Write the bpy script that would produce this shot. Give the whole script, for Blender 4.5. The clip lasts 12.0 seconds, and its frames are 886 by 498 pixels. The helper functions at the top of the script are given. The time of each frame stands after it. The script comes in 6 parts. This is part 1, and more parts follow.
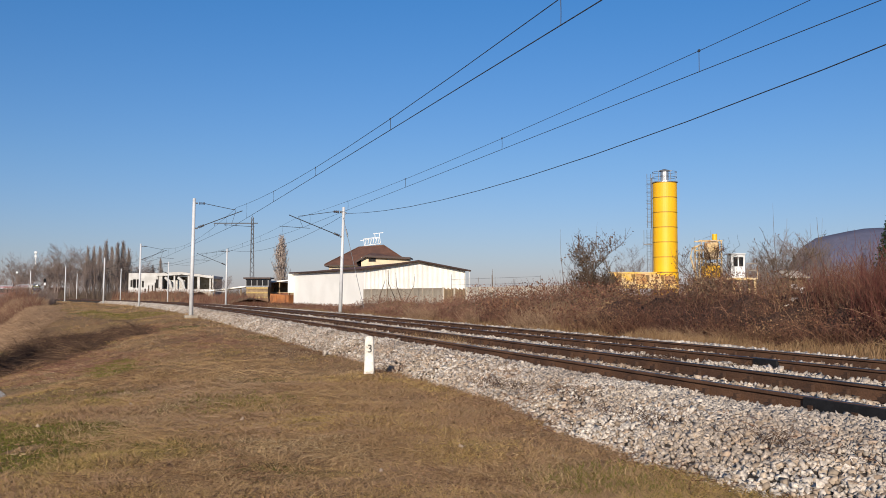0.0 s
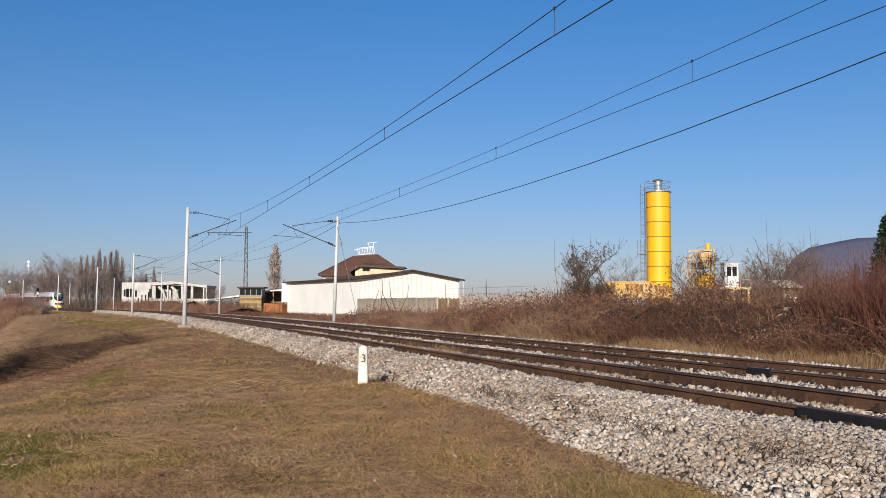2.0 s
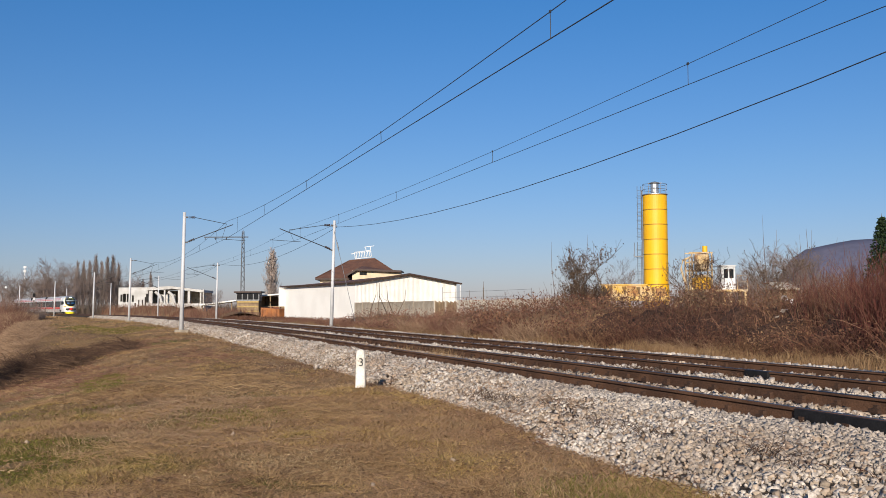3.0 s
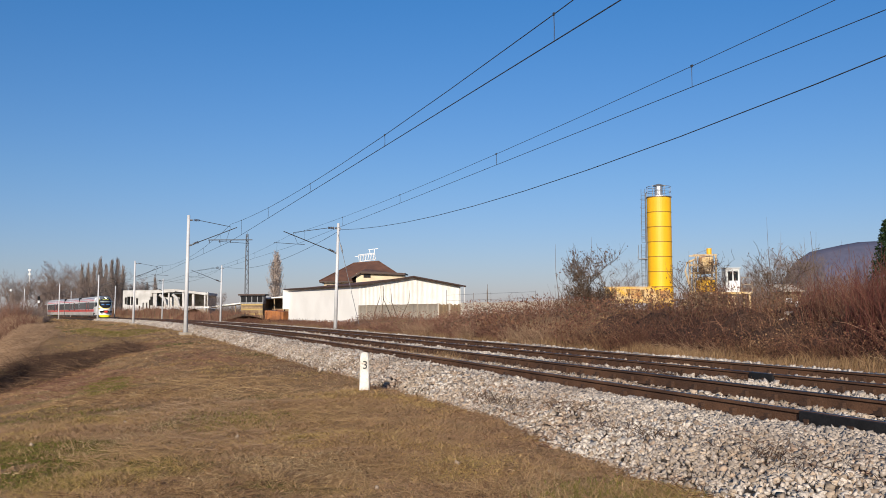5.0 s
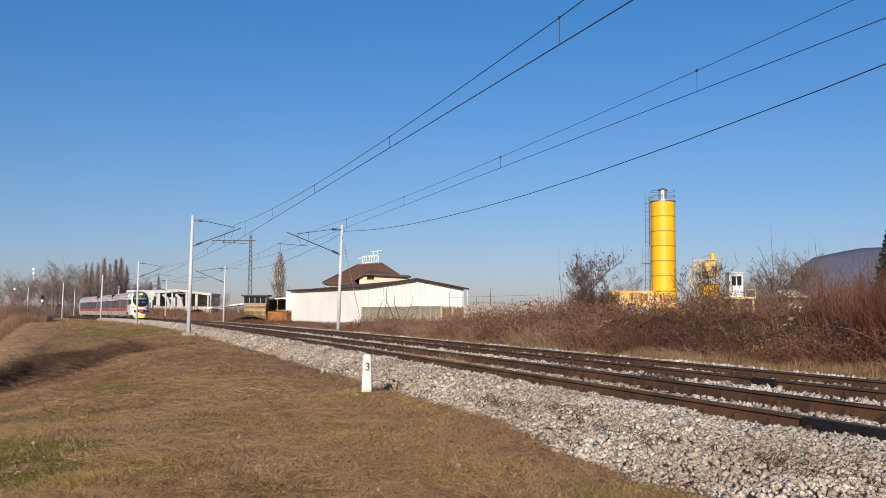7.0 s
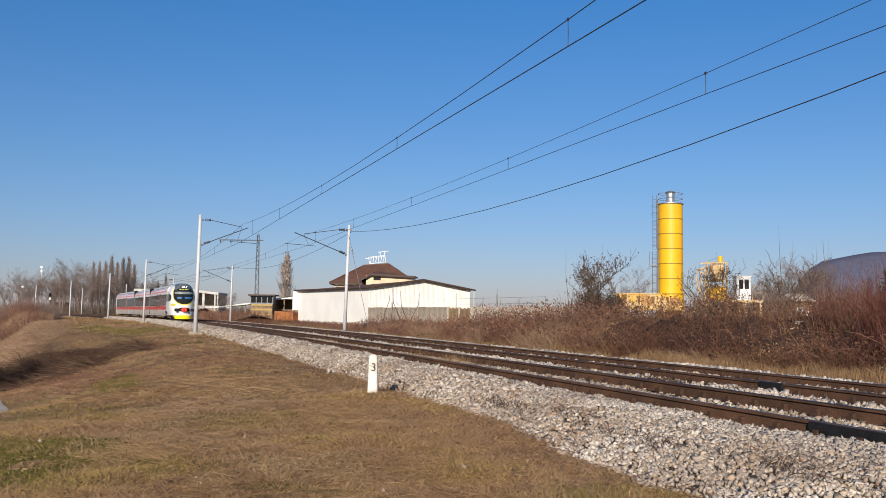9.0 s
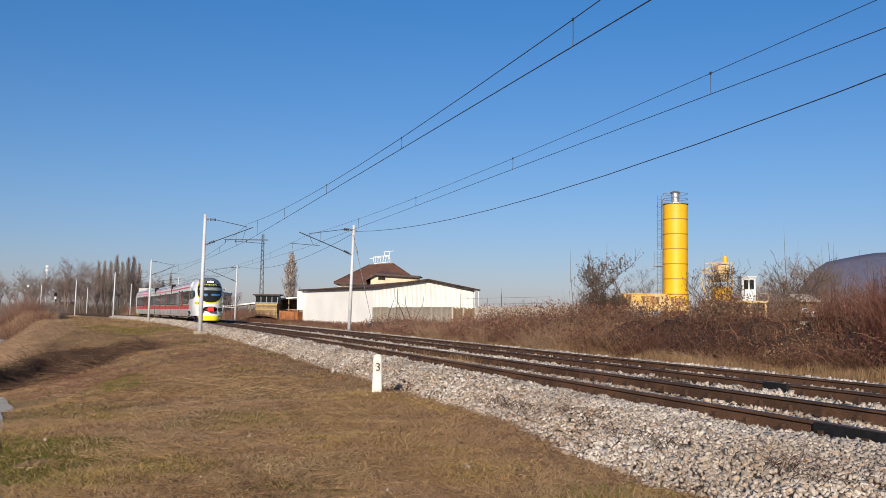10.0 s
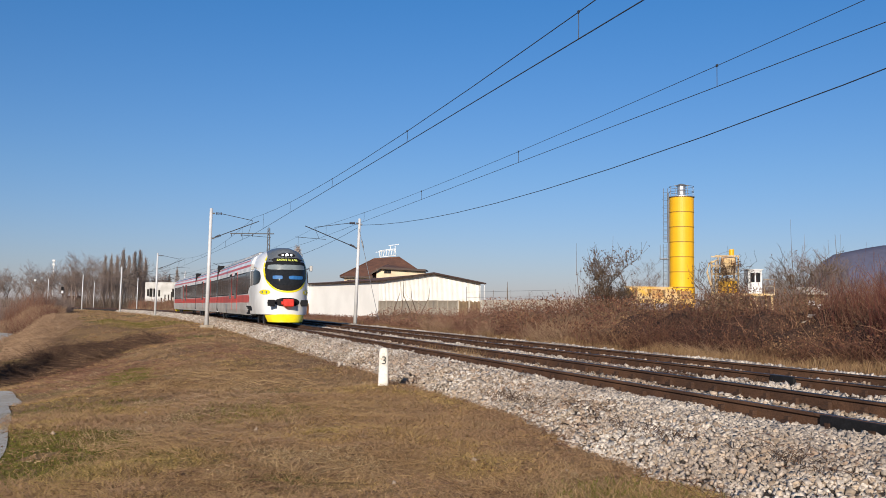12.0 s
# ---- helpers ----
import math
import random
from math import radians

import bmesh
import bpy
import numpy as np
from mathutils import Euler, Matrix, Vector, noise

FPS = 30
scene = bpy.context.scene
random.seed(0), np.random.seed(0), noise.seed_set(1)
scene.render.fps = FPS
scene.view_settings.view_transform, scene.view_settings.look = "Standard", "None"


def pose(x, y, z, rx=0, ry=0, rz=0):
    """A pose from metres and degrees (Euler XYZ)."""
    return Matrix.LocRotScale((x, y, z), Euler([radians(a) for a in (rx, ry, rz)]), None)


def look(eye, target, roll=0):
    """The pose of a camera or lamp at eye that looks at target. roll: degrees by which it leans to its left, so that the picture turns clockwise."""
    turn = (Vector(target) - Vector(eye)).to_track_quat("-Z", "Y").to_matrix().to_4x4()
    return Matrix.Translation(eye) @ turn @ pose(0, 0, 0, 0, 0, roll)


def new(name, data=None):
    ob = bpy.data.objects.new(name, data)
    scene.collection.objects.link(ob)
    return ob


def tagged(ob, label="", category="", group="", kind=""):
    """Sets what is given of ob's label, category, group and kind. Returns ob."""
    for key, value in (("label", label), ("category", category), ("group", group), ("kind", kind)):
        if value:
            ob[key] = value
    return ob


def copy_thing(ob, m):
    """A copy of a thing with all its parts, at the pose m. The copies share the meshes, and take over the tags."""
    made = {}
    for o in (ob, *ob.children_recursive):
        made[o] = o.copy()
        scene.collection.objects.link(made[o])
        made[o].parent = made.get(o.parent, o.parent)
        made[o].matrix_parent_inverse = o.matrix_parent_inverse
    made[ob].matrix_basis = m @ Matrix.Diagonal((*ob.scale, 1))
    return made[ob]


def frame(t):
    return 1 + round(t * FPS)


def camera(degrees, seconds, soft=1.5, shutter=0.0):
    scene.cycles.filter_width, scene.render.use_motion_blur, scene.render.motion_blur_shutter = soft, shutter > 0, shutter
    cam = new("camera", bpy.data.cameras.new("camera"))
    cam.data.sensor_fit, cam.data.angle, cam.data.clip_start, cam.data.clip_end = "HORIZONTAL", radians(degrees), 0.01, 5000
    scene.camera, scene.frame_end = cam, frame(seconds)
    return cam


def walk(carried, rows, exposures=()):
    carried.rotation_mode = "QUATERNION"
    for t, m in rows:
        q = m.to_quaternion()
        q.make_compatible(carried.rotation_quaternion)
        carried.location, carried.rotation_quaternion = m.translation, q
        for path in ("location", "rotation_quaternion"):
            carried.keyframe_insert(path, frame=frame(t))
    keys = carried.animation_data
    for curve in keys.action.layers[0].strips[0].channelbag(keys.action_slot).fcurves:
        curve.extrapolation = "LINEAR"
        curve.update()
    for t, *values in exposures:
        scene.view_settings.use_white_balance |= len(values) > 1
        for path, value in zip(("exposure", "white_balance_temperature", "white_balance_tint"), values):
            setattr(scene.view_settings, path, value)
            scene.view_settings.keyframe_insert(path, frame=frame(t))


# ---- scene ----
cam = camera(50.84, 12.0, soft=0.6)
walk(cam, [
    (0, pose(0, 0, 1.016, 92.837, -0.029, -18.352)),
    (0.5, pose(0, 0, 1.016, 92.994, -0.065, -18.557)),
    (1, pose(0, 0, 1.016, 93.173, -0.101, -18.641)),
    (1.5, pose(0, 0, 1.016, 93.294, -0.102, -18.568)),
    (2, pose(0, 0, 1.016, 93.418, -0.041, -18.722)),
    (2.5, pose(0, 0, 1.016, 93.541, 0.072, -18.916)),
    (3, pose(0, 0, 1.016, 93.636, 0.236, -18.891)),
    (5, pose(0, 0, 1.016, 93.798, 0.269, -18.649)),
    (5.5, pose(0, 0, 1.016, 93.753, 0.066, -18.559)),
    (6, pose(0, 0, 1.016, 93.794, 0.011, -18.554)),
    (6.5, pose(0, 0, 1.016, 93.841, -0.193, -18.525)),
    (7, pose(0, 0, 1.016, 93.947, -0.226, -18.468)),
    (9, pose(0, 0, 1.016, 94.010, -0.686, -18.074)),
    (9.5, pose(0, 0, 1.016, 94.043, -0.836, -17.943)),
    (10, pose(0, 0, 1.016, 94.000, -0.781, -17.799)),
    (10.5, pose(0, 0, 1.016, 93.650, -0.673, -17.731)),
    (11, pose(0, 0, 1.016, 93.587, -0.663, -17.609)),
    (11.5, pose(0, 0, 1.016, 93.596, -0.685, -17.518)),
    (12, pose(0, 0, 1.016, 93.594, -0.689, -17.438)),
])

# ---- light ----
SUN_AZ, SUN_EL = 208.6, 21.0
world = bpy.data.worlds.new("sky")
scene.world = world
world.use_nodes = True
wn = world.node_tree.nodes
sky = wn.new("ShaderNodeTexSky")
sky.sky_type = "NISHITA"
sky.sun_disc = False
sky.sun_elevation, sky.sun_rotation = radians(SUN_EL), radians(SUN_AZ)
sky.air_density, sky.dust_density, sky.ozone_density = 1.0, 0.35, 1.7
wn["Background"].inputs[1].default_value = 0.0665
clear = wn.new("ShaderNodeMix")
clear.data_type, clear.blend_type = "RGBA", "MULTIPLY"
clear.inputs[0].default_value = 1.0
# winter haze near the horizon, deeper blue above
up_dir = wn.new("ShaderNodeTexCoord")
up_z = wn.new("ShaderNodeSeparateXYZ")
haze = wn.new("ShaderNodeValToRGB")
haze.color_ramp.elements.new(0.14)
for spot_at, height, tint in zip(haze.color_ramp.elements, (0.0, 0.14, 0.36), ((0.75, 0.76, 1.17, 1), (0.61, 0.865, 1.27, 1), (0.35, 0.935, 1.51, 1))):
    spot_at.position, spot_at.color = height, tint
world.node_tree.links.new(up_dir.outputs["Generated"], up_z.inputs[0])
world.node_tree.links.new(up_z.outputs[2], haze.inputs[0])
world.node_tree.links.new(haze.outputs[0], clear.inputs[7])
world.node_tree.links.new(sky.outputs[0], clear.inputs[6])
world.node_tree.links.new(clear.outputs[2], wn["Background"].inputs[0])
sun = new("sun", bpy.data.lights.new("sun", "SUN"))
sun.data.energy, sun.data.angle, sun.data.color = 5.3, radians(0.5), (1.0, 0.875, 0.725)
_a, _e = radians(SUN_AZ), radians(SUN_EL)
sun_from = Vector((math.sin(_a) * math.cos(_e), math.cos(_a) * math.cos(_e), math.sin(_e)))
sun.matrix_world = look(sun_from * 100, (0, 0, 0))
scene.view_settings.exposure = 0.15

# ---- the line: curve, levels ----
RAIL1, GAUGE, GAP = 6.481, 1.505, 2.145          # first rail, rail centres, gap between the tracks
NEAR = RAIL1 + GAUGE / 2
FAR = NEAR + GAUGE + GAP
EASE, BEND_R = 114.7, 811.0                      # length of the easing curve, then a bend of this radius to the left
_len = np.arange(0, 520, 1.0)
_turn = np.clip(_len / EASE, 0, 1) / BEND_R
_head = np.cumsum(_turn) - _turn / 2
_side, _ahead = -np.cumsum(np.sin(_head)), np.cumsum(np.cos(_head))


def bend_np(y):
    """Sideways shift of the line, which turns to the left."""
    return np.interp(y, _ahead, _side, left=0.0)


def bend(y):
    return float(bend_np(y))


def heading(y):
    return math.degrees(float(np.interp(y, _ahead, _head, left=0.0)))


def sstep(a, b, x):
    t = np.clip((x - a) / (b - a), 0, 1)
    return t * t * (3 - 2 * t)


def wave(x, y, scale, seed=0.0):
    """Smooth bumps without a pattern that one could see, from -1 to 1."""
    x, y = x / scale + seed, y / scale - seed * 1.7
    return (np.sin(x * 1.3 + 2.1 * np.sin(y * 0.7 + seed)) + np.sin(y * 1.7 + 1.6 * np.sin(x * 0.9 - seed))
            + np.sin((x + y) * 0.83 + 1.2 * np.sin((x - y) * 1.1))) / 3


def road_mid(y):
    return np.interp(y, [-10, 8, 14, 20, 25, 35, 60, 100, 120, 160], [-1.9, -2.6, -3.5, -3.95, -4.6, -7.2, -11.6, -14.8, -16.8, -24.0])


def ground_z(x, y):
    """Height of the grass: level beside the line, falling to the lane on the near side, level yard on the far side."""
    x, y = np.asarray(x, float), np.asarray(y, float)
    u = 4.6 + bend_np(y) - x
    bank = sstep(46, 84, y) * sstep(2.2, 6.0, x - road_mid(y)) * sstep(3.0, 7.0, u)
    fall = (0.35 + 1.75 * sstep(4, 55, y)) * (1 - 0.72 * bank)
    left = -0.55 - fall * sstep(1.5, 11.5, u) + 0.42 * bank
    near = sstep(60, 30, y) * sstep(0.2, 1.5, u) * sstep(1.8, 2.8, np.abs(x - road_mid(y)))
    left = left + near * (0.038 * wave(x, y, 0.42, 6.0) + 0.022 * wave(x, y, 0.19, 2.5))
    left = left + 0.05 * wave(x, y, 1.3, 3.0) * sstep(0.3, 2, u) + 0.10 * wave(x, y, 4.0, 1.0) * sstep(1, 4, u)
    left = left + 0.10 * np.exp(-(((x - 4.22) / 0.6) ** 2 + ((y - 17.0) / 0.7) ** 2))
    v = x - (FAR + 2.3 + bend_np(y))
    right = -0.42 + 0.06 * wave(x, y, 2.5, 5.0) * sstep(0, 2, v) - 0.1 * sstep(2, 9, v)
    return np.where(x > NEAR + bend_np(y), right, left)


def toe_shift(y):
    """How far the foot of the ballast wanders; wider close to the crossing."""
    return 0.30 * wave(y * 0.6, y, 1.9, 4.0) + 0.16 * wave(y, y * 0.4, 0.45, 2.0) - 0.85 * sstep(13, 7, y)


def gz(x, y):
    return float(ground_z(x, y))


# ---- materials ----
def mat(name, colour, rough=0.8, metal=0.0, second=None, scale=8.0, fine=60.0, amount=0.35, bump=0.15, spot=None, islands=0.0, objects=0.0, detail=6.0, bump_dist=0.02):
    """A surface: two colours mixed by broad noise, fine grain in lightness, a bump from the grain."""
    m = bpy.data.materials.new(name)
    m.use_nodes = True
    t = m.node_tree
    n, l = t.nodes, t.links
    b = n["Principled BSDF"]
    b.inputs["Roughness"].default_value, b.inputs["Metallic"].default_value = rough, metal
    if rough >= 0.85:
        b.inputs["Specular IOR Level"].default_value = 0.15
    co = n.new("ShaderNodeTexCoord")
    broad = n.new("ShaderNodeTexNoise")
    broad.inputs["Scale"].default_value, broad.inputs["Detail"].default_value = scale, detail
    grain = n.new("ShaderNodeTexNoise")
    grain.inputs["Scale"].default_value, grain.inputs["Detail"].default_value = fine, 3.0
    for k in (broad, grain):
        l.new(co.outputs["Object"], k.inputs["Vector"])
    ramp = n.new("ShaderNodeMapRange")
    ramp.inputs[1].default_value, ramp.inputs[2].default_value = 0.38, 0.62
    l.new(broad.outputs["Fac"], ramp.inputs[0])
    mix = n.new("ShaderNodeMix")
    mix.data_type = "RGBA"
    mix.inputs[6].default_value = (*colour, 1)
    mix.inputs[7].default_value = (*(second or [c * 0.75 for c in colour]), 1)
    l.new(ramp.outputs[0], mix.inputs[0])
    last = mix.outputs[2]
    if spot:
        sp = n.new("ShaderNodeTexNoise")
        sp.inputs["Scale"].default_value, sp.inputs["Detail"].default_value = spot[1], 5.0
        l.new(co.outputs["Object"], sp.inputs["Vector"])
        sr = n.new("ShaderNodeMapRange")
        sr.inputs[1].default_value, sr.inputs[2].default_value = spot[2], spot[2] + 0.08
        l.new(sp.outputs["Fac"], sr.inputs[0])
        m2 = n.new("ShaderNodeMix")
        m2.data_type = "RGBA"
        l.new(sr.outputs[0], m2.inputs[0])
        l.new(last, m2.inputs[6])
        m2.inputs[7].default_value = (*spot[0], 1)
        last = m2.outputs[2]
    hsv = n.new("ShaderNodeHueSaturation")
    val = n.new("ShaderNodeMapRange")
    val.inputs[1].default_value, val.inputs[2].default_value = 0.25, 0.75
    val.inputs[3].default_value, val.inputs[4].default_value = 1 - amount, 1 + amount
    l.new(grain.outputs["Fac"], val.inputs[0])
    shade = val.outputs[0]
    for share, kind, out in ((islands, "ShaderNodeNewGeometry", "Random Per Island"), (objects, "ShaderNodeObjectInfo", "Random")):
        if share:
            g = n.new(kind)
            r = n.new("ShaderNodeMapRange")
            r.inputs[3].default_value, r.inputs[4].default_value = 1 - share, 1 + share
            l.new(g.outputs[out], r.inputs[0])
            mul = n.new("ShaderNodeMath")
            mul.operation = "MULTIPLY"
            l.new(shade, mul.inputs[0])
            l.new(r.outputs[0], mul.inputs[1])
            shade = mul.outputs[0]
    l.new(shade, hsv.inputs["Value"])
    l.new(last, hsv.inputs["Color"])
    l.new(hsv.outputs[0], b.inputs["Base Color"])
    if bump:
        bp = n.new("ShaderNodeBump")
        bp.inputs["Strength"].default_value, bp.inputs["Distance"].default_value = bump, bump_dist
        l.new(grain.outputs["Fac"], bp.inputs["Height"])
        l.new(bp.outputs[0], b.inputs["Normal"])
    return m


def glow(name, colour, strength):
    m = mat(name, colour, 0.4, bump=0)
    b = m.node_tree.nodes["Principled BSDF"]
    b.inputs["Emission Color"].default_value = (*colour, 1)
    b.inputs["Emission Strength"].default_value = strength
    return m


def blade_mat(name, colours, scale=0.25, single=0.55):
    """Plants: the colour differs from blade to blade and in wide patches."""
    m = bpy.data.materials.new(name)
    m.use_nodes = True
    t = m.node_tree
    n, l = t.nodes, t.links
    b = n["Principled BSDF"]
    b.inputs["Roughness"].default_value = 0.8
    b.inputs["Specular IOR Level"].default_value = 0.15
    g = n.new("ShaderNodeNewGeometry")
    co = n.new("ShaderNodeTexCoord")
    nz = n.new("ShaderNodeTexNoise")
    nz.inputs["Scale"].default_value, nz.inputs["Detail"].default_value = scale, 4
    l.new(co.outputs["Object"], nz.inputs["Vector"])
    a = n.new("ShaderNodeMath")
    a.operation = "MULTIPLY_ADD"
    a.inputs[1].default_value = single
    l.new(g.outputs["Random Per Island"], a.inputs[0])
    s = n.new("ShaderNodeMapRange")
    s.inputs[1].default_value, s.inputs[2].default_value, s.inputs[3].default_value, s.inputs[4].default_value = 0.3, 0.7, 0.0, 1.0 - single
    l.new(nz.outputs["Fac"], s.inputs[0])
    l.new(s.outputs[0], a.inputs[2])
    r = n.new("ShaderNodeValToRGB")
    e = r.color_ramp.elements
    while len(e) < len(colours):
        e.new(0.5)
    for i, c in enumerate(colours):
        e[i].position, e[i].color = i / (len(colours) - 1), (*c, 1)
    l.new(a.outputs[0], r.inputs[0])
    l.new(r.outputs[0], b.inputs["Base Color"])
    return m


# soil and thatch, darkened further so gaps between blades look shaded
STRAW, RED_BROWN, MOSS = (0.25, 0.157, 0.07), (0.155, 0.094, 0.05), (0.10, 0.092, 0.024)
M_ground = mat("shaded_dry_turf", STRAW, 0.95, second=RED_BROWN, scale=0.22, fine=26, amount=0.5, bump=1.0, spot=(MOSS, 0.16, 0.545), bump_dist=0.012)
# the bed's near-black brown paints the shade in gaps between the stones
M_ballast = mat("shaded_ballast_bed", (0.065, 0.052, 0.042), 0.95, second=(0.04, 0.032, 0.026), scale=0.9, fine=16, amount=0.6, bump=1.0, bump_dist=0.08)
M_stone = mat("crushed_stone", (0.50, 0.445, 0.385), 0.9, second=(0.34, 0.285, 0.235), scale=0.6, fine=38, amount=0.42, bump=0.3, islands=0.24)
M_dirtstone = mat("rusty_stone", (0.36, 0.29, 0.22), 0.9, second=(0.26, 0.19, 0.14), scale=1.0, fine=30, amount=0.25, bump=0.3, islands=0.4)
M_road = mat("gravel_lane", (0.42, 0.40, 0.37), 0.95, second=(0.33, 0.30, 0.25), scale=0.5, fine=25, amount=0.4, bump=0.6)
M_rust = mat("rusted_rail", (0.125, 0.066, 0.039), 0.85, second=(0.075, 0.041, 0.027), scale=1.2, fine=60, amount=0.4, bump=0.3)
M_clip = mat("dark_rail_clip", (0.075, 0.042, 0.028), 0.9, second=(0.05, 0.03, 0.022), scale=2, fine=60, amount=0.4)
M_steel = mat("worn_rail_top", (0.085, 0.085, 0.095), 0.5, 0.9, scale=3, fine=80, amount=0.2, bump=0.05)
M_sleeper = mat("weathered_sleeper", (0.15, 0.10, 0.07), 0.9, second=(0.09, 0.065, 0.05), scale=2, fine=40, amount=0.4, bump=0.5, objects=0.2)
M_pole = mat("galvanised_pole", (0.56, 0.565, 0.575), 0.55, 0.0, second=(0.47, 0.475, 0.485), scale=1.5, fine=40, amount=0.1, bump=0.08)
M_wire = mat("dark_wire", (0.05, 0.055, 0.065), 0.6, 0.3, bump=0)
M_insul = mat("brown_insulator", (0.05, 0.035, 0.03), 0.3, bump=0)
M_conc = mat("concrete", (0.42, 0.37, 0.30), 0.9, second=(0.30, 0.255, 0.20), scale=1.2, fine=30, amount=0.25, bump=0.4, spot=((0.20, 0.17, 0.13), 0.8, 0.62))
M_paleconc = mat("pale_concrete_panel", (0.56, 0.51, 0.43), 0.9, second=(0.46, 0.41, 0.34), scale=1.2, fine=30, amount=0.2, bump=0.4, spot=((0.30, 0.26, 0.21), 0.8, 0.62))
M_white = mat("white_plaster", (0.80, 0.79, 0.76), 0.8, second=(0.74, 0.73, 0.70), scale=0.35, fine=12, amount=0.05, bump=0.12)
M_sheet = mat("white_sheet_metal", (0.80, 0.79, 0.75), 0.55, second=(0.72, 0.70, 0.65), scale=0.5, fine=8, amount=0.06, bump=0.05)
M_roofdk = mat("dark_roof_edge", (0.065, 0.036, 0.028), 0.7, second=(0.045, 0.028, 0.023), scale=2, fine=20)
M_tile = mat("brown_roof_tile", (0.125, 0.058, 0.036), 0.75, second=(0.09, 0.043, 0.029), scale=0.8, fine=14, amount=0.35, bump=0.5)
M_cream = mat("cream_render", (0.68, 0.565, 0.40), 0.85, scale=0.6, fine=15, amount=0.06)
M_glassdk = mat("dark_glass", (0.02, 0.022, 0.025), 0.06, bump=0)
M_yellow = mat("yellow_paint", (0.79, 0.44, 0.006), 0.5, second=(0.72, 0.39, 0.008), scale=0.35, fine=10, amount=0.06, bump=0.04, spot=((0.50, 0.25, 0.03), 0.9, 0.68))
M_ochre = mat("faded_yellow_paint", (0.66, 0.40, 0.075), 0.7, second=(0.56, 0.41, 0.22), scale=0.9, fine=12, amount=0.2, bump=0.2, spot=((0.24, 0.10, 0.04), 0.7, 0.56))
M_dusty = mat("dusty_yellow_paint", (0.58, 0.40, 0.17), 0.8, second=(0.50, 0.40, 0.28), scale=0.9, fine=12, amount=0.2, bump=0.2, spot=((0.28, 0.14, 0.06), 0.8, 0.56))
M_galv = mat("galvanised_sheet", (0.62, 0.63, 0.64), 0.35, 0.8, scale=2, fine=30, amount=0.12)
M_greysteel = mat("grey_steel", (0.19, 0.195, 0.205), 0.55, 0.4, scale=2, fine=30)
M_timber = mat("grey_timber", (0.30, 0.22, 0.13), 0.85, second=(0.20, 0.14, 0.09), scale=1.5, fine=20, objects=0.2)
M_orange = mat("orange_rusty_paint", (0.36, 0.14, 0.045), 0.7, second=(0.22, 0.085, 0.035), scale=1.0, fine=18)
M_dark = mat("dark_interior", (0.03, 0.028, 0.026), 0.9)
M_bark = mat("bare_bark", (0.155, 0.115, 0.085), 0.9, second=(0.10, 0.075, 0.06), scale=1.5, fine=20, islands=0.25)
M_barkpop = mat("pale_poplar_bark", (0.27, 0.225, 0.20), 0.9, second=(0.205, 0.17, 0.155), scale=0.5, fine=6, islands=0.3)
M_barklone = mat("light_poplar_bark", (0.46, 0.385, 0.335), 0.9, second=(0.36, 0.30, 0.265), scale=0.5, fine=6, islands=0.3)
M_barkfar = mat("grey_bark", (0.235, 0.18, 0.155), 0.9, second=(0.17, 0.13, 0.115), scale=0.5, fine=6, islands=0.25)
M_twig = blade_mat("red_brown_twigs", [(0.045, 0.02, 0.016), (0.10, 0.043, 0.031), (0.165, 0.085, 0.05), (0.32, 0.21, 0.115)])
M_twigred = blade_mat("red_stems", [(0.07, 0.024, 0.02), (0.125, 0.042, 0.034), (0.16, 0.072, 0.05), (0.26, 0.17, 0.11)])
M_grass = blade_mat("dry_grass_blades", [(0.14, 0.115, 0.03), (0.31, 0.218, 0.07), (0.46, 0.31, 0.122), (0.29, 0.178, 0.092), (0.385, 0.235, 0.14), (0.20, 0.13, 0.068), (0.50, 0.37, 0.215), (0.58, 0.43, 0.25)], 0.55, 0.36)
M_verge = blade_mat("pale_dry_grass", [(0.16, 0.09, 0.048), (0.32, 0.205, 0.105), (0.48, 0.345, 0.185)], 0.3)
M_vergegrass = blade_mat("brown_verge_grass", [(0.10, 0.056, 0.034), (0.18, 0.108, 0.06), (0.25, 0.165, 0.085), (0.40, 0.26, 0.15)], 0.6)
M_tan = blade_mat("tan_stalks", [(0.15, 0.09, 0.06), (0.29, 0.19, 0.12), (0.44, 0.31, 0.20)], 0.5)
M_scrub = blade_mat("pinkish_brown_scrub", [(0.09, 0.046, 0.034), (0.19, 0.098, 0.068), (0.31, 0.18, 0.12)], 0.3)
M_bramble = blade_mat("dead_bramble_stems", [(0.03, 0.019, 0.015), (0.06, 0.036, 0.026), (0.10, 0.06, 0.04), (0.26, 0.17, 0.10)], 0.4)
M_leaf = blade_mat("withered_leaves", [(0.06, 0.04, 0.03), (0.11, 0.07, 0.045), (0.18, 0.12, 0.075)], 0.5)
M_fir = blade_mat("fir_needles", [(0.012, 0.022, 0.012), (0.022, 0.04, 0.018), (0.035, 0.05, 0.022)], 0.5)
# the haze of distance is mixed into this blue-purple hill colour
M_hill = mat("hazed_wooded_hill", (0.105, 0.11, 0.165), 0.95, second=(0.125, 0.122, 0.168), scale=0.006, fine=0.06, amount=0.12, bump=0)
M_tw = mat("train_white", (0.76, 0.77, 0.77), 0.25, scale=0.5, fine=8, amount=0.03, bump=0)
M_tr = mat("train_red", (0.56, 0.045, 0.03), 0.35, scale=0.8, fine=10, amount=0.06, bump=0)
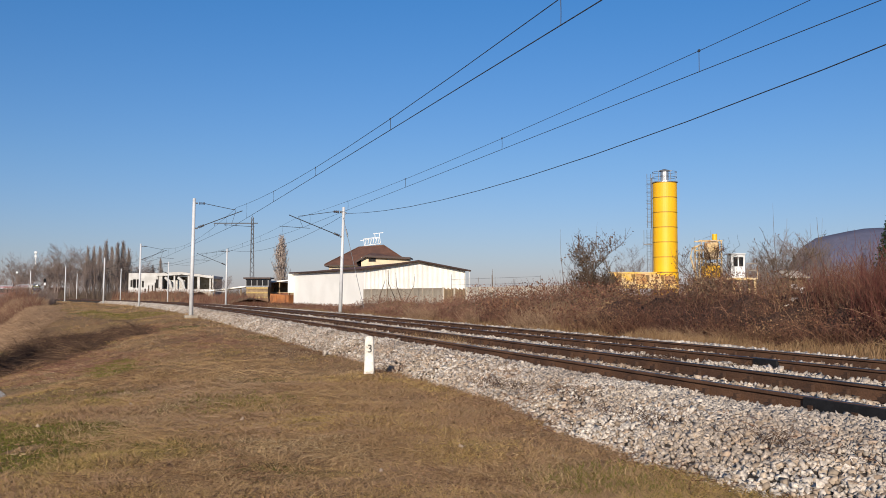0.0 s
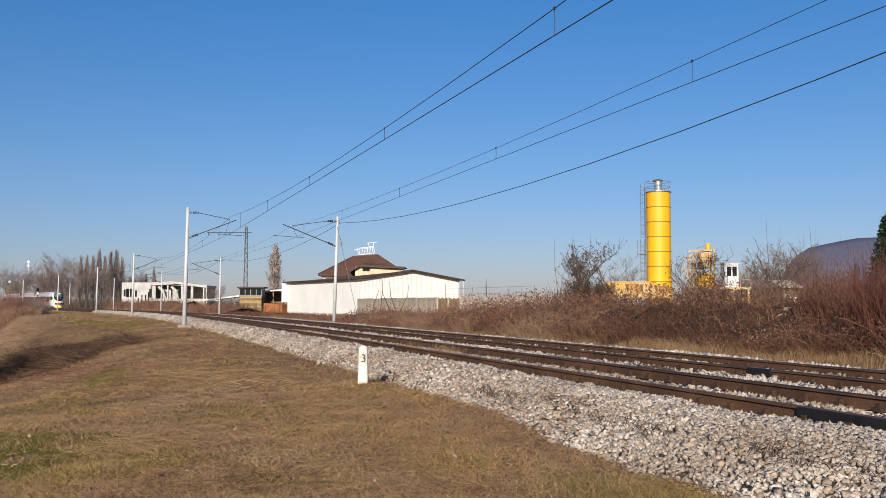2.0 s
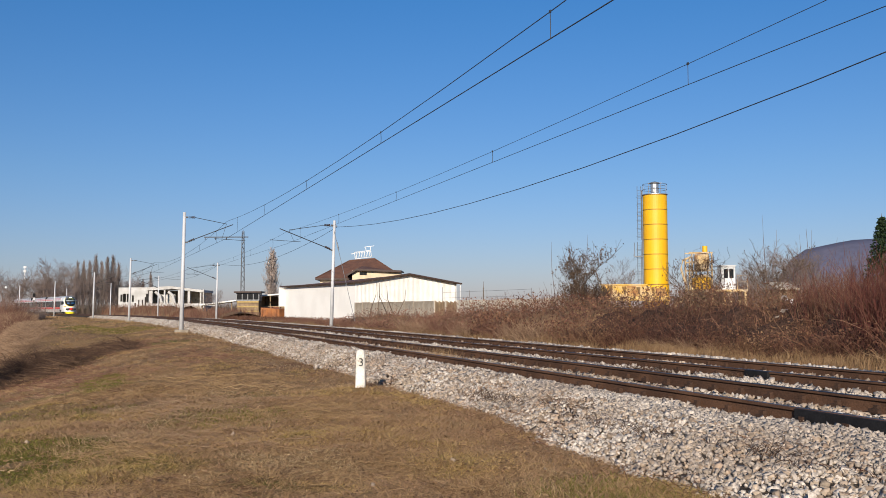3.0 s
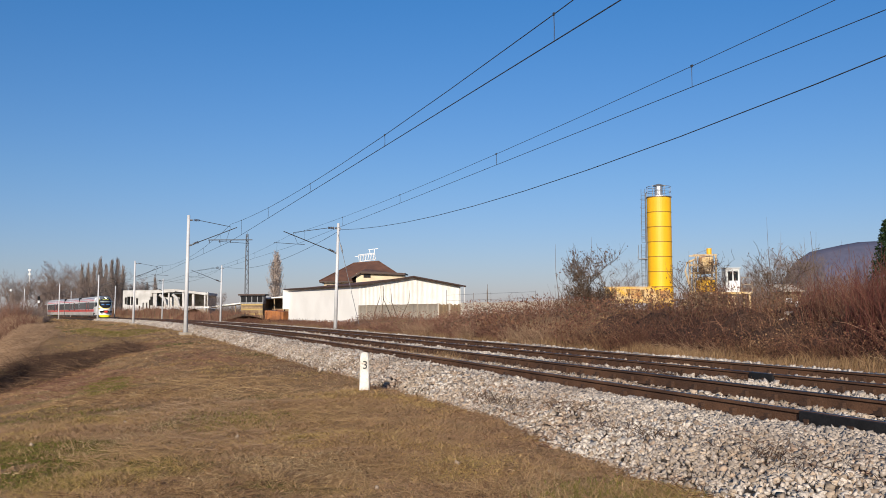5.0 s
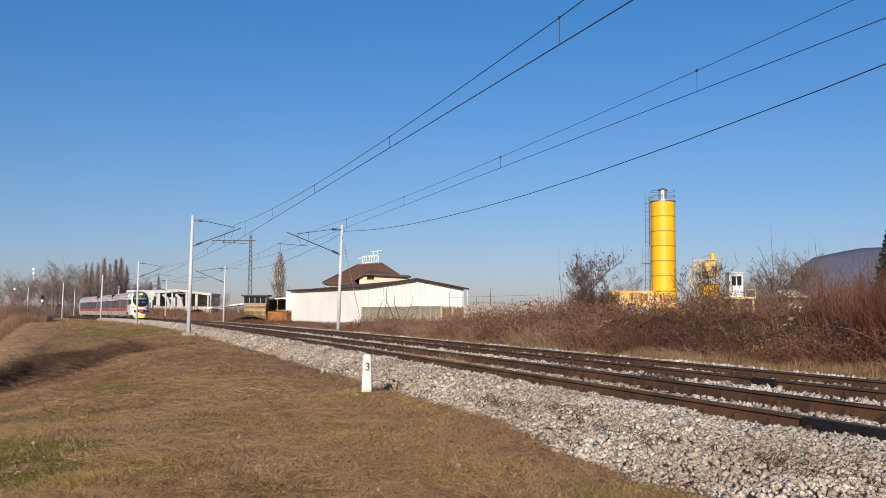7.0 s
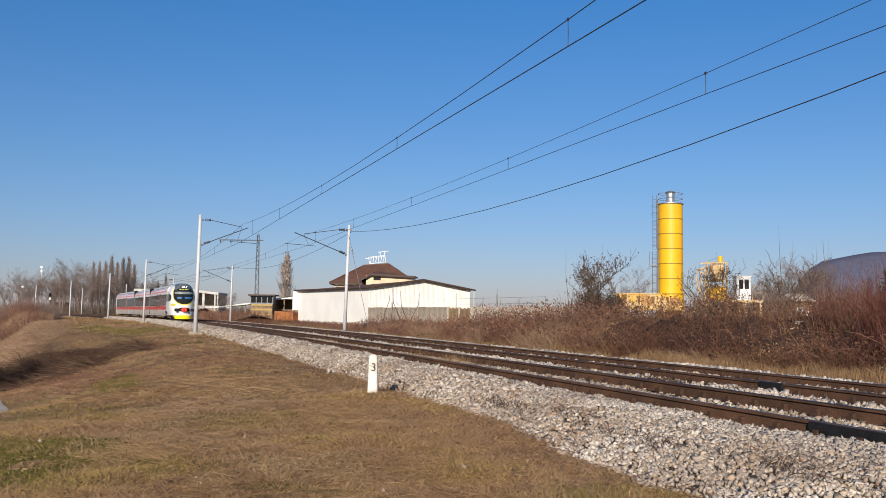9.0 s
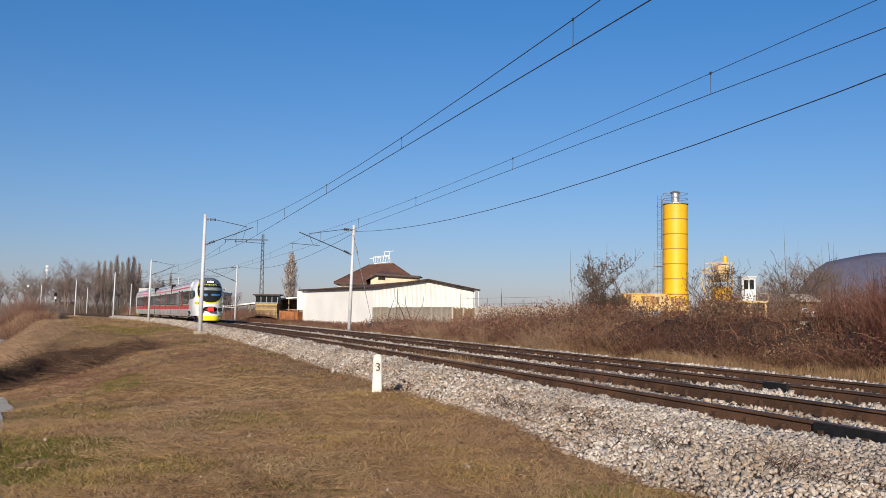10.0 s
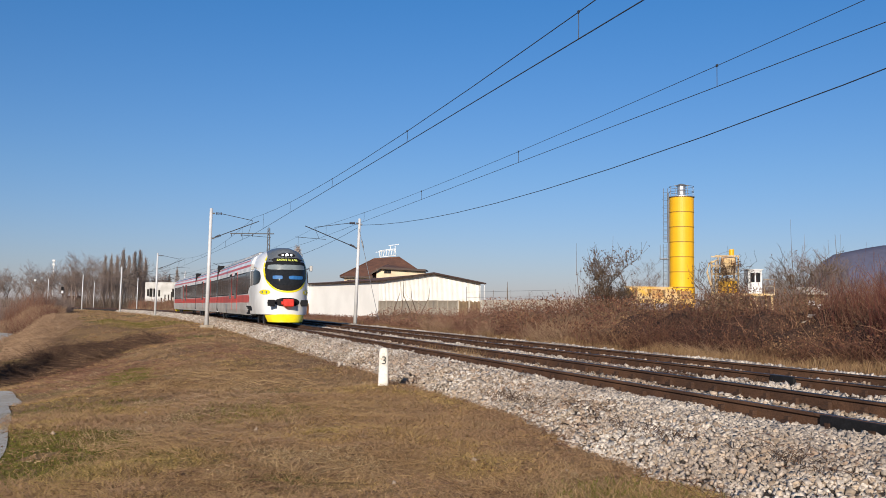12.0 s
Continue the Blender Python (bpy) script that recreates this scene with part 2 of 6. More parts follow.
M_tg = mat("train_grey", (0.45, 0.44, 0.42), 0.45, second=(0.36, 0.33, 0.30), scale=0.8, fine=10, amount=0.08, bump=0)
M_troof = mat("train_roof_grey", (0.50, 0.51, 0.52), 0.5, scale=0.8, fine=10, amount=0.08, bump=0)
M_tdark = mat("train_dark_grey", (0.11, 0.125, 0.145), 0.35, scale=0.8, fine=10, amount=0.05, bump=0)
M_ty = mat("train_yellow", (0.82, 0.68, 0.01), 0.4, scale=0.8, fine=10, amount=0.04, bump=0)
M_visor = mat("pale_sun_blind", (0.20, 0.235, 0.25), 0.4, scale=0.8, fine=10, amount=0.05, bump=0)
M_black = mat("black_rubber", (0.018, 0.018, 0.02), 0.7, bump=0)
M_blue = mat("blue_field_colour", (0.025, 0.15, 0.40), 0.6, bump=0)
M_seam = mat("dark_yellow_seam", (0.30, 0.17, 0.015), 0.6, bump=0)
M_lamp = glow("headlight_glow", (1.0, 0.97, 0.88), 6.0)
M_led = glow("display_letters", (0.75, 0.80, 0.16), 0.5)
M_glasswin = mat("tinted_train_glass", (0.016, 0.012, 0.012), 0.06, scale=0.4, fine=3, amount=0.4, bump=0)
M_moss = blade_mat("green_grass_blades", [(0.07, 0.076, 0.012), (0.12, 0.112, 0.022), (0.23, 0.18, 0.06)], 0.7)
M_litter = blade_mat("leaf_litter", [(0.06, 0.035, 0.022), (0.13, 0.07, 0.04), (0.28, 0.17, 0.085), (0.50, 0.38, 0.22)], 2.0)
for _m in (M_glasswin, M_glassdk, M_black):
    _m.node_tree.nodes["Principled BSDF"].inputs["Specular IOR Level"].default_value = 0.1
M_ink = mat("black_paint", (0.03, 0.03, 0.03), 0.7, bump=0)


# ---- mesh helpers ----
def finish(name, bm, material, smooth=False):
    me = bpy.data.meshes.new(name)
    bm.to_mesh(me)
    bm.free()
    for m in (material if isinstance(material, (list, tuple)) else [material]):
        me.materials.append(m)
    if smooth:
        me.polygons.foreach_set("use_smooth", [True] * len(me.polygons))
    return me


def part(name, bm, material, parent=None, label="", smooth=False):
    """Links a bmesh as one mesh object under a thing or a part."""
    ob = new(name, finish(name, bm, material, smooth))
    if parent:
        ob.parent = parent
    return tagged(ob, label) if label else ob


def thing(name, label, category, group="", kind="", at=(0, 0, 0), rz=0.0):
    ob = new(name)
    ob.matrix_basis = pose(*at, 0, 0, rz)
    return tagged(ob, label, category, group, kind)


def box(bm, x0, x1, y0, y1, z0, z1, bevel=0.0):
    m = Matrix.LocRotScale(((x0 + x1) / 2, (y0 + y1) / 2, (z0 + z1) / 2), None, (abs(x1 - x0), abs(y1 - y0), abs(z1 - z0)))
    r = bmesh.ops.create_cube(bm, size=1.0, matrix=m)
    if bevel:
        es = list({e for v in r["verts"] for e in v.link_edges})
        bmesh.ops.bevel(bm, geom=es, offset=bevel, segments=2, affect="EDGES", profile=0.5)
    return bm


def boxes(*rows, bevel=0.0):
    bm = bmesh.new()
    for r in rows:
        box(bm, *r, bevel=bevel)
    return bm


def tube(bm, pts, radii, sides=8, cap=True):
    """A round bar through the points."""
    if not isinstance(radii, (list, tuple)):
        radii = [radii] * len(pts)
    pts = [Vector(p) for p in pts]
    rings = []
    for i, p in enumerate(pts):
        d = (pts[min(i + 1, len(pts) - 1)] - pts[max(i - 1, 0)]).normalized()
        a = d.cross(Vector((0, 0, 1)) if abs(d.z) < 0.9 else Vector((1, 0, 0))).normalized()
        b = d.cross(a)
        rings.append([bm.verts.new(p + radii[i] * (math.cos(k * math.tau / sides) * a + math.sin(k * math.tau / sides) * b)) for k in range(sides)])
    for r, s in zip(rings, rings[1:]):
        for k in range(sides):
            bm.faces.new((r[k], r[(k + 1) % sides], s[(k + 1) % sides], s[k]))
    if cap:
        bm.faces.new(rings[0][::-1])
        bm.faces.new(rings[-1])
    return bm


def rod(pts, radii, sides=8):
    return tube(bmesh.new(), pts, radii, sides)


def slab(bm, a, b, c, d, thick):
    """A plate with the corners a, b, c, d, and its thickness downwards."""
    top = [bm.verts.new(p) for p in (a, b, c, d)]
    low = [bm.verts.new((p[0], p[1], p[2] - thick)) for p in (a, b, c, d)]
    bm.faces.new(top)
    bm.faces.new(low[::-1])
    for i in range(4):
        bm.faces.new((top[i], low[i], low[(i + 1) % 4], top[(i + 1) % 4]))
    bmesh.ops.recalc_face_normals(bm, faces=bm.faces)
    return bm


def raw(name, verts, faces, material, smooth=False, parent=None):
    me = bpy.data.meshes.new(name)
    verts, faces = np.asarray(verts, np.float32), np.asarray(faces, np.int32)
    k = faces.shape[1]
    me.vertices.add(len(verts))
    me.vertices.foreach_set("co", verts.ravel())
    me.loops.add(faces.size)
    me.loops.foreach_set("vertex_index", faces.ravel())
    me.polygons.add(len(faces))
    me.polygons.foreach_set("loop_start", np.arange(0, faces.size, k, dtype=np.int32))
    me.polygons.foreach_set("loop_total", np.full(len(faces), k, np.int32))
    if smooth:
        me.polygons.foreach_set("use_smooth", np.ones(len(faces), bool))
    me.update(calc_edges=True)
    me.materials.append(material)
    ob = new(name, me)
    if parent:
        ob.parent = parent
    return ob


def grid_mesh(name, X, Y, Z, material, smooth=True):
    h, w = X.shape
    i = np.arange(h * w).reshape(h, w)
    f = np.stack([i[:-1, :-1], i[:-1, 1:], i[1:, 1:], i[1:, :-1]], -1).reshape(-1, 4)
    return raw(name, np.stack([X, Y, Z], -1).reshape(-1, 3), f, material, smooth)


def strokes(paths, radii, sides=3):
    """Many thin stems at once. paths: (n, k, 3); radii: (n, k)."""
    paths = np.asarray(paths, float)
    n, k, _ = paths.shape
    d = np.gradient(paths, axis=1)
    d /= np.linalg.norm(d, axis=-1, keepdims=True) + 1e-9
    ref = np.where(np.abs(d[..., 2:]) < 0.9, np.array([0, 0, 1.0]), np.array([1.0, 0, 0]))
    a = np.cross(d, ref)
    a /= np.linalg.norm(a, axis=-1, keepdims=True) + 1e-9
    b = np.cross(d, a)
    ang = np.arange(sides) * math.tau / sides
    v = paths[:, :, None] + radii[:, :, None, None] * (np.cos(ang)[:, None] * a[:, :, None] + np.sin(ang)[:, None] * b[:, :, None])
    idx = np.arange(n * k * sides).reshape(n, k, sides)
    nx = np.roll(idx, -1, axis=2)
    f = np.stack([idx[:, :-1], nx[:, :-1], nx[:, 1:], idx[:, 1:]], -1).reshape(-1, 4)
    return v.reshape(-1, 3), f


def stones(xy_z, size, seed, flat=0.75):
    """Angular stones at the given places."""
    rng = np.random.default_rng(seed)
    base = np.array([(x, y, z) for z in (-1, 1) for y in (-1, 1) for x in (-1, 1)], float) * 0.72
    tri = np.array([(0, 2, 3), (0, 3, 1), (4, 5, 7), (4, 7, 6), (0, 1, 5), (0, 5, 4), (1, 3, 7), (1, 7, 5), (3, 2, 6), (3, 6, 7), (2, 0, 4), (2, 4, 6)])
    n = len(xy_z)
    v = np.repeat(base[None], n, 0) * rng.uniform(0.32, 1.42, (n, len(base), 3))
    v *= rng.uniform(0.65, 1.3, (n, 1, 3)) * np.array([1, 1, flat])
    q = rng.normal(size=(n, 4))
    q /= np.linalg.norm(q, axis=1, keepdims=True)
    w, x, y, z = q.T
    R = np.stack([np.stack([1 - 2 * (y * y + z * z), 2 * (x * y - z * w), 2 * (x * z + y * w)], -1),
                  np.stack([2 * (x * y + z * w), 1 - 2 * (x * x + z * z), 2 * (y * z - x * w)], -1),
                  np.stack([2 * (x * z - y * w), 2 * (y * z + x * w), 1 - 2 * (x * x + y * y)], -1)], 1)
    v = np.einsum("nij,nkj->nki", R, v) * np.asarray(size)[:, None, None] + np.asarray(xy_z)[:, None]
    f = tri[None] + (np.arange(n) * len(base))[:, None, None]
    return v.reshape(-1, 3), f.reshape(-1, 3)


# ---- ground, ballast, lane ----
def build_ground():
    ys = np.concatenate([[-300, -120, -50, -20], np.arange(-8, 5, 0.5), np.arange(5, 24, 0.11), np.arange(24, 30, 0.25), np.arange(30, 90, 0.8), np.arange(90, 200, 2.5), np.arange(200, 420, 8), [450, 520, 650, 900, 1400, 2200, 4200]])
    xs = np.concatenate([[-4000, -2000, -900, -400, -200, -120], np.arange(-80, -24, 4), np.arange(-24, -10, 1.0), np.arange(-10, -4, 0.3), np.arange(-4, 6, 0.11), np.arange(6, 14, 1.0), np.arange(14, 26, 0.6), np.arange(26, 80, 4), [90, 120, 200, 400, 900, 2000, 4200]])
    X, Y = np.meshgrid(xs, ys)
    tagged(grid_mesh("ground", X, Y, ground_z(X, Y), M_ground), "dry winter grass, straw and moss on uneven earth, darkened as shade between blades", "ground", kind="structure")


PROFILE = [(-2.5, -0.72), (-2.1, -0.53), (-1.55, -0.25), (-1.25, -0.18), (-0.85, -0.165), (-0.6, -0.19), (0, -0.185), (0.6, -0.20), (0.9, -0.22),
           (1.4, -0.25), (1.83, -0.255), (2.3, -0.25), (2.75, -0.235), (3.05, -0.23), (3.65, -0.215), (4.25, -0.225), (4.6, -0.21), (5.1, -0.15), (5.6, -0.18), (6.0, -0.34), (6.5, -0.60)]


def bed_z(x, y):
    """Top of the ballast, x from the middle of the first track."""
    px, pz = np.array(PROFILE).T
    return np.interp(x, px, pz) + 0.02 * wave(x, y, 0.35, 2.0) + 0.02 * wave(x, y, 1.1, 7.0)


def build_ballast():
    ys = np.concatenate([np.arange(-30, 2, 2.0), np.arange(2, 40, 0.25), np.arange(40, 120, 0.8), np.arange(120, 400, 4)])
    xs = np.unique(np.concatenate([np.arange(-2.5, 6.51, 0.16), [p[0] for p in PROFILE]]))
    X, Y = np.meshgrid(xs, ys)
    Z = bed_z(X, Y)
    edge = toe_shift(Y)
    tagged(grid_mesh("shaded_ballast_bed", X + NEAR + bend_np(Y) + np.where(X < -1.6, edge * (-X - 1.6), 0), Y, Z, M_ballast), "ballast bed under two tracks, coloured dark as shade between the stones", "ballast", kind="structure")
    rng = np.random.default_rng(4)

    def scatter(n, x0, x1, y0, y1, r0, r1, power=1.0, keep=None):
        x = rng.uniform(x0, x1, n)
        y = y0 + (y1 - y0) * rng.uniform(0, 1, n) ** power
        if keep is not None:
            k = keep(x, y)
            x, y = x[k], y[k]
        r = rng.uniform(r0, r1, len(x)) * rng.choice([0.8, 1.0, 1.0, 1.25], len(x))
        sx = x + NEAR + bend_np(y) + np.where(x < -1.6, toe_shift(y) * (-x - 1.6), 0)
        return np.stack([sx, y, bed_z(x, y) + r * 0.25], -1), r

    def lay(name, rows, material, label, seed):
        P = np.concatenate([p for p, _ in rows])
        r = np.concatenate([q for _, q in rows])
        v, f = stones(P, r, seed)
        tagged(raw(name, v, f, material), label, "gravel", kind="stuff")

    toe = lambda x, y: rng.uniform(0, 1, len(x)) < np.interp(x, [-2.85, -2.3, -1.8, -1.3], [0.15, 0.4, 0.75, 1.0]) * np.where((x < -1.2) & (y > 10), 0.75 + 0.6 * wave(x, y, 0.7, 3.0), 1.0)
    lay("shoulder_stones", [scatter(30000, -2.85, -0.82, 3, 14, 0.020, 0.038, 1.0, toe), scatter(17000, -2.8, -0.85, 14, 36, 0.030, 0.050, 1.0, toe),
                            scatter(9000, -2.8, -0.85, 36, 80, 0.045, 0.075, 1.0, toe), scatter(5000, -2.6, -0.9, 80, 190, 0.07, 0.11)],
        M_stone, "pale angular crushed stones on the ballast shoulder", 1)
    lay("middle_stones", [scatter(8500, 0.85, 2.85, 4, 40, 0.034, 0.056, 1.2), scatter(3500, 0.9, 2.8, 40, 110, 0.05, 0.085),
                          scatter(8000, 4.5, 6.1, 8, 50, 0.036, 0.06), scatter(4000, 4.5, 6.0, 50, 120, 0.05, 0.08),
                          scatter(1500, -0.65, 0.66, 4, 40, 0.034, 0.05), scatter(900, 3.0, 4.3, 4, 40, 0.034, 0.05)],
        M_stone, "pale angular crushed stones between and beside the tracks", 2)
    lay("rusty_stones", [scatter(6000, -0.66, 0.68, 4, 45, 0.03, 0.05), scatter(5000, 2.98, 4.32, 6, 45, 0.03, 0.05), scatter(7000, -2.75, -1.3, 3, 16, 0.022, 0.04), scatter(9500, -2.75, -1.05, 14, 45, 0.03, 0.052), scatter(5000, -2.7, -0.9, 45, 100, 0.045, 0.075)],
        M_dirtstone, "rust-stained crushed stones between the rails", 3)


def build_lane():
    ys = np.arange(-10, 150, 0.5)
    w = np.linspace(-1.6, 1.6, 9)
    W_, Y = np.meshgrid(w, ys)
    X = road_mid(Y) + W_ * (1 + 0.12 * wave(Y, W_ * 0, 1.5, 2.0))
    Z = ground_z(X, Y) + 0.045 - 0.025 * (np.abs(W_) / 1.6) ** 4
    tagged(grid_mesh("lane", X, Y, Z, M_road), "narrow pale gravel lane with grassy edges", "lane", kind="structure")


RAIL = [(-0.07, -0.172), (-0.07, -0.16), (-0.012, -0.14), (-0.010, -0.045), (-0.036, -0.032), (-0.036, -0.006), (-0.028, 0.0), (0.028, 0.0), (0.036, -0.006), (0.036, -0.032), (0.010, -0.045), (0.012, -0.14), (0.07, -0.16), (0.07, -0.172)]


def build_track(name, mid, top, label):
    line = tagged(new(name), label, "railway track", kind="structure")
    ys = [-30 + 2.0 * i for i in range(37)] + [44 + 4.0 * i for i in range(85)]
    for side in (-1, 1):
        bm = bmesh.new()
        rings = []
        for y in ys:
            rings.append([bm.verts.new((mid + side * GAUGE / 2 + bend(y) + x, y, top + z)) for x, z in RAIL])
        n = len(RAIL)
        heads = (6,) if mid == NEAR and side < 0 else (5, 6, 7)
        for a, b in zip(rings, rings[1:]):
            for k in range(n):
                fc = bm.faces.new((a[k], a[(k + 1) % n], b[(k + 1) % n], b[k]))
                fc.material_index = 1 if k in heads else 0
        bmesh.ops.recalc_face_normals(bm, faces=bm.faces)
        part("rail", bm, [M_rust, M_steel], line)
        bm = bmesh.new()
        for i in range(150):
            y = 0.5 + 0.6 * i
            x = mid + side * GAUGE / 2 + bend(y)
            for s in (-1, 1):
                box(bm, x + s * 0.075, x + s * 0.13, y - 0.07, y + 0.07, top - 0.165, top - 0.115)
                box(bm, x + s * 0.045, x + s * 0.10, y - 0.03, y + 0.03, top - 0.15, top - 0.075)
        tagged(part("rail_clips", bm, M_clip, line), kind="stuff")
    # black plates on two rails take the place of a cast shadow
    for side, y0, y1 in ((-1, 6.1, 7.72),) if mid == NEAR else ((-1, 12.9, 13.4),):
        x = mid + side * GAUGE / 2
        o = part("rail_shadow_plate", boxes((x - 0.075, x - 0.014, y0, y1 + 0.1, top - 0.172, top - 0.006), bevel=0.006), M_black, line, "black plate put on as the shadow across the rail")
    me = finish("sleeper", boxes((-1.25, 1.25, -0.125, 0.125, -0.14, 0), bevel=0.015), M_sleeper)
    for i in range(150):
        y = 0.5 + 0.6 * i
        ob = new("sleeper", me)
        ob.parent = line
        ob.matrix_basis = pose(mid + bend(y), y, top - 0.178, 0, 0, heading(y))


# ---- overhead line ----
def mast(x, y, base, height, arm, reach, label, r0=0.15, r1=0.10, feeder=False, lean=0.0, block=True, cantilever=True):
    """A round pole with its bracket, arm: side of the track (+1 to the right). reach: from the pole to the wire."""
    rz = heading(y)
    m = thing("overhead_line_mast", label, "mast", "masts along the line", at=(x, y, base), rz=rz)
    tip = height * math.tan(radians(lean))
    part("pole", rod([(0, 0, -0.1), (tip * 0.45, 0, height * 0.45), (tip, 0, height)], [r0, (r0 + r1) / 2, r1], 14), M_pole, m, smooth=True)
    if block:
        bm = boxes((-0.42, 0.42, -0.42, 0.42, -0.6, 0.14), bevel=0.04)
        part("foundation", bm, M_conc, m, "weathered concrete foundation block")
    if cantilever:
        zt, zl = height - 0.33, height - 2.05
        x1 = arm * 0.12 + tip
        top = (arm * (reach + 0.35), 0, height - 0.75)
        if arm < 0:
            top = (arm * (reach + 0.55), 0, height - 0.75 + 0.1)
        part("top_tube", rod([(x1 + arm * 0.55, 0, zt), (arm * (reach - 0.1), 0, height - 0.72)], 0.022, 6), M_wire, m)
        part("bracket_tube", rod([(x1, 0, zl), top], 0.032, 6), M_wire, m)
        zr = height - (1.75 if arm > 0 else 1.42)
        part("registration_arm", rod([(arm * (reach - 0.9), 0, zr - (0.1 if arm < 0 else 0.0)), (arm * (reach + 1.2), 0, zr - (0.0 if arm < 0 else 0.1))], 0.018, 6), M_wire, m)
        part("drop_bracket", rod([(arm * (reach - 0.1), 0, height - 0.75), (arm * (reach - 0.4), 0, zr - 0.03)], 0.012, 5), M_wire, m)
        for z, u in ((zt, 0.0), (zl, 0.42)):
            bm = bmesh.new()
            d = Vector((arm, 0, u)).normalized()
            p = Vector((x1, 0, z)) + d * 0.1
            for k in range(5):
                c = p + d * (0.12 + 0.08 * k)
                tube(bm, [c, c + d * 0.045], [0.10 - 0.02 * (k % 2), 0.07], 10)
            part("insulator", bm, M_insul, m, smooth=True)
        for z in (zt, zl):
            part("clamp", rod([(x1 - arm * 0.1, 0, z), (x1 + arm * 0.14, 0, z)], 0.055, 8), M_greysteel, m)
    if feeder:
        part("feeder_bracket", boxes((0, 0.4, -0.04, 0.04, height - 0.42, height - 0.34)), M_greysteel, m)
    return m


NEAR_Y, FAR_Y = [-2.0, 65.5, 125.8, 175.5, 229.9, 278.0], [0.5, 63.0, 118.9, 168.6, 218.0, 268.0]
CONTACT_N, CONTACT_F = 5.90, 5.40
NEAR_OFF = FAR_OFF = 3.02
NEAR_H, FAR_H = 8.1, 7.3


def build_masts():
    for i, y in enumerate(NEAR_Y):
        mast(NEAR - NEAR_OFF + bend(y), y, -0.49, NEAR_H, 1, NEAR_OFF, "pale round overhead line mast with a bracket over the near track", lean=0.8)
    for i, y in enumerate(FAR_Y):
        x = FAR + FAR_OFF + bend(y)
        mast(x, y, -0.49, FAR_H + (0.27 if i == 1 else 0.0), -1, FAR_OFF, "pale round overhead line mast beyond the far track", r0=0.13, r1=0.09, feeder=True, lean=1.6 if i == 1 else 0.8, block=False)


def sagged(y0, y1, z0, z1, sag, y):
    t = (y - y0) / (y1 - y0)
    return z0 + (z1 - z0) * t - 4 * sag * t * (1 - t)


def build_wires():
    sets = [("near", NEAR, NEAR_Y, CONTACT_N, 1.17, 0.9, 0.0115, -0.06, 5.80, 6.87, 0.82), ("far", FAR, FAR_Y, CONTACT_F, 0.8, 0.5, 0.008, -0.1, 5.61, 6.36, 0.46)]
    for name, mid, at, zc, gap, sag, r, zig, first_c, first_m, first_sag in sets:
        w = thing("overhead_wire", "dark contact and carrying wires over the %s track" % name, "wire", "overhead wires")
        ends = [at[0] - 63] + at

        def carrier(a, b, y):
            """Height of the carrying wire, which hangs otherwise at the first mast."""
            return sagged(a, b, first_m if a == at[0] else zc + gap, first_m if b == at[0] else zc + gap, first_sag if at[0] in (a, b) else sag, y)

        def contact(a, b, y):
            return sagged(a, b, first_c if a == at[0] else zc, first_c if b == at[0] else zc, 0.0125, y)

        for k, (a, b) in enumerate(zip(ends, ends[1:])):
            x0, x1 = mid + bend(a) + zig * (-1) ** k, mid + bend(b) - zig * (-1) ** k
            n = 12
            pc, pm = [], []
            for i in range(n + 1):
                y = a + (b - a) * i / n
                x = x0 + (x1 - x0) * i / n
                pc.append((x, y, contact(a, b, y)))
                pm.append((x, y, carrier(a, b, y)))
            part("contact_wire", rod(pc, r * (1.0 if b < 140 else 1.5), 5), M_wire, w)
            part("carrying_wire", rod(pm, r * (0.85 if b < 140 else 1.5), 5), M_wire, w)
            if b < 140:
                m = 6
                for j in range(m):
                    y = a + (b - a) * (j + 0.5) / m
                    x = x0 + (x1 - x0) * (j + 0.5) / m
                    zt = carrier(a, b, y)
                    zl = contact(a, b, y)
                    bm = rod([(x, y, zt + 0.02), (x + 0.02, y + 0.03, (zt + zl) / 2), (x, y, zl - 0.01)], 0.008, 4)
                    box(bm, x - 0.012, x + 0.012, y - 0.03, y + 0.03, zt - 0.02, zt + 0.03)
                    part("dropper", bm, M_wire, w)
    w = thing("feeder_wire", "single dark feeder wire on the far masts", "wire", "overhead wires")
    ends = [FAR_Y[0] - 62] + FAR_Y
    for a, b in zip(ends, ends[1:]):
        za, zb = [6.88 if q == FAR_Y[0] else 6.64 for q in (a, b)]
        xa, xb = [FAR + FAR_OFF + bend(q) + (0.03 if q == FAR_Y[0] else 0.4) for q in (a, b)]
        hang = 1.31 if FAR_Y[0] in (a, b) else 1.08
        p = [(xa + (xb - xa) * i / 12, a + (b - a) * i / 12, sagged(a, b, za, zb, hang, a + (b - a) * i / 12)) for i in range(13)]
        part("wire", rod(p, 0.0135, 5), M_wire, w)
    y = FAR_Y[1]
    x = FAR + FAR_OFF + bend(y)
    g = thing("mast_stay", "thin steel stay from a mast down to the ground", "stay")
    bm = rod([(x + 0.1, y, 6.7), (x + 1.45, y - 1.5, gz(x + 1.4, y - 1.5) - 0.05)], 0.018, 5)
    tube(bm, [(x + 0.32, y - 0.25, 5.55), (x + 0.42, y - 0.36, 5.05)], 0.05, 6)
    part("stay_wire", bm, M_greysteel, g)


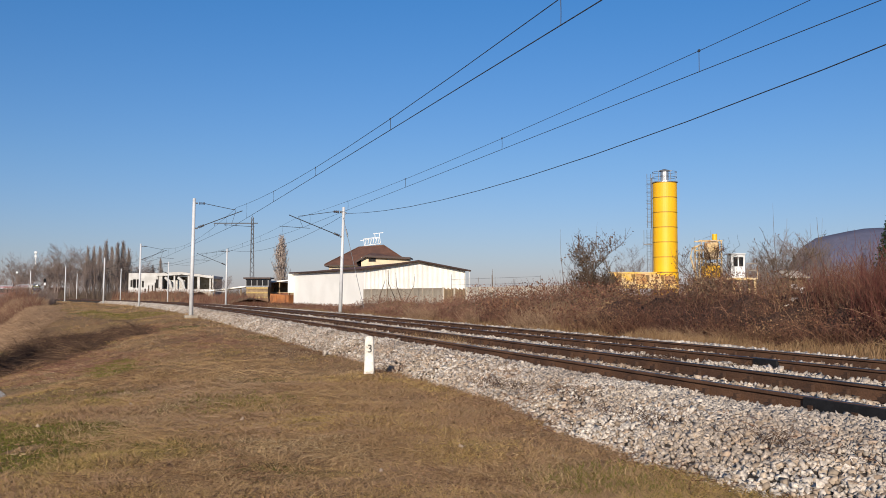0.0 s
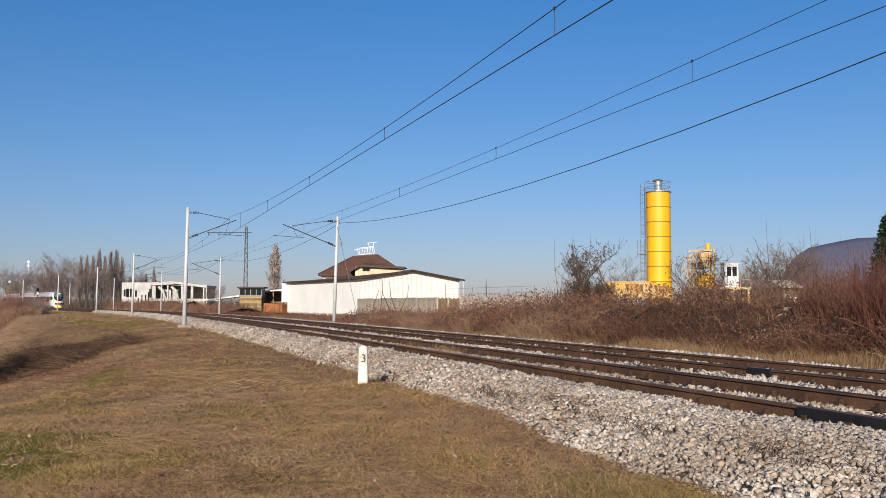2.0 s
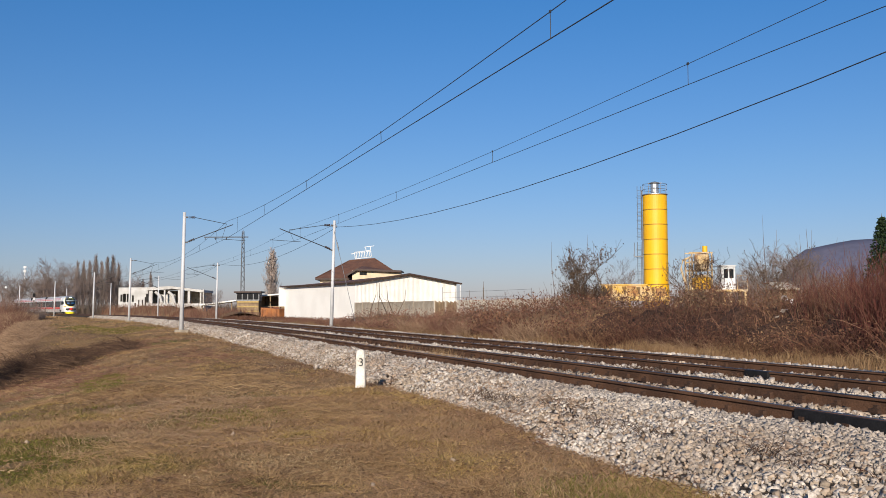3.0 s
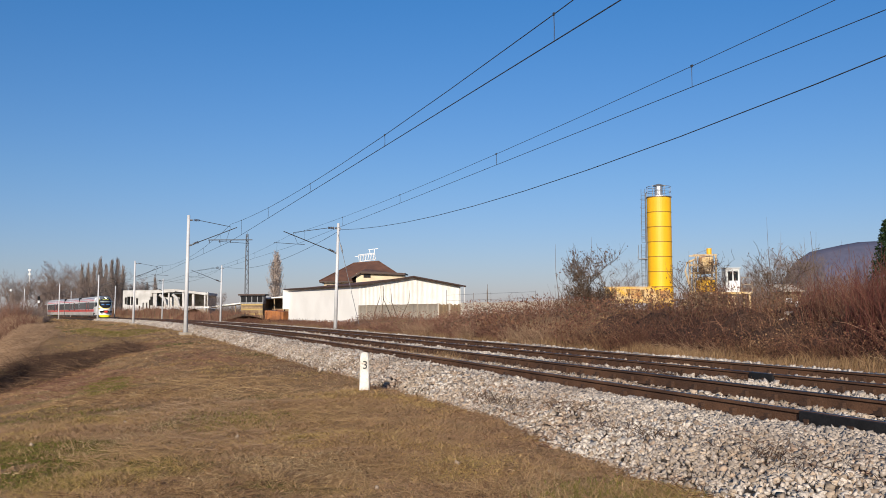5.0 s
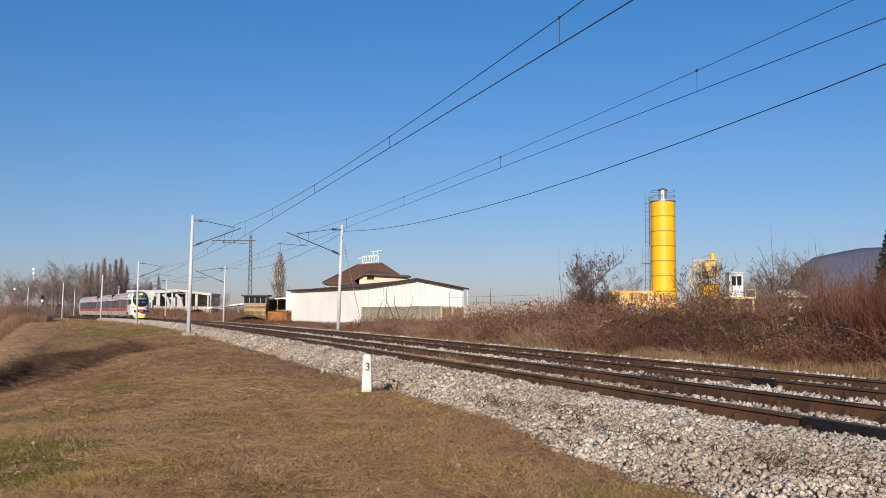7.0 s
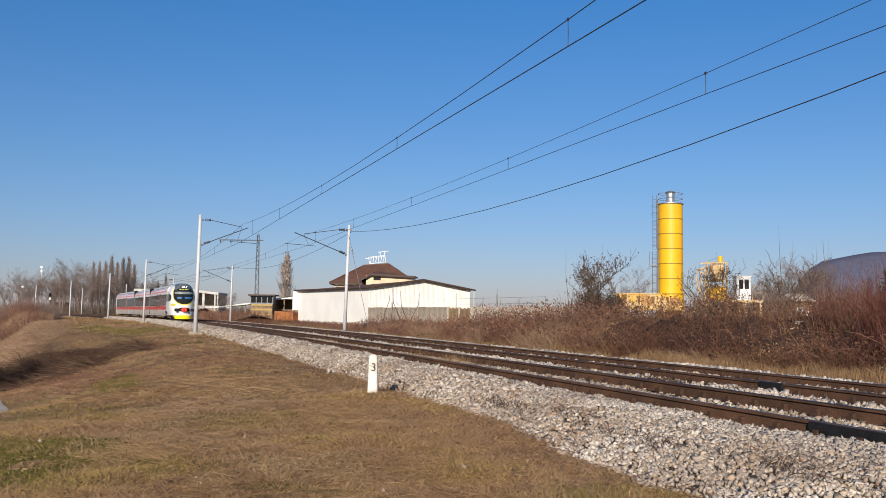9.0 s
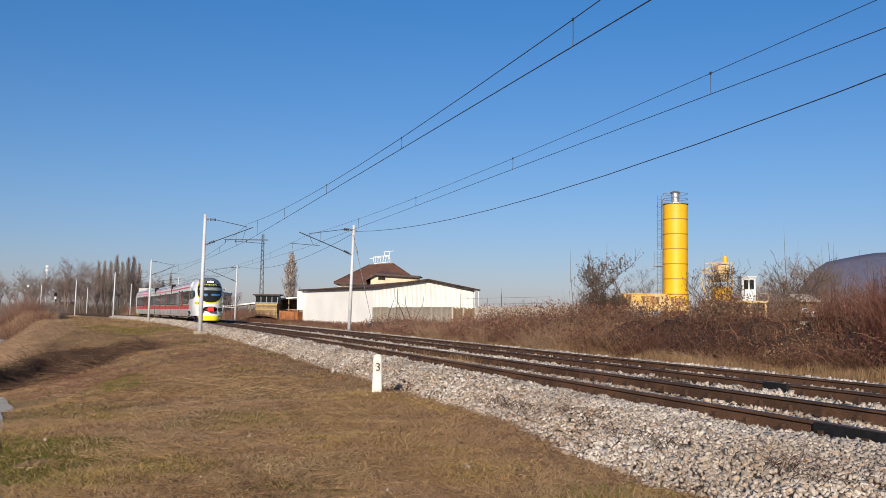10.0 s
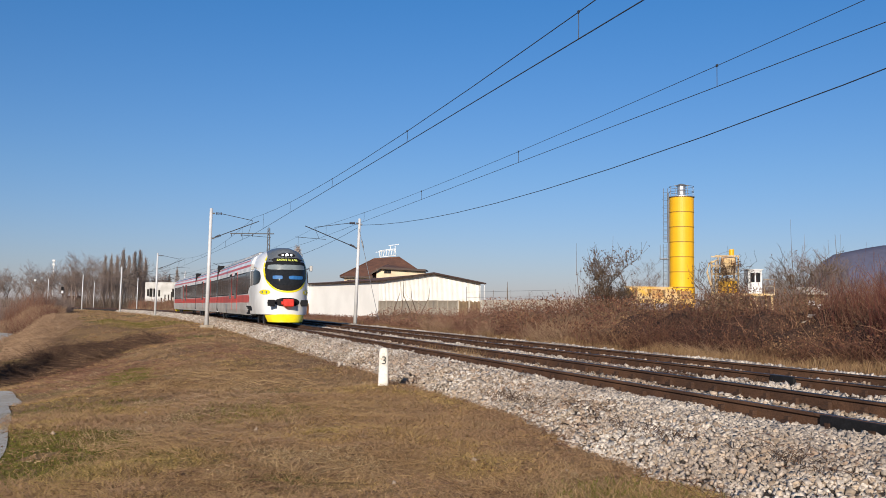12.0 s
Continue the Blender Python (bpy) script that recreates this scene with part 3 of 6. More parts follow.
def build_milestone():
    x, y = 4.22, 17.12
    s = thing("kilometre_stone", "white painted kilometre stone with a black number, standing by the ballast", "marker stone", at=(x, y, gz(x, y) - 0.08), rz=-14)
    bm = bmesh.new()
    prof = [(-0.1, 0.105, 0.09), (0.07, 0.10, 0.085), (0.45, 0.088, 0.075), (0.66, 0.085, 0.07), (0.725, 0.078, 0.062), (0.762, 0.066, 0.052), (0.785, 0.03, 0.026)]
    rings = []
    for z, a, b in prof:
        ring = []
        for k in range(16):
            c, q = math.cos(k * math.tau / 16), math.sin(k * math.tau / 16)
            e = 0.45
            ring.append(bm.verts.new((a * math.copysign(abs(c) ** e, c), b * math.copysign(abs(q) ** e, q), z)))
        rings.append(ring)
    for p, q in zip(rings, rings[1:]):
        for k in range(16):
            bm.faces.new((p[k], p[(k + 1) % 16], q[(k + 1) % 16], q[k]))
    bm.faces.new(rings[-1])
    bmesh.ops.recalc_face_normals(bm, faces=bm.faces)
    part("stone", bm, mat("chipped_white_paint", (0.72, 0.69, 0.64), 0.85, second=(0.56, 0.52, 0.45), scale=4, fine=35, amount=0.18, bump=0.4, spot=((0.34, 0.29, 0.23), 6.0, 0.58)), s, smooth=True)
    cu = bpy.data.curves.new("number", "FONT")
    cu.body, cu.size, cu.align_x, cu.extrude = "3", 0.21, "CENTER", 0.002
    t = new("number", cu)
    t.data.materials.append(M_ink)
    t.parent = s
    t.matrix_basis = pose(0.01, -0.084, 0.48, 88, 0, 0)
    tagged(t, "black painted number 3")


# ---- train ----
CAR_END, CAR_MID, HALF = 25.3, 19.8, 1.44
ROOF = 3.62


def nose_xyz(s, z, off=0.0):
    """The skin of the nose: s from -1 to 1 across, z above the rail."""
    k = max(0.0, (z - 1.35) / 2.75)
    yf = 0.9 * k ** 2.2 + 0.10 * max(0.0, (1.0 - z)) ** 1.5
    w = float(np.interp(z, [0.5, 0.9, 2.4, 2.8, 3.15, 3.4, 3.6, 3.7, 3.76], [1.40, HALF, HALF, 1.415, 1.33, 1.22, 1.08, 0.95, 0.82]))
    n = 2.5
    a = min(abs(s), 1.0)
    x = math.copysign(w * a, s)
    y = yf + 2.8 * (1 - (1 - a ** n) ** (1 / n))
    # outwards
    return x + math.copysign(off * a ** 3, s), y - off * (1 - a ** 6 * 0.6), z


def skin_patch(bm, cs, cz, rs, rz, expo=2.0, off=0.012, rings=8, seg=40, cut_top=None):
    """A rounded field on the nose."""
    c = bm.verts.new(nose_xyz(cs, cz, off))
    prev = None
    for i in range(1, rings + 1):
        q = i / rings
        ring = []
        for k in range(seg):
            co, si = math.cos(k * math.tau / seg), math.sin(k * math.tau / seg)
            s = cs + rs * q * math.copysign(abs(co) ** (2 / expo), co)
            z = cz + rz * q * math.copysign(abs(si) ** (2 / expo), si)
            if cut_top:
                z = min(z, cut_top)
            ring.append(bm.verts.new(nose_xyz(s, z, off)))
        for k in range(seg):
            if prev:
                bm.faces.new((prev[k], ring[k], ring[(k + 1) % seg], prev[(k + 1) % seg]))
            else:
                bm.faces.new((c, ring[k], ring[(k + 1) % seg]))
        prev = ring
    bmesh.ops.recalc_face_normals(bm, faces=bm.faces)
    return bm


def side_profile():
    """Half of the body's outline, from the sill to the roof."""
    return [(1.36, 0.42), (1.42, 0.7), (HALF, 1.1), (HALF, 2.6), (1.425, 3.0), (1.38, 3.25), (1.25, 3.5), (1.0, 3.66), (0.55, 3.74), (0.0, 3.76)]


def car_shell(y0, y1):
    pr = side_profile()
    out = pr + [(-x, z) for x, z in pr[-2::-1]]
    bm = bmesh.new()
    a = [bm.verts.new((x, y0, z)) for x, z in out]
    b = [bm.verts.new((x, y1, z)) for x, z in out]
    n = len(out)
    for k in range(n):
        bm.faces.new((a[k], a[(k + 1) % n], b[(k + 1) % n], b[k]))
    bm.faces.new(a[::-1])
    bm.faces.new(b)
    bmesh.ops.recalc_face_normals(bm, faces=bm.faces)
    return bm


def strip(y0, y1, z0, z1, side, off, n=1):
    """A field on the car's side that follows the outline."""
    pr = side_profile()
    xs = lambda z: np.interp(z, [p[1] for p in pr], [p[0] for p in pr])
    zs = [z0] + [p[1] for p in pr if z0 < p[1] < z1] + [z1]
    bm = bmesh.new()
    o = [[bm.verts.new((side * (xs(z) + off), y, z)) for z in zs] for y in (y0, y1)]
    i = [[bm.verts.new((side * (xs(z) - 0.02), y, z)) for z in zs] for y in (y0, y1)]
    for k in range(len(zs) - 1):
        bm.faces.new((o[0][k], o[0][k + 1], o[1][k + 1], o[1][k]))
        for e in (0, 1):
            bm.faces.new((o[e][k], o[e][k + 1], i[e][k + 1], i[e][k]))
    for k in (0, len(zs) - 1):
        bm.faces.new((o[0][k], o[1][k], i[1][k], i[0][k]))
    bmesh.ops.recalc_face_normals(bm, faces=bm.faces)
    return bm


def bogie(parent, y):
    bm = boxes((-1.1, -0.95, y - 1.5, y + 1.5, 0.42, 0.62), (0.95, 1.1, y - 1.5, y + 1.5, 0.42, 0.62), (-1.0, 1.0, y - 0.3, y + 0.3, 0.4, 0.6), bevel=0.03)
    f = part("bogie", bm, M_black, parent)
    for dy in (-1.1, 1.1):
        for s in (-1, 1):
            bm = rod([(s * 0.68, y + dy, 0.43), (s * 0.82, y + dy, 0.43)], 0.43, 20)
            part("wheel", bm, M_greysteel, f)


def side_plate(poly, side, off):
    """A flat field on the car's side with any outline (y, z)."""
    pr = side_profile()
    xs = lambda z: float(np.interp(z, [p[1] for p in pr], [p[0] for p in pr]))
    bm = bmesh.new()
    o = [bm.verts.new((side * (xs(z) + off), y, z)) for y, z in poly]
    i = [bm.verts.new((side * (xs(z) - 0.02), y, z)) for y, z in poly]
    bm.faces.new(o)
    n = len(poly)
    for k in range(n):
        bm.faces.new((o[k], o[(k + 1) % n], i[(k + 1) % n], i[k]))
    bmesh.ops.recalc_face_normals(bm, faces=bm.faces)
    return bm


def side_fields(car, y0, y1, doors, glass_from=None):
    for side in (-1, 1):
        part("roof_stripe", strip(y0, y1, 3.36, 3.43, side, 0.008), M_tr, car)
        part("skirt", strip(y0, y1, 0.45, 1.06, side, 0.008), M_tg, car, "grey lower panel")
        part("red_band", strip(y0, y1, 1.10, 1.52, side, 0.008), M_tr, car, "red band below the windows")
        part("window_band", strip((glass_from or y0 + 0.1), y1 - 0.1, 1.56, 2.78, side, 0.006), M_black, car)
        part("upper_red_band", strip(y0, y1, 3.04, 3.17, side, 0.008), M_tr, car)
        part("roof_edge", strip(y0, y1, 3.50, 3.60, side, 0.02), M_tdark, car)
        y = glass_from or y0 + 0.25
        while y < y1 - 0.6:
            d = [q for q in doors if abs(q - (y + 0.8)) < 0.85]
            w = 1.55
            e = min(y + w, y1 - 0.15)
            if d:
                part("door", strip(y + 0.05, e - 0.05, 1.54, 2.9, side, 0.016), M_black, car, "dark passenger door with tall glass")
                part("door_edge", strip(y + 0.0, y + 0.03, 0.62, 2.95, side, 0.02), M_tr, car)
                part("door_glass", strip(y + 0.18, e - 0.18, 1.35, 2.75, side, 0.03), M_glasswin, car)
            else:
                part("window", strip(y + 0.03, e - 0.03, 1.62, 2.72, side, 0.014), M_glasswin, car, "tinted side window")
            y = e + 0.06


def build_nose_car():
    car = thing("train_car", "white leading railcar with red bands, dark windows and a yellow plough", "train", "railcars of the train")
    bm = bmesh.new()
    zs = [0.50, 0.7, 1.0, 1.3, 1.7, 2.1, 2.5, 2.85, 3.15, 3.4, 3.58, 3.7, 3.755]
    ss = [math.sin(i / 24 * math.pi / 2) for i in range(-24, 25)]
    rows = [[bm.verts.new(nose_xyz(s, z)) for s in ss] for z in zs]
    back = [[bm.verts.new((r[0].co.x, 4.4, r[0].co.z)) for r in rows], [bm.verts.new((r[-1].co.x, 4.4, r[0].co.z)) for r in rows]]
    for i in range(len(zs) - 1):
        for k in range(len(ss) - 1):
            bm.faces.new((rows[i][k], rows[i][k + 1], rows[i + 1][k + 1], rows[i + 1][k]))
        bm.faces.new((rows[i][0], rows[i + 1][0], back[0][i + 1], back[0][i]))
        bm.faces.new((rows[i][-1], rows[i + 1][-1], back[1][i + 1], back[1][i]))
    # crown, domed
    mid = [bm.verts.new((v.co.x * 0.6, max(v.co.y + 0.25, v.co.y * 0.75 + 0.85), 3.88)) for v in rows[-1]]
    for k in range(len(ss) - 1):
        bm.faces.new((rows[-1][k], rows[-1][k + 1], mid[k + 1], mid[k]))
    ta, tb = bm.verts.new((-0.6, 4.4, 3.86)), bm.verts.new((0.6, 4.4, 3.86))
    bm.faces.new([ta] + mid + [tb])
    bm.faces.new((rows[-1][0], mid[0], ta, back[0][-1]))
    bm.faces.new((rows[-1][-1], mid[-1], tb, back[1][-1]))
    bmesh.ops.recalc_face_normals(bm, faces=bm.faces)
    nose = part("nose", bm, M_tw, car, "rounded white cab nose", smooth=True)
    part("body", car_shell(4.3, CAR_END - 0.25), M_tw, car)
    part("roof", boxes((-0.98, 0.98, 4.4, CAR_END - 0.4, 3.60, 3.80), bevel=0.06), M_troof, car, "grey roof fairing")
    part("roof_unit", boxes((-0.7, 0.7, 6.5, 10.5, 3.78, 3.93), (-0.75, 0.75, 13, 19, 3.78, 3.90), bevel=0.05), M_tdark, car, "dark roof equipment")
    cap = bmesh.new()
    rows = []
    for i, z in enumerate((3.16, 3.4, 3.58, 3.7, 3.765)):
        rows.append([cap.verts.new(nose_xyz(math.sin(k / 16 * math.pi / 2) * (0.77 + 0.19 * min(1, max(0, z - 3.5) / 0.25)), z, 0.022)) for k in range(-16, 17)])
    rows.append([cap.verts.new((v.co.x * 0.62, max(v.co.y + 0.25, v.co.y * 0.75 + 0.85), 3.905)) for v in rows[-1]])
    rows.append([cap.verts.new((v.co.x, 4.42, 3.89)) for v in rows[-1]])
    for p, q in zip(rows, rows[1:]):
        for k in range(32):
            cap.faces.new((p[k], p[k + 1], q[k + 1], q[k]))
    bmesh.ops.recalc_face_normals(cap, faces=cap.faces)
    part("cab_roof", cap, M_tdark, car, "dark grey cab roof cap", smooth=True)
    part("yellow_border", skin_patch(bmesh.new(), 0, 3.0, 0.83, 1.40, 2.5, 0.014, cut_top=3.6), M_ty, car, "yellow line round the windscreen", smooth=True)
    part("windscreen_surround", skin_patch(bmesh.new(), 0, 3.02, 0.785, 1.33, 2.5, 0.026, cut_top=3.3), M_black, car, smooth=True)
    ws = part("windscreen", skin_patch(bmesh.new(), 0, 2.55, 0.755, 0.58, 3.2, 0.034), M_glassdk, car, "large black windscreen", smooth=True)
    part("visor", skin_patch(bmesh.new(), 0, 2.88, 0.70, 0.13, 6.0, 0.06), M_visor, ws, smooth=True)
    # two plain blue fields low on the windscreen, the right one wider
    for s in (-0.36, 0.32):
        part("blue_field", skin_patch(bmesh.new(), s, 2.36, 0.17 if s < 0 else 0.28, 0.09, 5.0, 0.055), M_blue, ws, "blue field low on the windscreen", smooth=True)
    d = part("destination_display", skin_patch(bmesh.new(), 0, 3.25, 0.56, 0.12, 5.0, 0.04), M_black, car, smooth=True)
    cu = bpy.data.curves.new("destination", "FONT")
    cu.body, cu.size, cu.align_x, cu.extrude = "ZAGREB GL.KOL.", 0.15, "CENTER", 0.003
    t = new("destination", cu)
    t.data.materials.append(M_led)
    t.parent = d
    t.matrix_basis = pose(0, nose_xyz(0, 3.20, 0.06)[1], 3.20, 66, 0, 0)
    lp = part("lamp_panel", skin_patch(bmesh.new(), 0, 3.50, 0.40, 0.10, 2.6, 0.04), M_black, car, smooth=True)
    for s, r in ((-0.2, 0.04), (0.0, 0.085), (0.2, 0.05)):
        c = nose_xyz(s, 3.50, 0.06)
        part("headlight", rod([c, (c[0], c[1] + 0.08, c[2])], r, 14), M_lamp, lp)
    for s in (-1, 1):
        part("lamp_cluster", skin_patch(bmesh.new(), s * 0.76, 1.62, 0.15, 0.12, 2.2, 0.02), M_ty, car, "yellow-rimmed lamp cluster", smooth=True)
        for q, r in ((0.70, 0.075), (0.82, 0.06)):
            c = nose_xyz(s * q, 1.62, 0.035)
            part("lamp", rod([c, (c[0], c[1] + 0.06, c[2])], r, 12), M_greysteel, car)
        bm = boxes((s * 0.88 - 0.19, s * 0.88 + 0.19, -0.22, -0.10, 0.92, 1.24), bevel=0.03)
        tube(bm, [(s * 0.86, -0.12, 1.08), (s * 0.86, 0.8, 1.08)], 0.14, 12)
        part("buffer", bm, M_black, car, "black square buffer")
        bm = rod([(s * 1.32, 2.3, 2.85), (s * 1.6, 2.1, 2.92)], 0.03, 6)
        box(bm, s * 1.54, s * 1.70, 2.0, 2.14, 2.76, 3.06, bevel=0.03)
        part("mirror", bm, M_tg, car)
    part("coupler_recess", skin_patch(bmesh.new(), 0, 1.12, 0.46, 0.22, 2.3, 0.02), M_black, car, smooth=True)
    bm = boxes((-0.24, 0.30, -0.45, 0.1, 0.90, 1.28), bevel=0.06)
    box(bm, -0.34, -0.22, -0.3, 0.1, 1.0, 1.16, bevel=0.03)
    part("coupler", bm, mat("red_cover", (0.72, 0.035, 0.02), 0.6), car, "red cover over the coupler")
    pl = bmesh.new()
    rr = []
    for z, f in ((0.12, -0.30), (0.20, -0.26), (0.44, -0.05), (0.54, 0.06)):
        rr.append([pl.verts.new(((0.88 + 0.36 * z) * s, f + 0.9 * abs(s) ** 3, z)) for s in [k / 10 for k in range(-10, 11)]])
    rr.append([pl.verts.new((v.co.x * 0.97, v.co.y + 0.3, 0.5)) for v in rr[-1]])
    rr.append([pl.verts.new((v.co.x * 0.97, v.co.y + 0.25, 0.12)) for v in rr[0]])
    rr.append(rr[0])
    for p, q in zip(rr, rr[1:]):
        for k in range(20):
            pl.faces.new((p[k], p[k + 1], q[k + 1], q[k]))
    bmesh.ops.recalc_face_normals(pl, faces=pl.faces)
    part("plough", pl, M_ty, car, "yellow snow plough")
    side_fields(car, 5.6, CAR_END - 0.3, (11.5, 14.7), 6.4)
    part("underframe", boxes((-1.2, 1.2, 5.2, CAR_END - 3, 0.35, 0.6), bevel=0.04), M_black, car)
    bogie(car, 4.2)
    bogie(car, CAR_END)
    for s in (-1, 1):
        part("red_sweep", side_plate([(5.6, 1.10), (5.6, 1.52), (5.15, 1.52), (4.75, 1.36), (5.0, 1.10)], s, 0.008), M_tr, car)
        part("front_window", side_plate([(6.4, 1.56), (6.4, 2.78), (3.5, 2.76), (3.1, 2.68), (2.9, 2.5), (2.85, 2.3), (2.95, 2.1), (3.2, 2.0), (4.4, 1.98), (5.0, 1.84), (5.6, 1.56)], s, 0.012), M_glasswin, car, "dark front side window with a rounded tip")
        bm = bmesh.new()
        edge = [(0.885, 2.34, 2.46), (0.90, 2.20, 2.60), (0.925, 2.10, 2.70), (0.955, 2.05, 2.74), (0.985, 2.02, 2.76), (1.0, 2.0, 2.76)]
        cols = [[bm.verts.new(nose_xyz(s * q, lo + (hi - lo) * k / 5, 0.03)) for k in range(6)] for q, lo, hi in edge]
        for p, q in zip(cols, cols[1:]):
            for k in range(5):
                bm.faces.new((p[k], p[k + 1], q[k + 1], q[k]))
        bmesh.ops.recalc_face_normals(bm, faces=bm.faces)
        part("cab_side_window", bm, M_glassdk, car, "black cab side window", smooth=True)
        part("window_bar", side_plate([(4.3, 2.0), (4.36, 2.0), (4.36, 2.76), (4.3, 2.76)], s, 0.02), M_tw, car)
        part("upper_red_sweep", side_plate([(5.6, 3.04), (5.6, 3.17), (4.5, 3.14), (4.5, 3.07)], s, 0.008), M_tr, car)
        part("bogie_opening", side_plate([(3.3, 0.46), (6.3, 0.46), (6.1, 0.92), (3.9, 0.92), (3.5, 0.8)], s, 0.014), M_black, car, "dark opening over the front bogie")
    return car


def build_middle_car():
    car = thing("train_car", "white middle railcar with red bands and dark windows", "train", "railcars of the train")
    part("body", car_shell(0.25, CAR_MID - 0.25), M_tw, car)
    part("roof", boxes((-0.98, 0.98, 0.4, CAR_MID - 0.4, 3.60, 3.80), bevel=0.06), M_troof, car, "grey roof fairing")
    part("roof_unit", boxes((-0.7, 0.7, 3, 8, 3.78, 3.93), (-0.75, 0.75, 10, 16, 3.78, 3.90), bevel=0.05), M_tdark, car, "dark roof equipment")
    side_fields(car, 0.3, CAR_MID - 0.3, (6.4, 13.2))
    for y in (0.0, CAR_MID):
        part("gangway", boxes((-1.46, 1.46, y - 0.17, y + 0.17, 0.5, 3.82), bevel=0.1), M_black, car, "black folding gangway")
    part("underframe", boxes((-1.2, 1.2, 2.5, CAR_MID - 2.5, 0.35, 0.6), bevel=0.04), M_black, car)
    bogie(car, CAR_MID)
    return car


def build_rear_car():
    car = thing("train_car", "white rear railcar with red bands and dark windows", "train", "railcars of the train")
    part("body", car_shell(0.25, CAR_END - 1.6), M_tw, car)
    part("roof", boxes((-0.98, 0.98, 0.4, CAR_END - 2, 3.60, 3.80), bevel=0.06), M_troof, car, "grey roof fairing")
    part("roof_unit", boxes((-0.7, 0.7, 5, 11, 3.78, 3.93), (-0.75, 0.75, 13, 17, 3.78, 3.90), bevel=0.05), M_tdark, car, "dark roof equipment")
    side_fields(car, 0.3, CAR_END - 2.6, (10.0, 13.2))
    bm = car_shell(CAR_END - 1.6, CAR_END)
    for v in bm.verts:
        if v.co.y > CAR_END - 0.1:
            v.co.x *= 0.8
            v.co.y -= 0.8 * max(0, v.co.z - 1.4) / 2
    part("tail", bm, M_tw, car, "rounded white tail cab")
    part("underframe", boxes((-1.2, 1.2, 2.5, CAR_END - 5, 0.35, 0.6), bevel=0.04), M_black, car)
    part("tail_plough", boxes((-1.1, 1.1, CAR_END - 0.5, CAR_END - 0.1, 0.15, 0.6), bevel=0.1), M_ty, car)
    bogie(car, CAR_END - 4.2)
    return car


def on_line(y, ahead):
    """The point of the near track that lies the given length behind y."""
    n = 24
    for _ in range(n):
        y += ahead / n * math.cos(radians(heading(y)))
    return y


def nose_y(t):
    """Place of the nose along the line at a steady 71 km/h."""
    return float(np.interp(49.1 + 19.77 * (12.0 - t), _len, _ahead))


def build_train():
    cars = build_nose_car(), build_middle_car(), build_rear_car()
    for c in cars:
        c.scale = (1.0, 1.0, 1.07)
    return cars


# ---- buildings beyond the far track ----
def build_barn():
    b = thing("barn", "long white barn with a shallow dark-edged roof and ribbed gable", "barn", at=(29.3, 122.0, -0.6), rz=12.36)
    W_, L, E, A = 16.1, 25.2, 5.25, 6.4
    part("side_wall", boxes((0, 0.25, 0, L, 0, E - 0.02), (W_ - 0.25, W_, 0.1, L, 0, E - 0.02)), M_white, b, "smooth white plastered long wall")
    bm = bmesh.new()
    for y in (0.0,):
        lo = [(0.25, 0), (W_ - 0.25, 0), (W_ - 0.25, E), (W_ / 2, A - 0.1), (0.25, E)]
        f = [bm.verts.new((x, y + 0.14, z)) for x, z in lo]
        g = [bm.verts.new((x, y + 0.3, z)) for x, z in lo]
        bm.faces.new(f)
        bm.faces.new(g[::-1])
        for i in range(5):
            bm.faces.new((f[i], g[i], g[(i + 1) % 5], f[(i + 1) % 5]))
    bmesh.ops.recalc_face_normals(bm, faces=bm.faces)
    part("gable_backing", bm, M_white, b)
    n = 16
    step = W_ / n
    for i in range(n):
        bm = bmesh.new()
        x = i * step + 0.01
        pts = []
        for k in range(5):
            c = x + k * (step - 0.02) / 5
            w = (step - 0.02) / 5
            pts += [(c, 0.0), (c + w * 0.55, 0.0), (c + w * 0.65, -0.05), (c + w * 0.9, -0.05)]
        pts.append((x + step - 0.02, 0.0))
        top = lambda q: E + (A - E) * (1 - abs(q - W_ / 2) / (W_ / 2)) - 0.06
        lo = [bm.verts.new((q, d + 0.10, 0.0)) for q, d in pts]
        hi = [bm.verts.new((q, d + 0.10, top(q))) for q, d in pts]
        for k in range(len(pts) - 1):
            bm.faces.new((lo[k], lo[k + 1], hi[k + 1], hi[k]))
        part("sheet_panel", bm, M_sheet, b)
    bm = bmesh.new()
    slab(bm, (-0.5, -0.55, E - 0.05), (W_ / 2, -0.55, A + 0.06), (W_ / 2, L + 0.5, E + 0.1), (-0.5, L + 0.5, E - 0.05), 0.14)
    slab(bm, (W_ / 2, -0.55, A + 0.06), (W_ + 0.5, -0.55, E - 0.05), (W_ + 0.5, L + 0.5, E - 0.05), (W_ / 2, L + 0.5, E + 0.1), 0.14)
    part("roof", bm, M_tile, b, "shallow brown roof")
    bm = bmesh.new()
    for s in (0, 1):
        a, c = ((-0.52, E - 0.06), (W_ / 2, A + 0.07)) if s == 0 else ((W_ / 2, A + 0.07), (W_ + 0.52, E - 0.06))
        slab(bm, (a[0], -0.62, a[1]), (c[0], -0.62, c[1]), (c[0], -0.55, c[1]), (a[0], -0.55, a[1]), 0.21)
    part("verge_board", bm, M_roofdk, b, "dark verge board")
    part("gutter", rod([(-0.55, -0.6, E - 0.18), (-0.55, L + 0.5, E - 0.18)], 0.09, 8), M_roofdk, b)
    part("downpipe", rod([(W_ + 0.35, -0.4, E - 0.2), (W_ + 0.35, -0.4, 0)], 0.06, 8), M_tw, b)
    part("end_flap", boxes((-1.0, -0.03, L - 0.15, L - 0.02, 2.0, E - 0.3)), M_sheet, b)


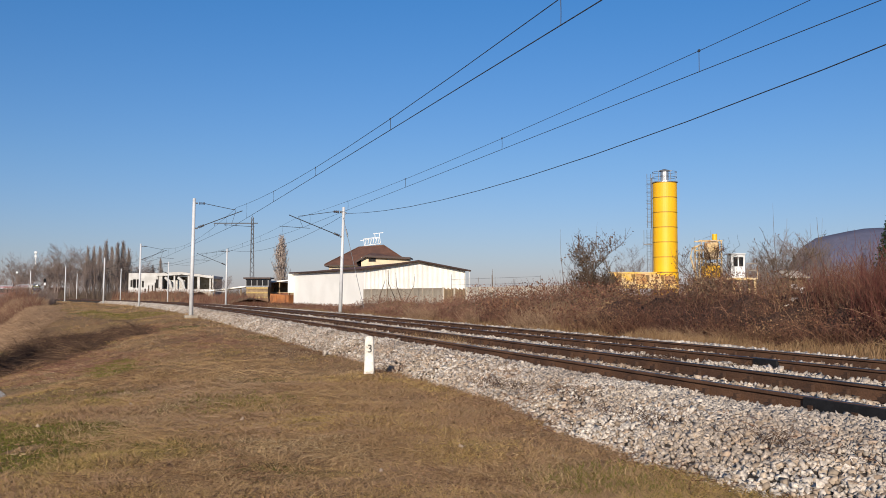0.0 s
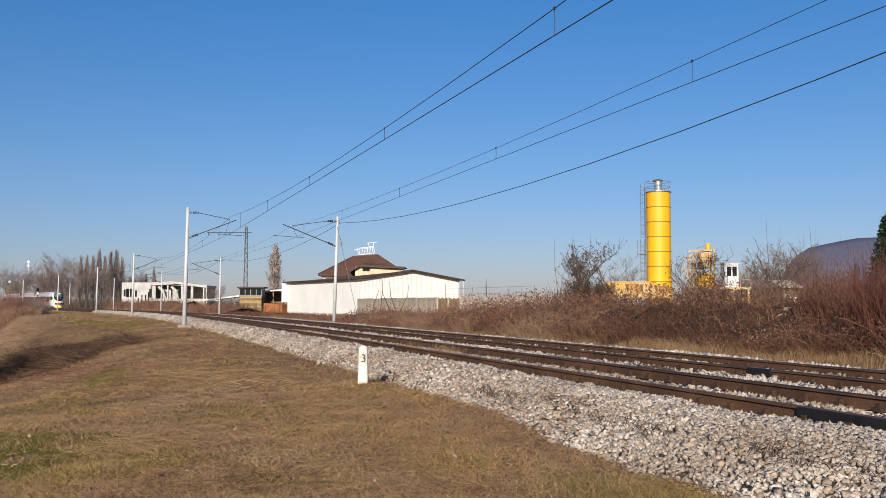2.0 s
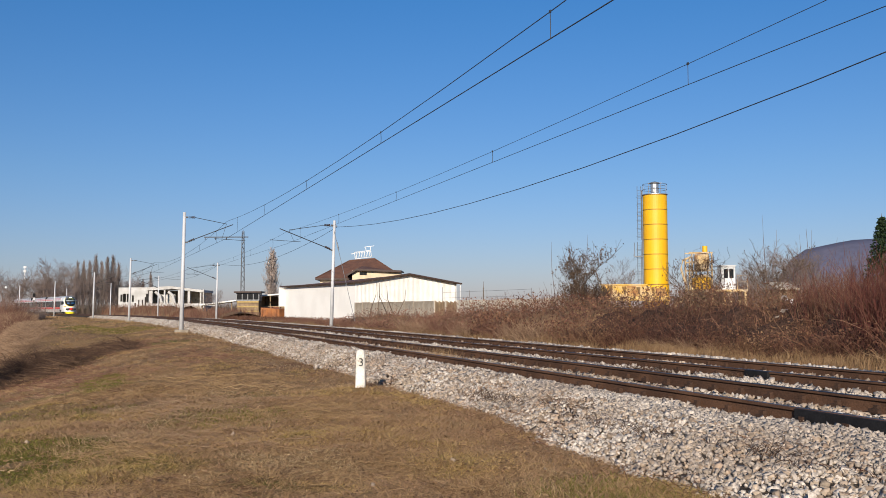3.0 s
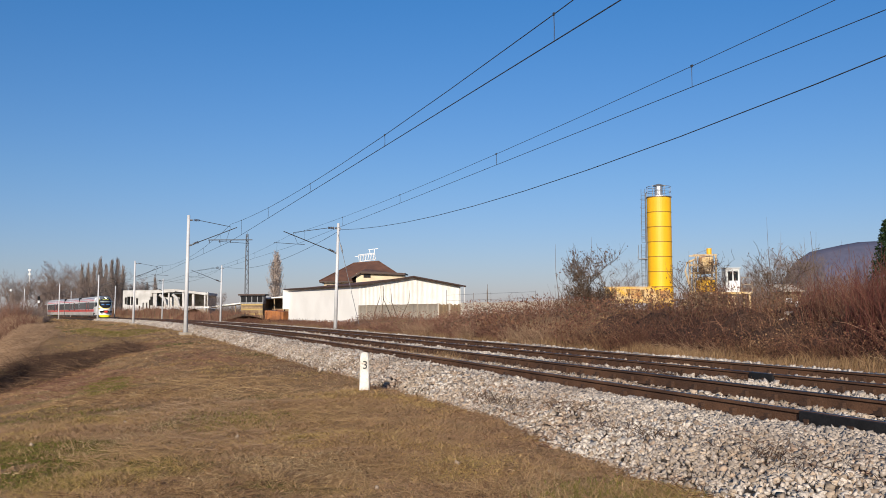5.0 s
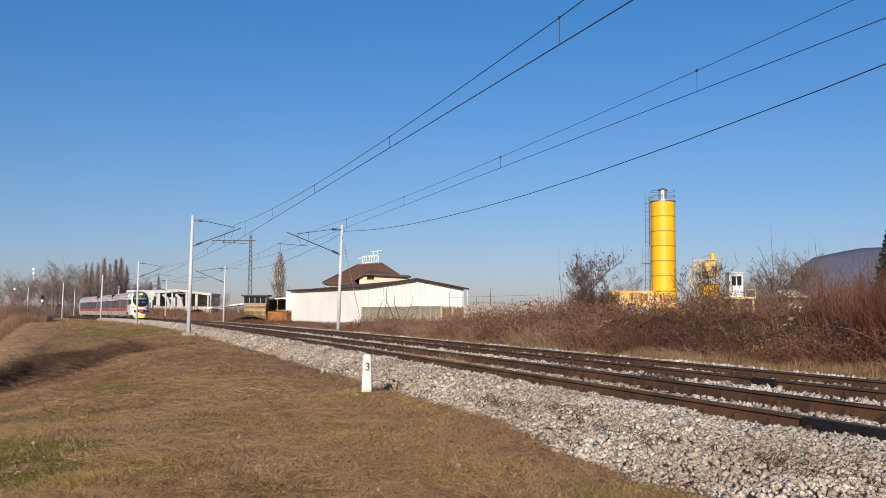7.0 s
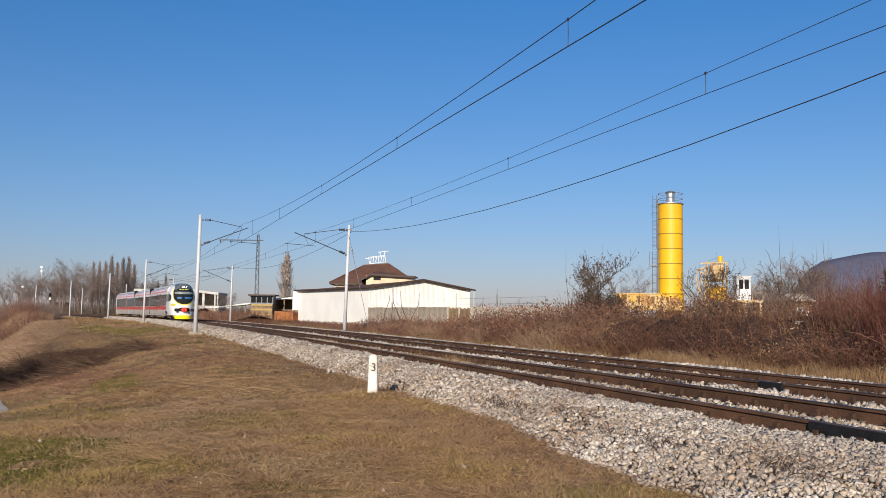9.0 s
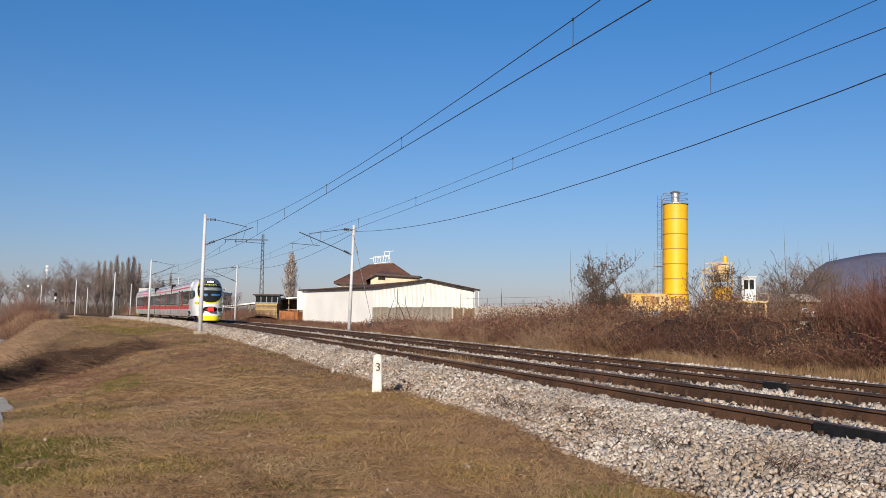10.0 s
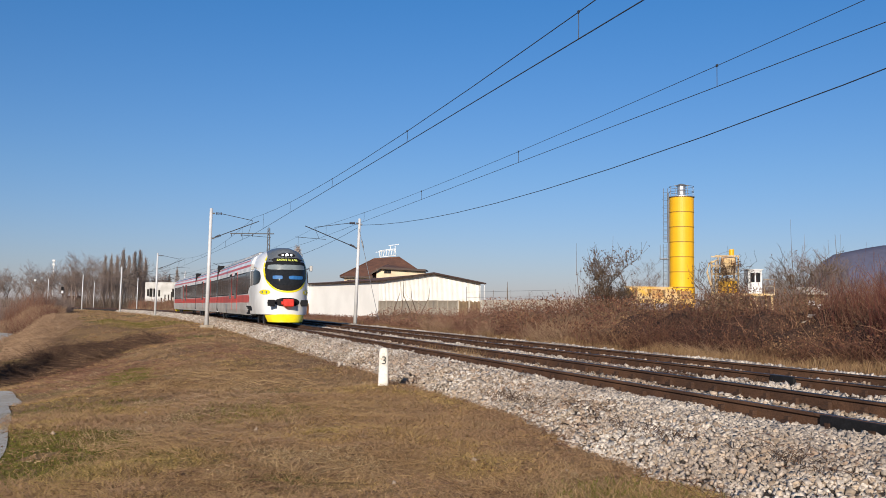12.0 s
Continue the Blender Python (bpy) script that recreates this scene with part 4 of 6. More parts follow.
def build_house():
    h = thing("house", "cream house with a brown hipped tile roof", "house", at=(32.0, 163.0, -0.5), rz=-17)
    W_, D, E, R = 15.6, 12.0, 6.9, 10.65
    part("wall", boxes((0.7, W_ - 0.7, 0.8, D, 0, E)), M_cream, h)
    bm = bmesh.new()
    c = [bm.verts.new(p) for p in ((0, 0, E), (W_, 0, E), (W_, D + 0.8, E), (0, D + 0.8, E))]
    r = [bm.verts.new(p) for p in ((5.6, 6, R - 0.35), (10.2, 6, R))]
    for f in ((c[0], c[1], r[1], r[0]), (c[1], c[2], r[1]), (c[2], c[3], r[0], r[1]), (c[3], c[0], r[0]), (c[3], c[2], c[1], c[0])):
        bm.faces.new(f)
    bmesh.ops.recalc_face_normals(bm, faces=bm.faces)
    roof = part("roof", bm, M_tile, h, "brown tiled hipped roof")
    part("ridge", rod([(5.6, 6, R - 0.33), (10.2, 6, R + 0.02)], 0.12, 8), M_tile, roof)
    for a, e in (((0, 0), (5.6, 6, R - 0.33)), ((W_, 0), (10.2, 6, R + 0.02))):
        part("hip", rod([(a[0], a[1], E + 0.05), e], 0.10, 8), M_tile, roof)
    part("fascia", boxes((-0.05, W_ + 0.05, -0.06, 0.0, E - 0.28, E - 0.01), (-0.06, 0.0, 0, D, E - 0.28, E - 0.01)), M_roofdk, h, "dark eaves board")
    # wing in front
    part("wing_wall", boxes((6.6, 15.2, -2.2, 0.8, 0, 8.15)), M_cream, h)
    bm = bmesh.new()
    z0, z1 = 8.2, 9.1
    p = [bm.verts.new(v) for v in ((5.6, -2.9, z0 - 0.8), (7.4, -2.9, z0 + 0.25), (15.2, -2.9, z0 - 0.1), (15.6, 3.0, z0 - 0.1), (8.2, 4.2, z1 + 0.2), (5.6, 2.0, z0 - 0.6))]
    q = [bm.verts.new((v.co.x, v.co.y, v.co.z - 0.22)) for v in p]
    bm.faces.new((p[0], p[1], p[4], p[5]))
    bm.faces.new((p[1], p[2], p[3], p[4]))
    for i in range(6):
        bm.faces.new((p[i], q[i], q[(i + 1) % 6], p[(i + 1) % 6]))
    bm.faces.new(q[::-1])
    bmesh.ops.recalc_face_normals(bm, faces=bm.faces)
    part("wing_roof", bm, M_tile, h)
    bm = bmesh.new()
    slab(bm, (5.6, -2.98, z0 - 0.78), (7.4, -2.98, z0 + 0.27), (7.4, -2.91, z0 + 0.27), (5.6, -2.91, z0 - 0.78), 0.36)
    slab(bm, (7.4, -2.98, z0 + 0.27), (15.2, -2.98, z0 - 0.08), (15.2, -2.91, z0 - 0.08), (7.4, -2.91, z0 + 0.27), 0.36)
    part("wing_fascia", bm, M_roofdk, h)
    w = part("window", boxes((7.9, 9.15, -2.26, -2.2, 7.35, 7.95)), M_roofdk, h, "small dark window")
    part("pane", boxes((7.98, 8.5, -2.29, -2.262, 7.4, 7.9)), M_glassdk, w)
    part("pane", boxes((8.56, 9.08, -2.29, -2.262, 7.4, 7.9)), M_glassdk, w)
    for i in range(5):
        w = part("window", boxes((1.2 + i * 0.95, 1.95 + i * 0.95, 0.74, 0.8, 5.5, 6.2)), M_glassdk, h, "dark window under the eaves")
    s = thing("roof_sign", "white lattice sign with plain shapes, standing on a house roof", "sign", at=(40.0, 167.9, 10.15), rz=-17)
    s.matrix_basis = pose(40.2, 167.9, 9.55, 0, -7, -17)
    for x in (0.35, 1.2, 2.2, 3.1):
        part("leg", rod([(x, 0, -0.1), (x, 0, 0.75)], 0.04, 6), M_pole, s)
    part("sign_frame", boxes((0.2, 3.3, -0.05, 0.05, 0.55, 0.66), (0.2, 3.3, -0.05, 0.05, 1.78, 1.88), (0.2, 0.3, -0.05, 0.05, 0.55, 1.88), (3.2, 3.3, -0.05, 0.05, 0.55, 2.5)), M_tw, s)
    for i in range(6):
        x = 0.45 + i * 0.48
        bm = rod([(x, 0, 0.75), (x + 0.28, 0, 1.7)], 0.08, 6)
        tube(bm, [(x - 0.05, 0, 1.62), (x + 0.3, 0, 1.70)], 0.07, 6)
        part("sign_shape", bm, M_tw, s)
    for bar in ((-0.45, 0.19, -0.04, 0.04, 1.55, 1.65), (2.1, 4.0, -0.04, 0.04, 2.51, 2.61), (2.35, 2.45, -0.04, 0.04, 1.89, 2.5)):
        part("sign_bar", boxes(bar), M_tw, s)


def build_yard_wall():
    w = tagged(new("yard_wall"), "low stained concrete panel wall along the yard", "wall", kind="structure")
    a, b = Vector((23.6, 98.0)), Vector((27.6, 50.0))
    n = 20
    for i in range(n):
        p, q = a.lerp(b, i / n), a.lerp(b, (i + 1) / n)
        rz = math.degrees(math.atan2(q.y - p.y, q.x - p.x))
        L = (q - p).length
        top = 2.2 + 0.02 * math.sin(i * 2.3)
        m = pose(p.x, p.y, -0.55, 0, 0, rz)
        post = part("post", boxes((-0.09, 0.09, -0.09, 0.09, 0, top + 0.015)), M_conc if i < 9 else M_paleconc, w)
        post.matrix_basis = m
        if i in (9, 10):
            for k in range(9):
                o = part("slat", boxes((0.16 + k * 0.25, 0.30 + k * 0.25, -0.04, 0.04, 0, top - 0.05 - 0.05 * (k % 3))), M_timber, w)
                o.matrix_basis = m
        else:
            o = part("panel", boxes((0.10, L - 0.10, -0.05, 0.05, 0, top)), M_conc if i < 9 else M_paleconc, w)
            o.matrix_basis = m
    for i in range(3):
        f = thing("fence_post", "thin pale fence post behind the yard wall", "post", "fence posts behind the wall", at=(33.5 + i * 1.1, 98.0 - i * 9.5, -0.55), rz=0)
        part("post", rod([(0, 0, 0), (0, 0, 3.9 - 0.25 * (i % 3))], 0.028, 6), M_greysteel, f)
    f = thing("fence_wire", "thin wire between fence posts behind the yard wall", "wire")
    bm = bmesh.new()
    for z in (2.55, 3.15):
        tube(bm, [(33.5 + i * 1.1, 98.0 - i * 9.5, z - 0.4) for i in range(3)], 0.012, 4)
    part("strand", bm, M_greysteel, f)


def build_silo():
    s = thing("silo", "tall yellow steel cement silo with a ladder and railed top", "silo", at=(57.25, 92.4, -0.5), rz=-31.9)
    r = 1.36
    top, first = 14.27, 4.13
    h = (top - first) / 6
    for i in range(6):
        z = first + i * h
        bm = rod([(0, 0, z + 0.03), (0, 0, z + h - 0.03)], r, 48)
        part("drum", bm, M_yellow, s, smooth=False)
        bm = rod([(0, 0, z + h - 0.045), (0, 0, z + h + 0.045)], r + 0.02, 48)
        part("flange", bm, M_seam, s)
    part("base_drum", rod([(0, 0, 0.0), (0, 0, first - 0.05)], r + 0.07, 48), M_yellow, s)
    part("base_flange", rod([(0, 0, first - 0.09), (0, 0, first + 0.03)], r + 0.09, 48), M_seam, s)
    part("pipe", rod([(-r - 0.09, -0.3, 1.5), (-r - 0.09, -0.3, top + 0.6)], 0.055, 8), M_greysteel, s)
    deck = part("top_deck", rod([(0, 0, top + 0.04), (0, 0, top + 0.12)], r + 0.1, 40), M_galv, s)
    for k in range(12):
        a = k * math.tau / 12
        part("rail_post", rod([(1.36 * math.cos(a), 1.36 * math.sin(a), top + 0.1), (1.36 * math.cos(a), 1.36 * math.sin(a), top + 1.25)], 0.02, 5), M_greysteel, deck)
    for z in (0.65, 1.25):
        bm = rod([(1.36 * math.cos(k * math.tau / 24), 1.36 * math.sin(k * math.tau / 24), top + z) for k in range(25)], 0.025, 5)
        part("hand_rail", bm, M_greysteel, deck)
    f = part("filter", rod([(0, 0, top + 0.1), (0, 0, top + 1.35)], 0.46, 24), M_galv, s, "galvanised filter drum")
    part("filter_band", rod([(0, 0, top + 0.75), (0, 0, top + 0.82)], 0.49, 24), M_greysteel, f)
    part("filter_cap", rod([(0, 0, top + 1.35), (0, 0, top + 1.47), (0, 0, top + 1.6)], [0.62, 0.55, 0.15], 24), M_greysteel, f)
    part("filter_arm", boxes((-0.75, 0.8, -0.06, 0.06, top + 1.38, top + 1.46)), M_greysteel, f)
    for x0, z0, z1 in ((-r - 0.60, 9.2, top + 1.1), (-r - 0.66, 0.5, 9.0)):
        lad = part("ladder", rod([(x0, -0.1, z0), (x0, -0.1, z1)], 0.034, 6), M_greysteel, s, "caged galvanised ladder")
        part("ladder_rail", rod([(x0 + 0.42, -0.1, z0), (x0 + 0.42, -0.1, z1)], 0.034, 6), M_greysteel, lad)
        for k in range(int((z1 - z0) / 0.9)):
            hoop = [(x0 + 0.21 - 0.35 * math.cos(q), -0.1 - 0.6 * math.sin(q), z0 + 0.9 * k + 0.4) for q in (0, 0.8, 1.57, 2.34, 3.14)]
            part("cage_hoop", rod(hoop, 0.016, 4), M_greysteel, lad)
        for k in range(int((z1 - z0) / 0.3)):
            part("rung", rod([(x0, -0.1, z0 + 0.3 * k), (x0 + 0.42, -0.1, z0 + 0.3 * k)], 0.014, 4), M_greysteel, lad)
    pf = part("rest_platform", boxes((-r - 1.0, -r + 0.05, -0.5, 0.3, 7.27, 7.36)), M_greysteel, s)
    part("platform_rail", rod([(-r - 1.0, -0.5, 7.3), (-r - 1.0, -0.5, 8.9), (-r - 1.0, 0.3, 8.9), (-r - 1.0, 0.3, 7.3)], 0.02, 5), M_greysteel, pf)
    for z in (2.0, 4.6, 9.9, 12.0):
        part("stay_bracket", rod([(-r - 0.7, -0.1, z), (-r + 0.05, -0.1, z)], 0.025, 5), M_galv, s)


def build_hopper():
    h = thing("aggregate_hopper", "faded yellow and rusty row of aggregate bins beside the silo", "hopper", at=(50.3, 91.9, -0.5), rz=-18.2)
    part("beam", boxes((0.3, 7.3, -0.12, 0.12, 2.25, 2.75), bevel=0.03), M_ochre, h, "dusty yellow lower beam")
    part("back_wall", boxes((0.0, 7.3, 1.9, 2.0, 2.4, 4.05)), M_ochre, h)
    bm = bmesh.new()
    slab(bm, (-0.1, 0.0, 4.1), (0.15, 2.0, 4.1), (1.2, 2.0, 2.6), (1.0, -0.05, 2.6), 0.08)
    part("sloped_end", bm, M_ochre, h)
    rust = mat("rusty_plate", (0.30, 0.13, 0.05), 0.85, second=(0.46, 0.29, 0.12), scale=1.2, fine=15)
    for i in range(4):
        x = 0.9 + i * 1.6
        bm = bmesh.new()
        slab(bm, (x, -0.02, 2.7), (x + 1.45, -0.02, 2.7), (x + 1.35, 1.5, 3.9), (x + 0.1, 1.5, 3.9), 0.06)
        part("chute", bm, rust if i % 2 else M_ochre, h, "rusted chute plate")
        bm = boxes((x - 0.1, x + 0.0, -0.05, 1.9, 2.6, 3.95 - 0.08 * i))
        part("divider", bm, M_ochre, h)
    part("top_rim", boxes((-0.15, 7.3, 1.82, 2.05, 4.02, 4.14)), M_ochre, h)
    for x in (0.6, 2.8, 5.0, 7.0):
        part("leg", boxes((x - 0.1, x + 0.1, -0.1, 0.1, 0, 2.3)), M_ochre, h)


def build_mixer():
    m = thing("mixing_plant", "faded yellow concrete mixing plant with a white cabin on a platform", "mixing plant", at=(56.6, 86.3, -0.5), rz=-18.6)
    part("platform", boxes((0.9, 7.0, -0.3, 2.2, 3.15, 3.4)), M_dusty, m)
    for x in (1.2, 3.3, 5.2, 6.8):
        for y in (0.0, 2.0):
            part("leg", boxes((x - 0.1, x + 0.1, y - 0.1, y + 0.1, 0, 3.2)), M_dusty, m)
    for x0, x1 in ((1.2, 0.1), (3.3, 5.2), (5.2, 3.3)):
        part("brace", rod([(x0, -0.02, 3.1), (x1, -0.02, 1.0)], 0.08, 6), M_dusty, m)
    c = part("cabin", boxes((4.25, 5.75, -0.1, 1.4, 3.4, 5.9), bevel=0.03), M_tw, m, "small white cabin")
    part("cabin_window", boxes((4.5, 4.95, -0.13, -0.101, 4.6, 5.6)), M_glassdk, c)
    part("cabin_window", boxes((5.1, 5.55, -0.13, -0.101, 4.6, 5.6)), M_glassdk, c)
    part("cabin_roof", boxes((4.15, 5.85, -0.2, 1.5, 5.9, 6.0)), M_tw, c)
    part("drum", boxes((1.5, 3.2, 0.0, 1.6, 3.4, 4.7), bevel=0.15), M_yellow, m, "yellow mixer drum housing")
    part("drum_lid", boxes((1.7, 3.0, 0.1, 1.5, 4.7, 5.0), bevel=0.1), M_dusty, m)
    for x in (0.9, 1.6, 3.3):
        for y in (0.1, 1.7):
            part("frame_post", boxes((x - 0.07, x + 0.07, y - 0.07, y + 0.07, 3.4, 7.4 - 0.5 * (x < 1))), M_dusty, m)
    for z in (5.4, 6.3, 7.3):
        part("frame_beam", boxes((0.85, 3.4, 0.03, 0.17, z, z + 0.14), (0.85, 3.4, 1.63, 1.77, z, z + 0.14)), M_dusty, m)
    part("skip", boxes((1.8, 3.1, 0.2, 1.6, 5.6, 7.2), bevel=0.1), M_dusty, m, "dusty skip in its guide frame")
    part("motor", rod([(2.7, 0.5, 7.4), (2.7, 0.5, 8.1)], 0.28, 12), M_yellow, m)
    part("arm", rod([(1.0, 0.0, 6.9), (0.1, -0.2, 6.5), (-0.1, -0.2, 5.6), (0.6, 0.0, 3.4)], 0.11, 8), M_dusty, m)
    part("guard_rail", rod([(5.9, -0.25, 3.4), (5.9, -0.25, 4.9), (7.0, -0.25, 4.9), (7.0, -0.25, 3.4)], 0.035, 6), M_dusty, m)
    part("guard_rail", rod([(5.9, -0.25, 4.2), (7.0, -0.25, 4.2)], 0.03, 6), M_dusty, m)
    part("conveyor", rod([(0.9, 0.3, 3.0), (-1.9, 0.2, 0.8)], 0.22, 6), M_dusty, m)
    rng = np.random.default_rng(17)
    n = 240
    foot = np.stack([rng.uniform(0.6, 4.3, n), rng.uniform(-0.9, -0.25, n), rng.uniform(1.0, 6.2, n)], -1)
    steps = np.cumsum(rng.normal(0, 0.28, (n, 6, 3)) * (1, 0.35, 1) + (0, 0, 0.13), axis=1)
    v, f = strokes(foot[:, None] + steps, np.linspace(0.03, 0.012, 6) * rng.uniform(0.6, 1.4, (n, 1)))
    raw("climber", v, f, M_bramble, parent=m)
    tagged(m, "faded yellow concrete mixing plant overgrown with dry climbers", "mixing plant")


def build_ruin():
    r = thing("concrete_ruin", "pale unfinished concrete building with open bays", "building", at=(-1.2, 244.0, -0.5), rz=-18.6)
    W1, W2, D = 7.3, 21.0, 9.0
    bm = boxes((0, W1, 0, 0.3, 1.9, 3.3), (0, W1, 0, 0.3, 5.4, 6.75), (0, 1.1, 0, 0.3, 3.3, 5.4), (2.9, W1, 0, 0.3, 3.3, 5.4), (1.85, 2.05, 0, 0.3, 3.3, 5.4), (0, 0.3, 0.3, D, 1.9, 6.75), (0.3, W1, D - 0.3, D, 1.9, 6.75), (0, W1, 0, D, 6.75, 6.95))
    M_pale = mat("pale_concrete", (0.54, 0.535, 0.52), 0.9, second=(0.42, 0.41, 0.39), scale=0.5, fine=6, amount=0.12, spot=((0.35, 0.31, 0.26), 0.4, 0.64))
    part("solid_block", bm, M_pale, r)
    for x in (4.9, 5.8):
        part("slit_window", boxes((x, x + 0.28, -0.03, 0.02, 1.95, 3.9)), M_dark, r)
    part("plinth", boxes((0.1, W2 - 0.1, 0.2, D - 0.5, 0, 2.2)), M_conc, r)
    for x, z0, z1, w in ((0.5, 3.5, 5.2, 0.5), (3.3, 3.4, 5.0, 0.5), (4.0, 2.2, 3.1, 0.35), (6.5, 2.0, 4.6, 0.3)):
        part("broken_opening", boxes((x, x + w, -0.03, 0.02, z0, z1)), M_dark, r)
    part("doorway", boxes((W1 - 0.5, W1 + 0.1, -0.03, 0.02, 3.2, 5.4)), M_dark, r)
    bm = bmesh.new()
    slab(bm, (W1 - 0.2, -0.4, 6.95), (13.0, -0.4, 7.25), (13.0, D, 7.25), (W1 - 0.2, D, 6.95), 0.75)
    slab(bm, (13.0, -0.4, 7.25), (W2 + 0.2, -0.4, 6.2), (W2 + 0.2, D, 6.2), (13.0, D, 7.25), 0.6)
    part("roof_slab", bm, M_pale, r)
    for x, w in ((W1 + 0.2, 0.9), (11.2, 0.35), (14.7, 0.5), (17.1, 0.6), (W2 - 0.9, 0.35), (W2 - 0.2, 0.3)):
        part("column", boxes((x, x + w, -0.1, 0.35, 1.9, 6.4)), M_pale, r)
    part("parapet", boxes((W1, W2 + 3.0, -0.2, 0.1, 2.4, 2.95)), M_pale, r)
    part("floor_slab", boxes((W1, W2, 0.1, D, 2.2, 2.5)), M_pale, r)
    part("back_wall", boxes((W1, W2, D - 0.4, D - 0.1, 2.5, 6.3)), M_conc, r)
    part("end_wall", boxes((W2 - 0.3, W2, 0.4, D, 2.5, 5.0)), M_conc, r)
    for x in (9.0, 12.2):
        bm = rod([(x, 0.2, 5.9), (x + 1.1, 0.3, 4.9), (x + 1.7, 0.4, 3.0)], [0.35, 0.4, 0.2], 8)
        part("broken_panel", bm, M_pale, r, "curved broken infill")
    part("inner_wall", boxes((9.5, 13.4, 2.2, 2.5, 2.5, 5.2)), M_pale, r)
    g = thing("low_roof", "long low pale sheet roof on posts", "canopy", at=(15.4, 206.5, -0.5), rz=0)
    bm = bmesh.new()
    slab(bm, (0, 0, 2.55), (12.0, -15.0, 4.15), (14.5, -13.0, 4.25), (2.5, 3.0, 2.65), 0.28)
    part("roof_sheet", bm, M_sheet, g)
    for k in range(5):
        part("post", boxes((0.6 + 2.7 * k, 0.8 + 2.7 * k, 0.2 - 3.3 * k, 0.4 - 3.3 * k, 0, 2.3 + 0.36 * k)), M_timber, g)
    part("shade_wall", boxes((9.0, 15.0, -8.0, -7.7, 0, 2.8)), M_timber, g)


def build_kiosk():
    k = thing("kiosk", "small boarded kiosk with a glazed upper floor and flat dark roof", "kiosk", at=(18.1, 162.8, -0.5), rz=-18.6)
    for i in range(7):
        part("board", boxes((0.3, 4.0, -0.06, 0.0, 1.0 + 0.27 * i, 1.25 + 0.27 * i)), M_timber if i % 3 else mat("yellowed_board", (0.46, 0.33, 0.14), 0.85), k)
    part("base", boxes((0.3, 4.0, 0, 2.6, 0, 2.9)), M_timber, k)
    part("upper", boxes((0.15, 4.1, 0.05, 2.6, 2.9, 4.3)), M_greysteel, k)
    for i in range(4):
        part("window", boxes((0.3 + i * 0.95, 1.1 + i * 0.95, 0.0, 0.06, 3.15, 4.15)), M_glassdk, k)
    part("roof", boxes((-0.15, 4.5, -0.5, 3.0, 4.3, 4.55)), M_roofdk, k, "flat dark roof")
    s = thing("open_shed", "dark open shed with a pale roof edge", "shed", at=(22.6, 166.0, -0.5), rz=-18.6)
    bm = bmesh.new()
    slab(bm, (-0.2, -0.5, 3.9), (5.2, -0.5, 4.35), (5.2, 5, 4.35), (-0.2, 5, 3.9), 0.22)
    part("roof", bm, M_sheet, s)
    part("back_wall", boxes((0, 5, 4.5, 4.7, 0, 3.8), (0, 0.15, 0.3, 4.5, 0, 3.7)), M_timber, s)
    for x in (0.3, 2.0, 3.6, 4.7):
        part("post", boxes((x - 0.08, x + 0.08, -0.3, -0.14, 0, 3.85)), M_timber, s)
    part("rail", boxes((0.3, 4.7, -0.28, -0.16, 1.9, 2.02)), M_timber, s)
    part("stored_boards", boxes((0.8, 3.4, 1.0, 2.6, 0, 2.0), (3.6, 4.6, 1.2, 2.4, 0, 1.6)), mat("reddish_boards", (0.22, 0.09, 0.055), 0.85), s)
    o = thing("skip_container", "rusty orange open skip", "container", at=(21.4, 155.2, -0.5), rz=-50)
    bm = bmesh.new()
    slab(bm, (0, 0, 1.75), (4.0, 0, 1.5), (4.0, 2, 1.5), (0, 2, 1.75), 1.5)
    part("body", bm, M_orange, o)
    for i in range(4):
        part("rib", boxes((0.3 + i, 0.42 + i, -0.08, 0.0, 0.1, 1.5)), M_orange, o)
    b = thing("barrel", "blue plastic barrel by the barn", "barrel", at=(25.4, 147.0, -0.5))
    part("drum", rod([(0, 0, 0), (0, 0, 0.3), (0, 0, 1.2), (0, 0, 1.3)], [0.38, 0.42, 0.42, 0.36], 16), mat("blue_plastic", (0.08, 0.16, 0.32), 0.5), b)


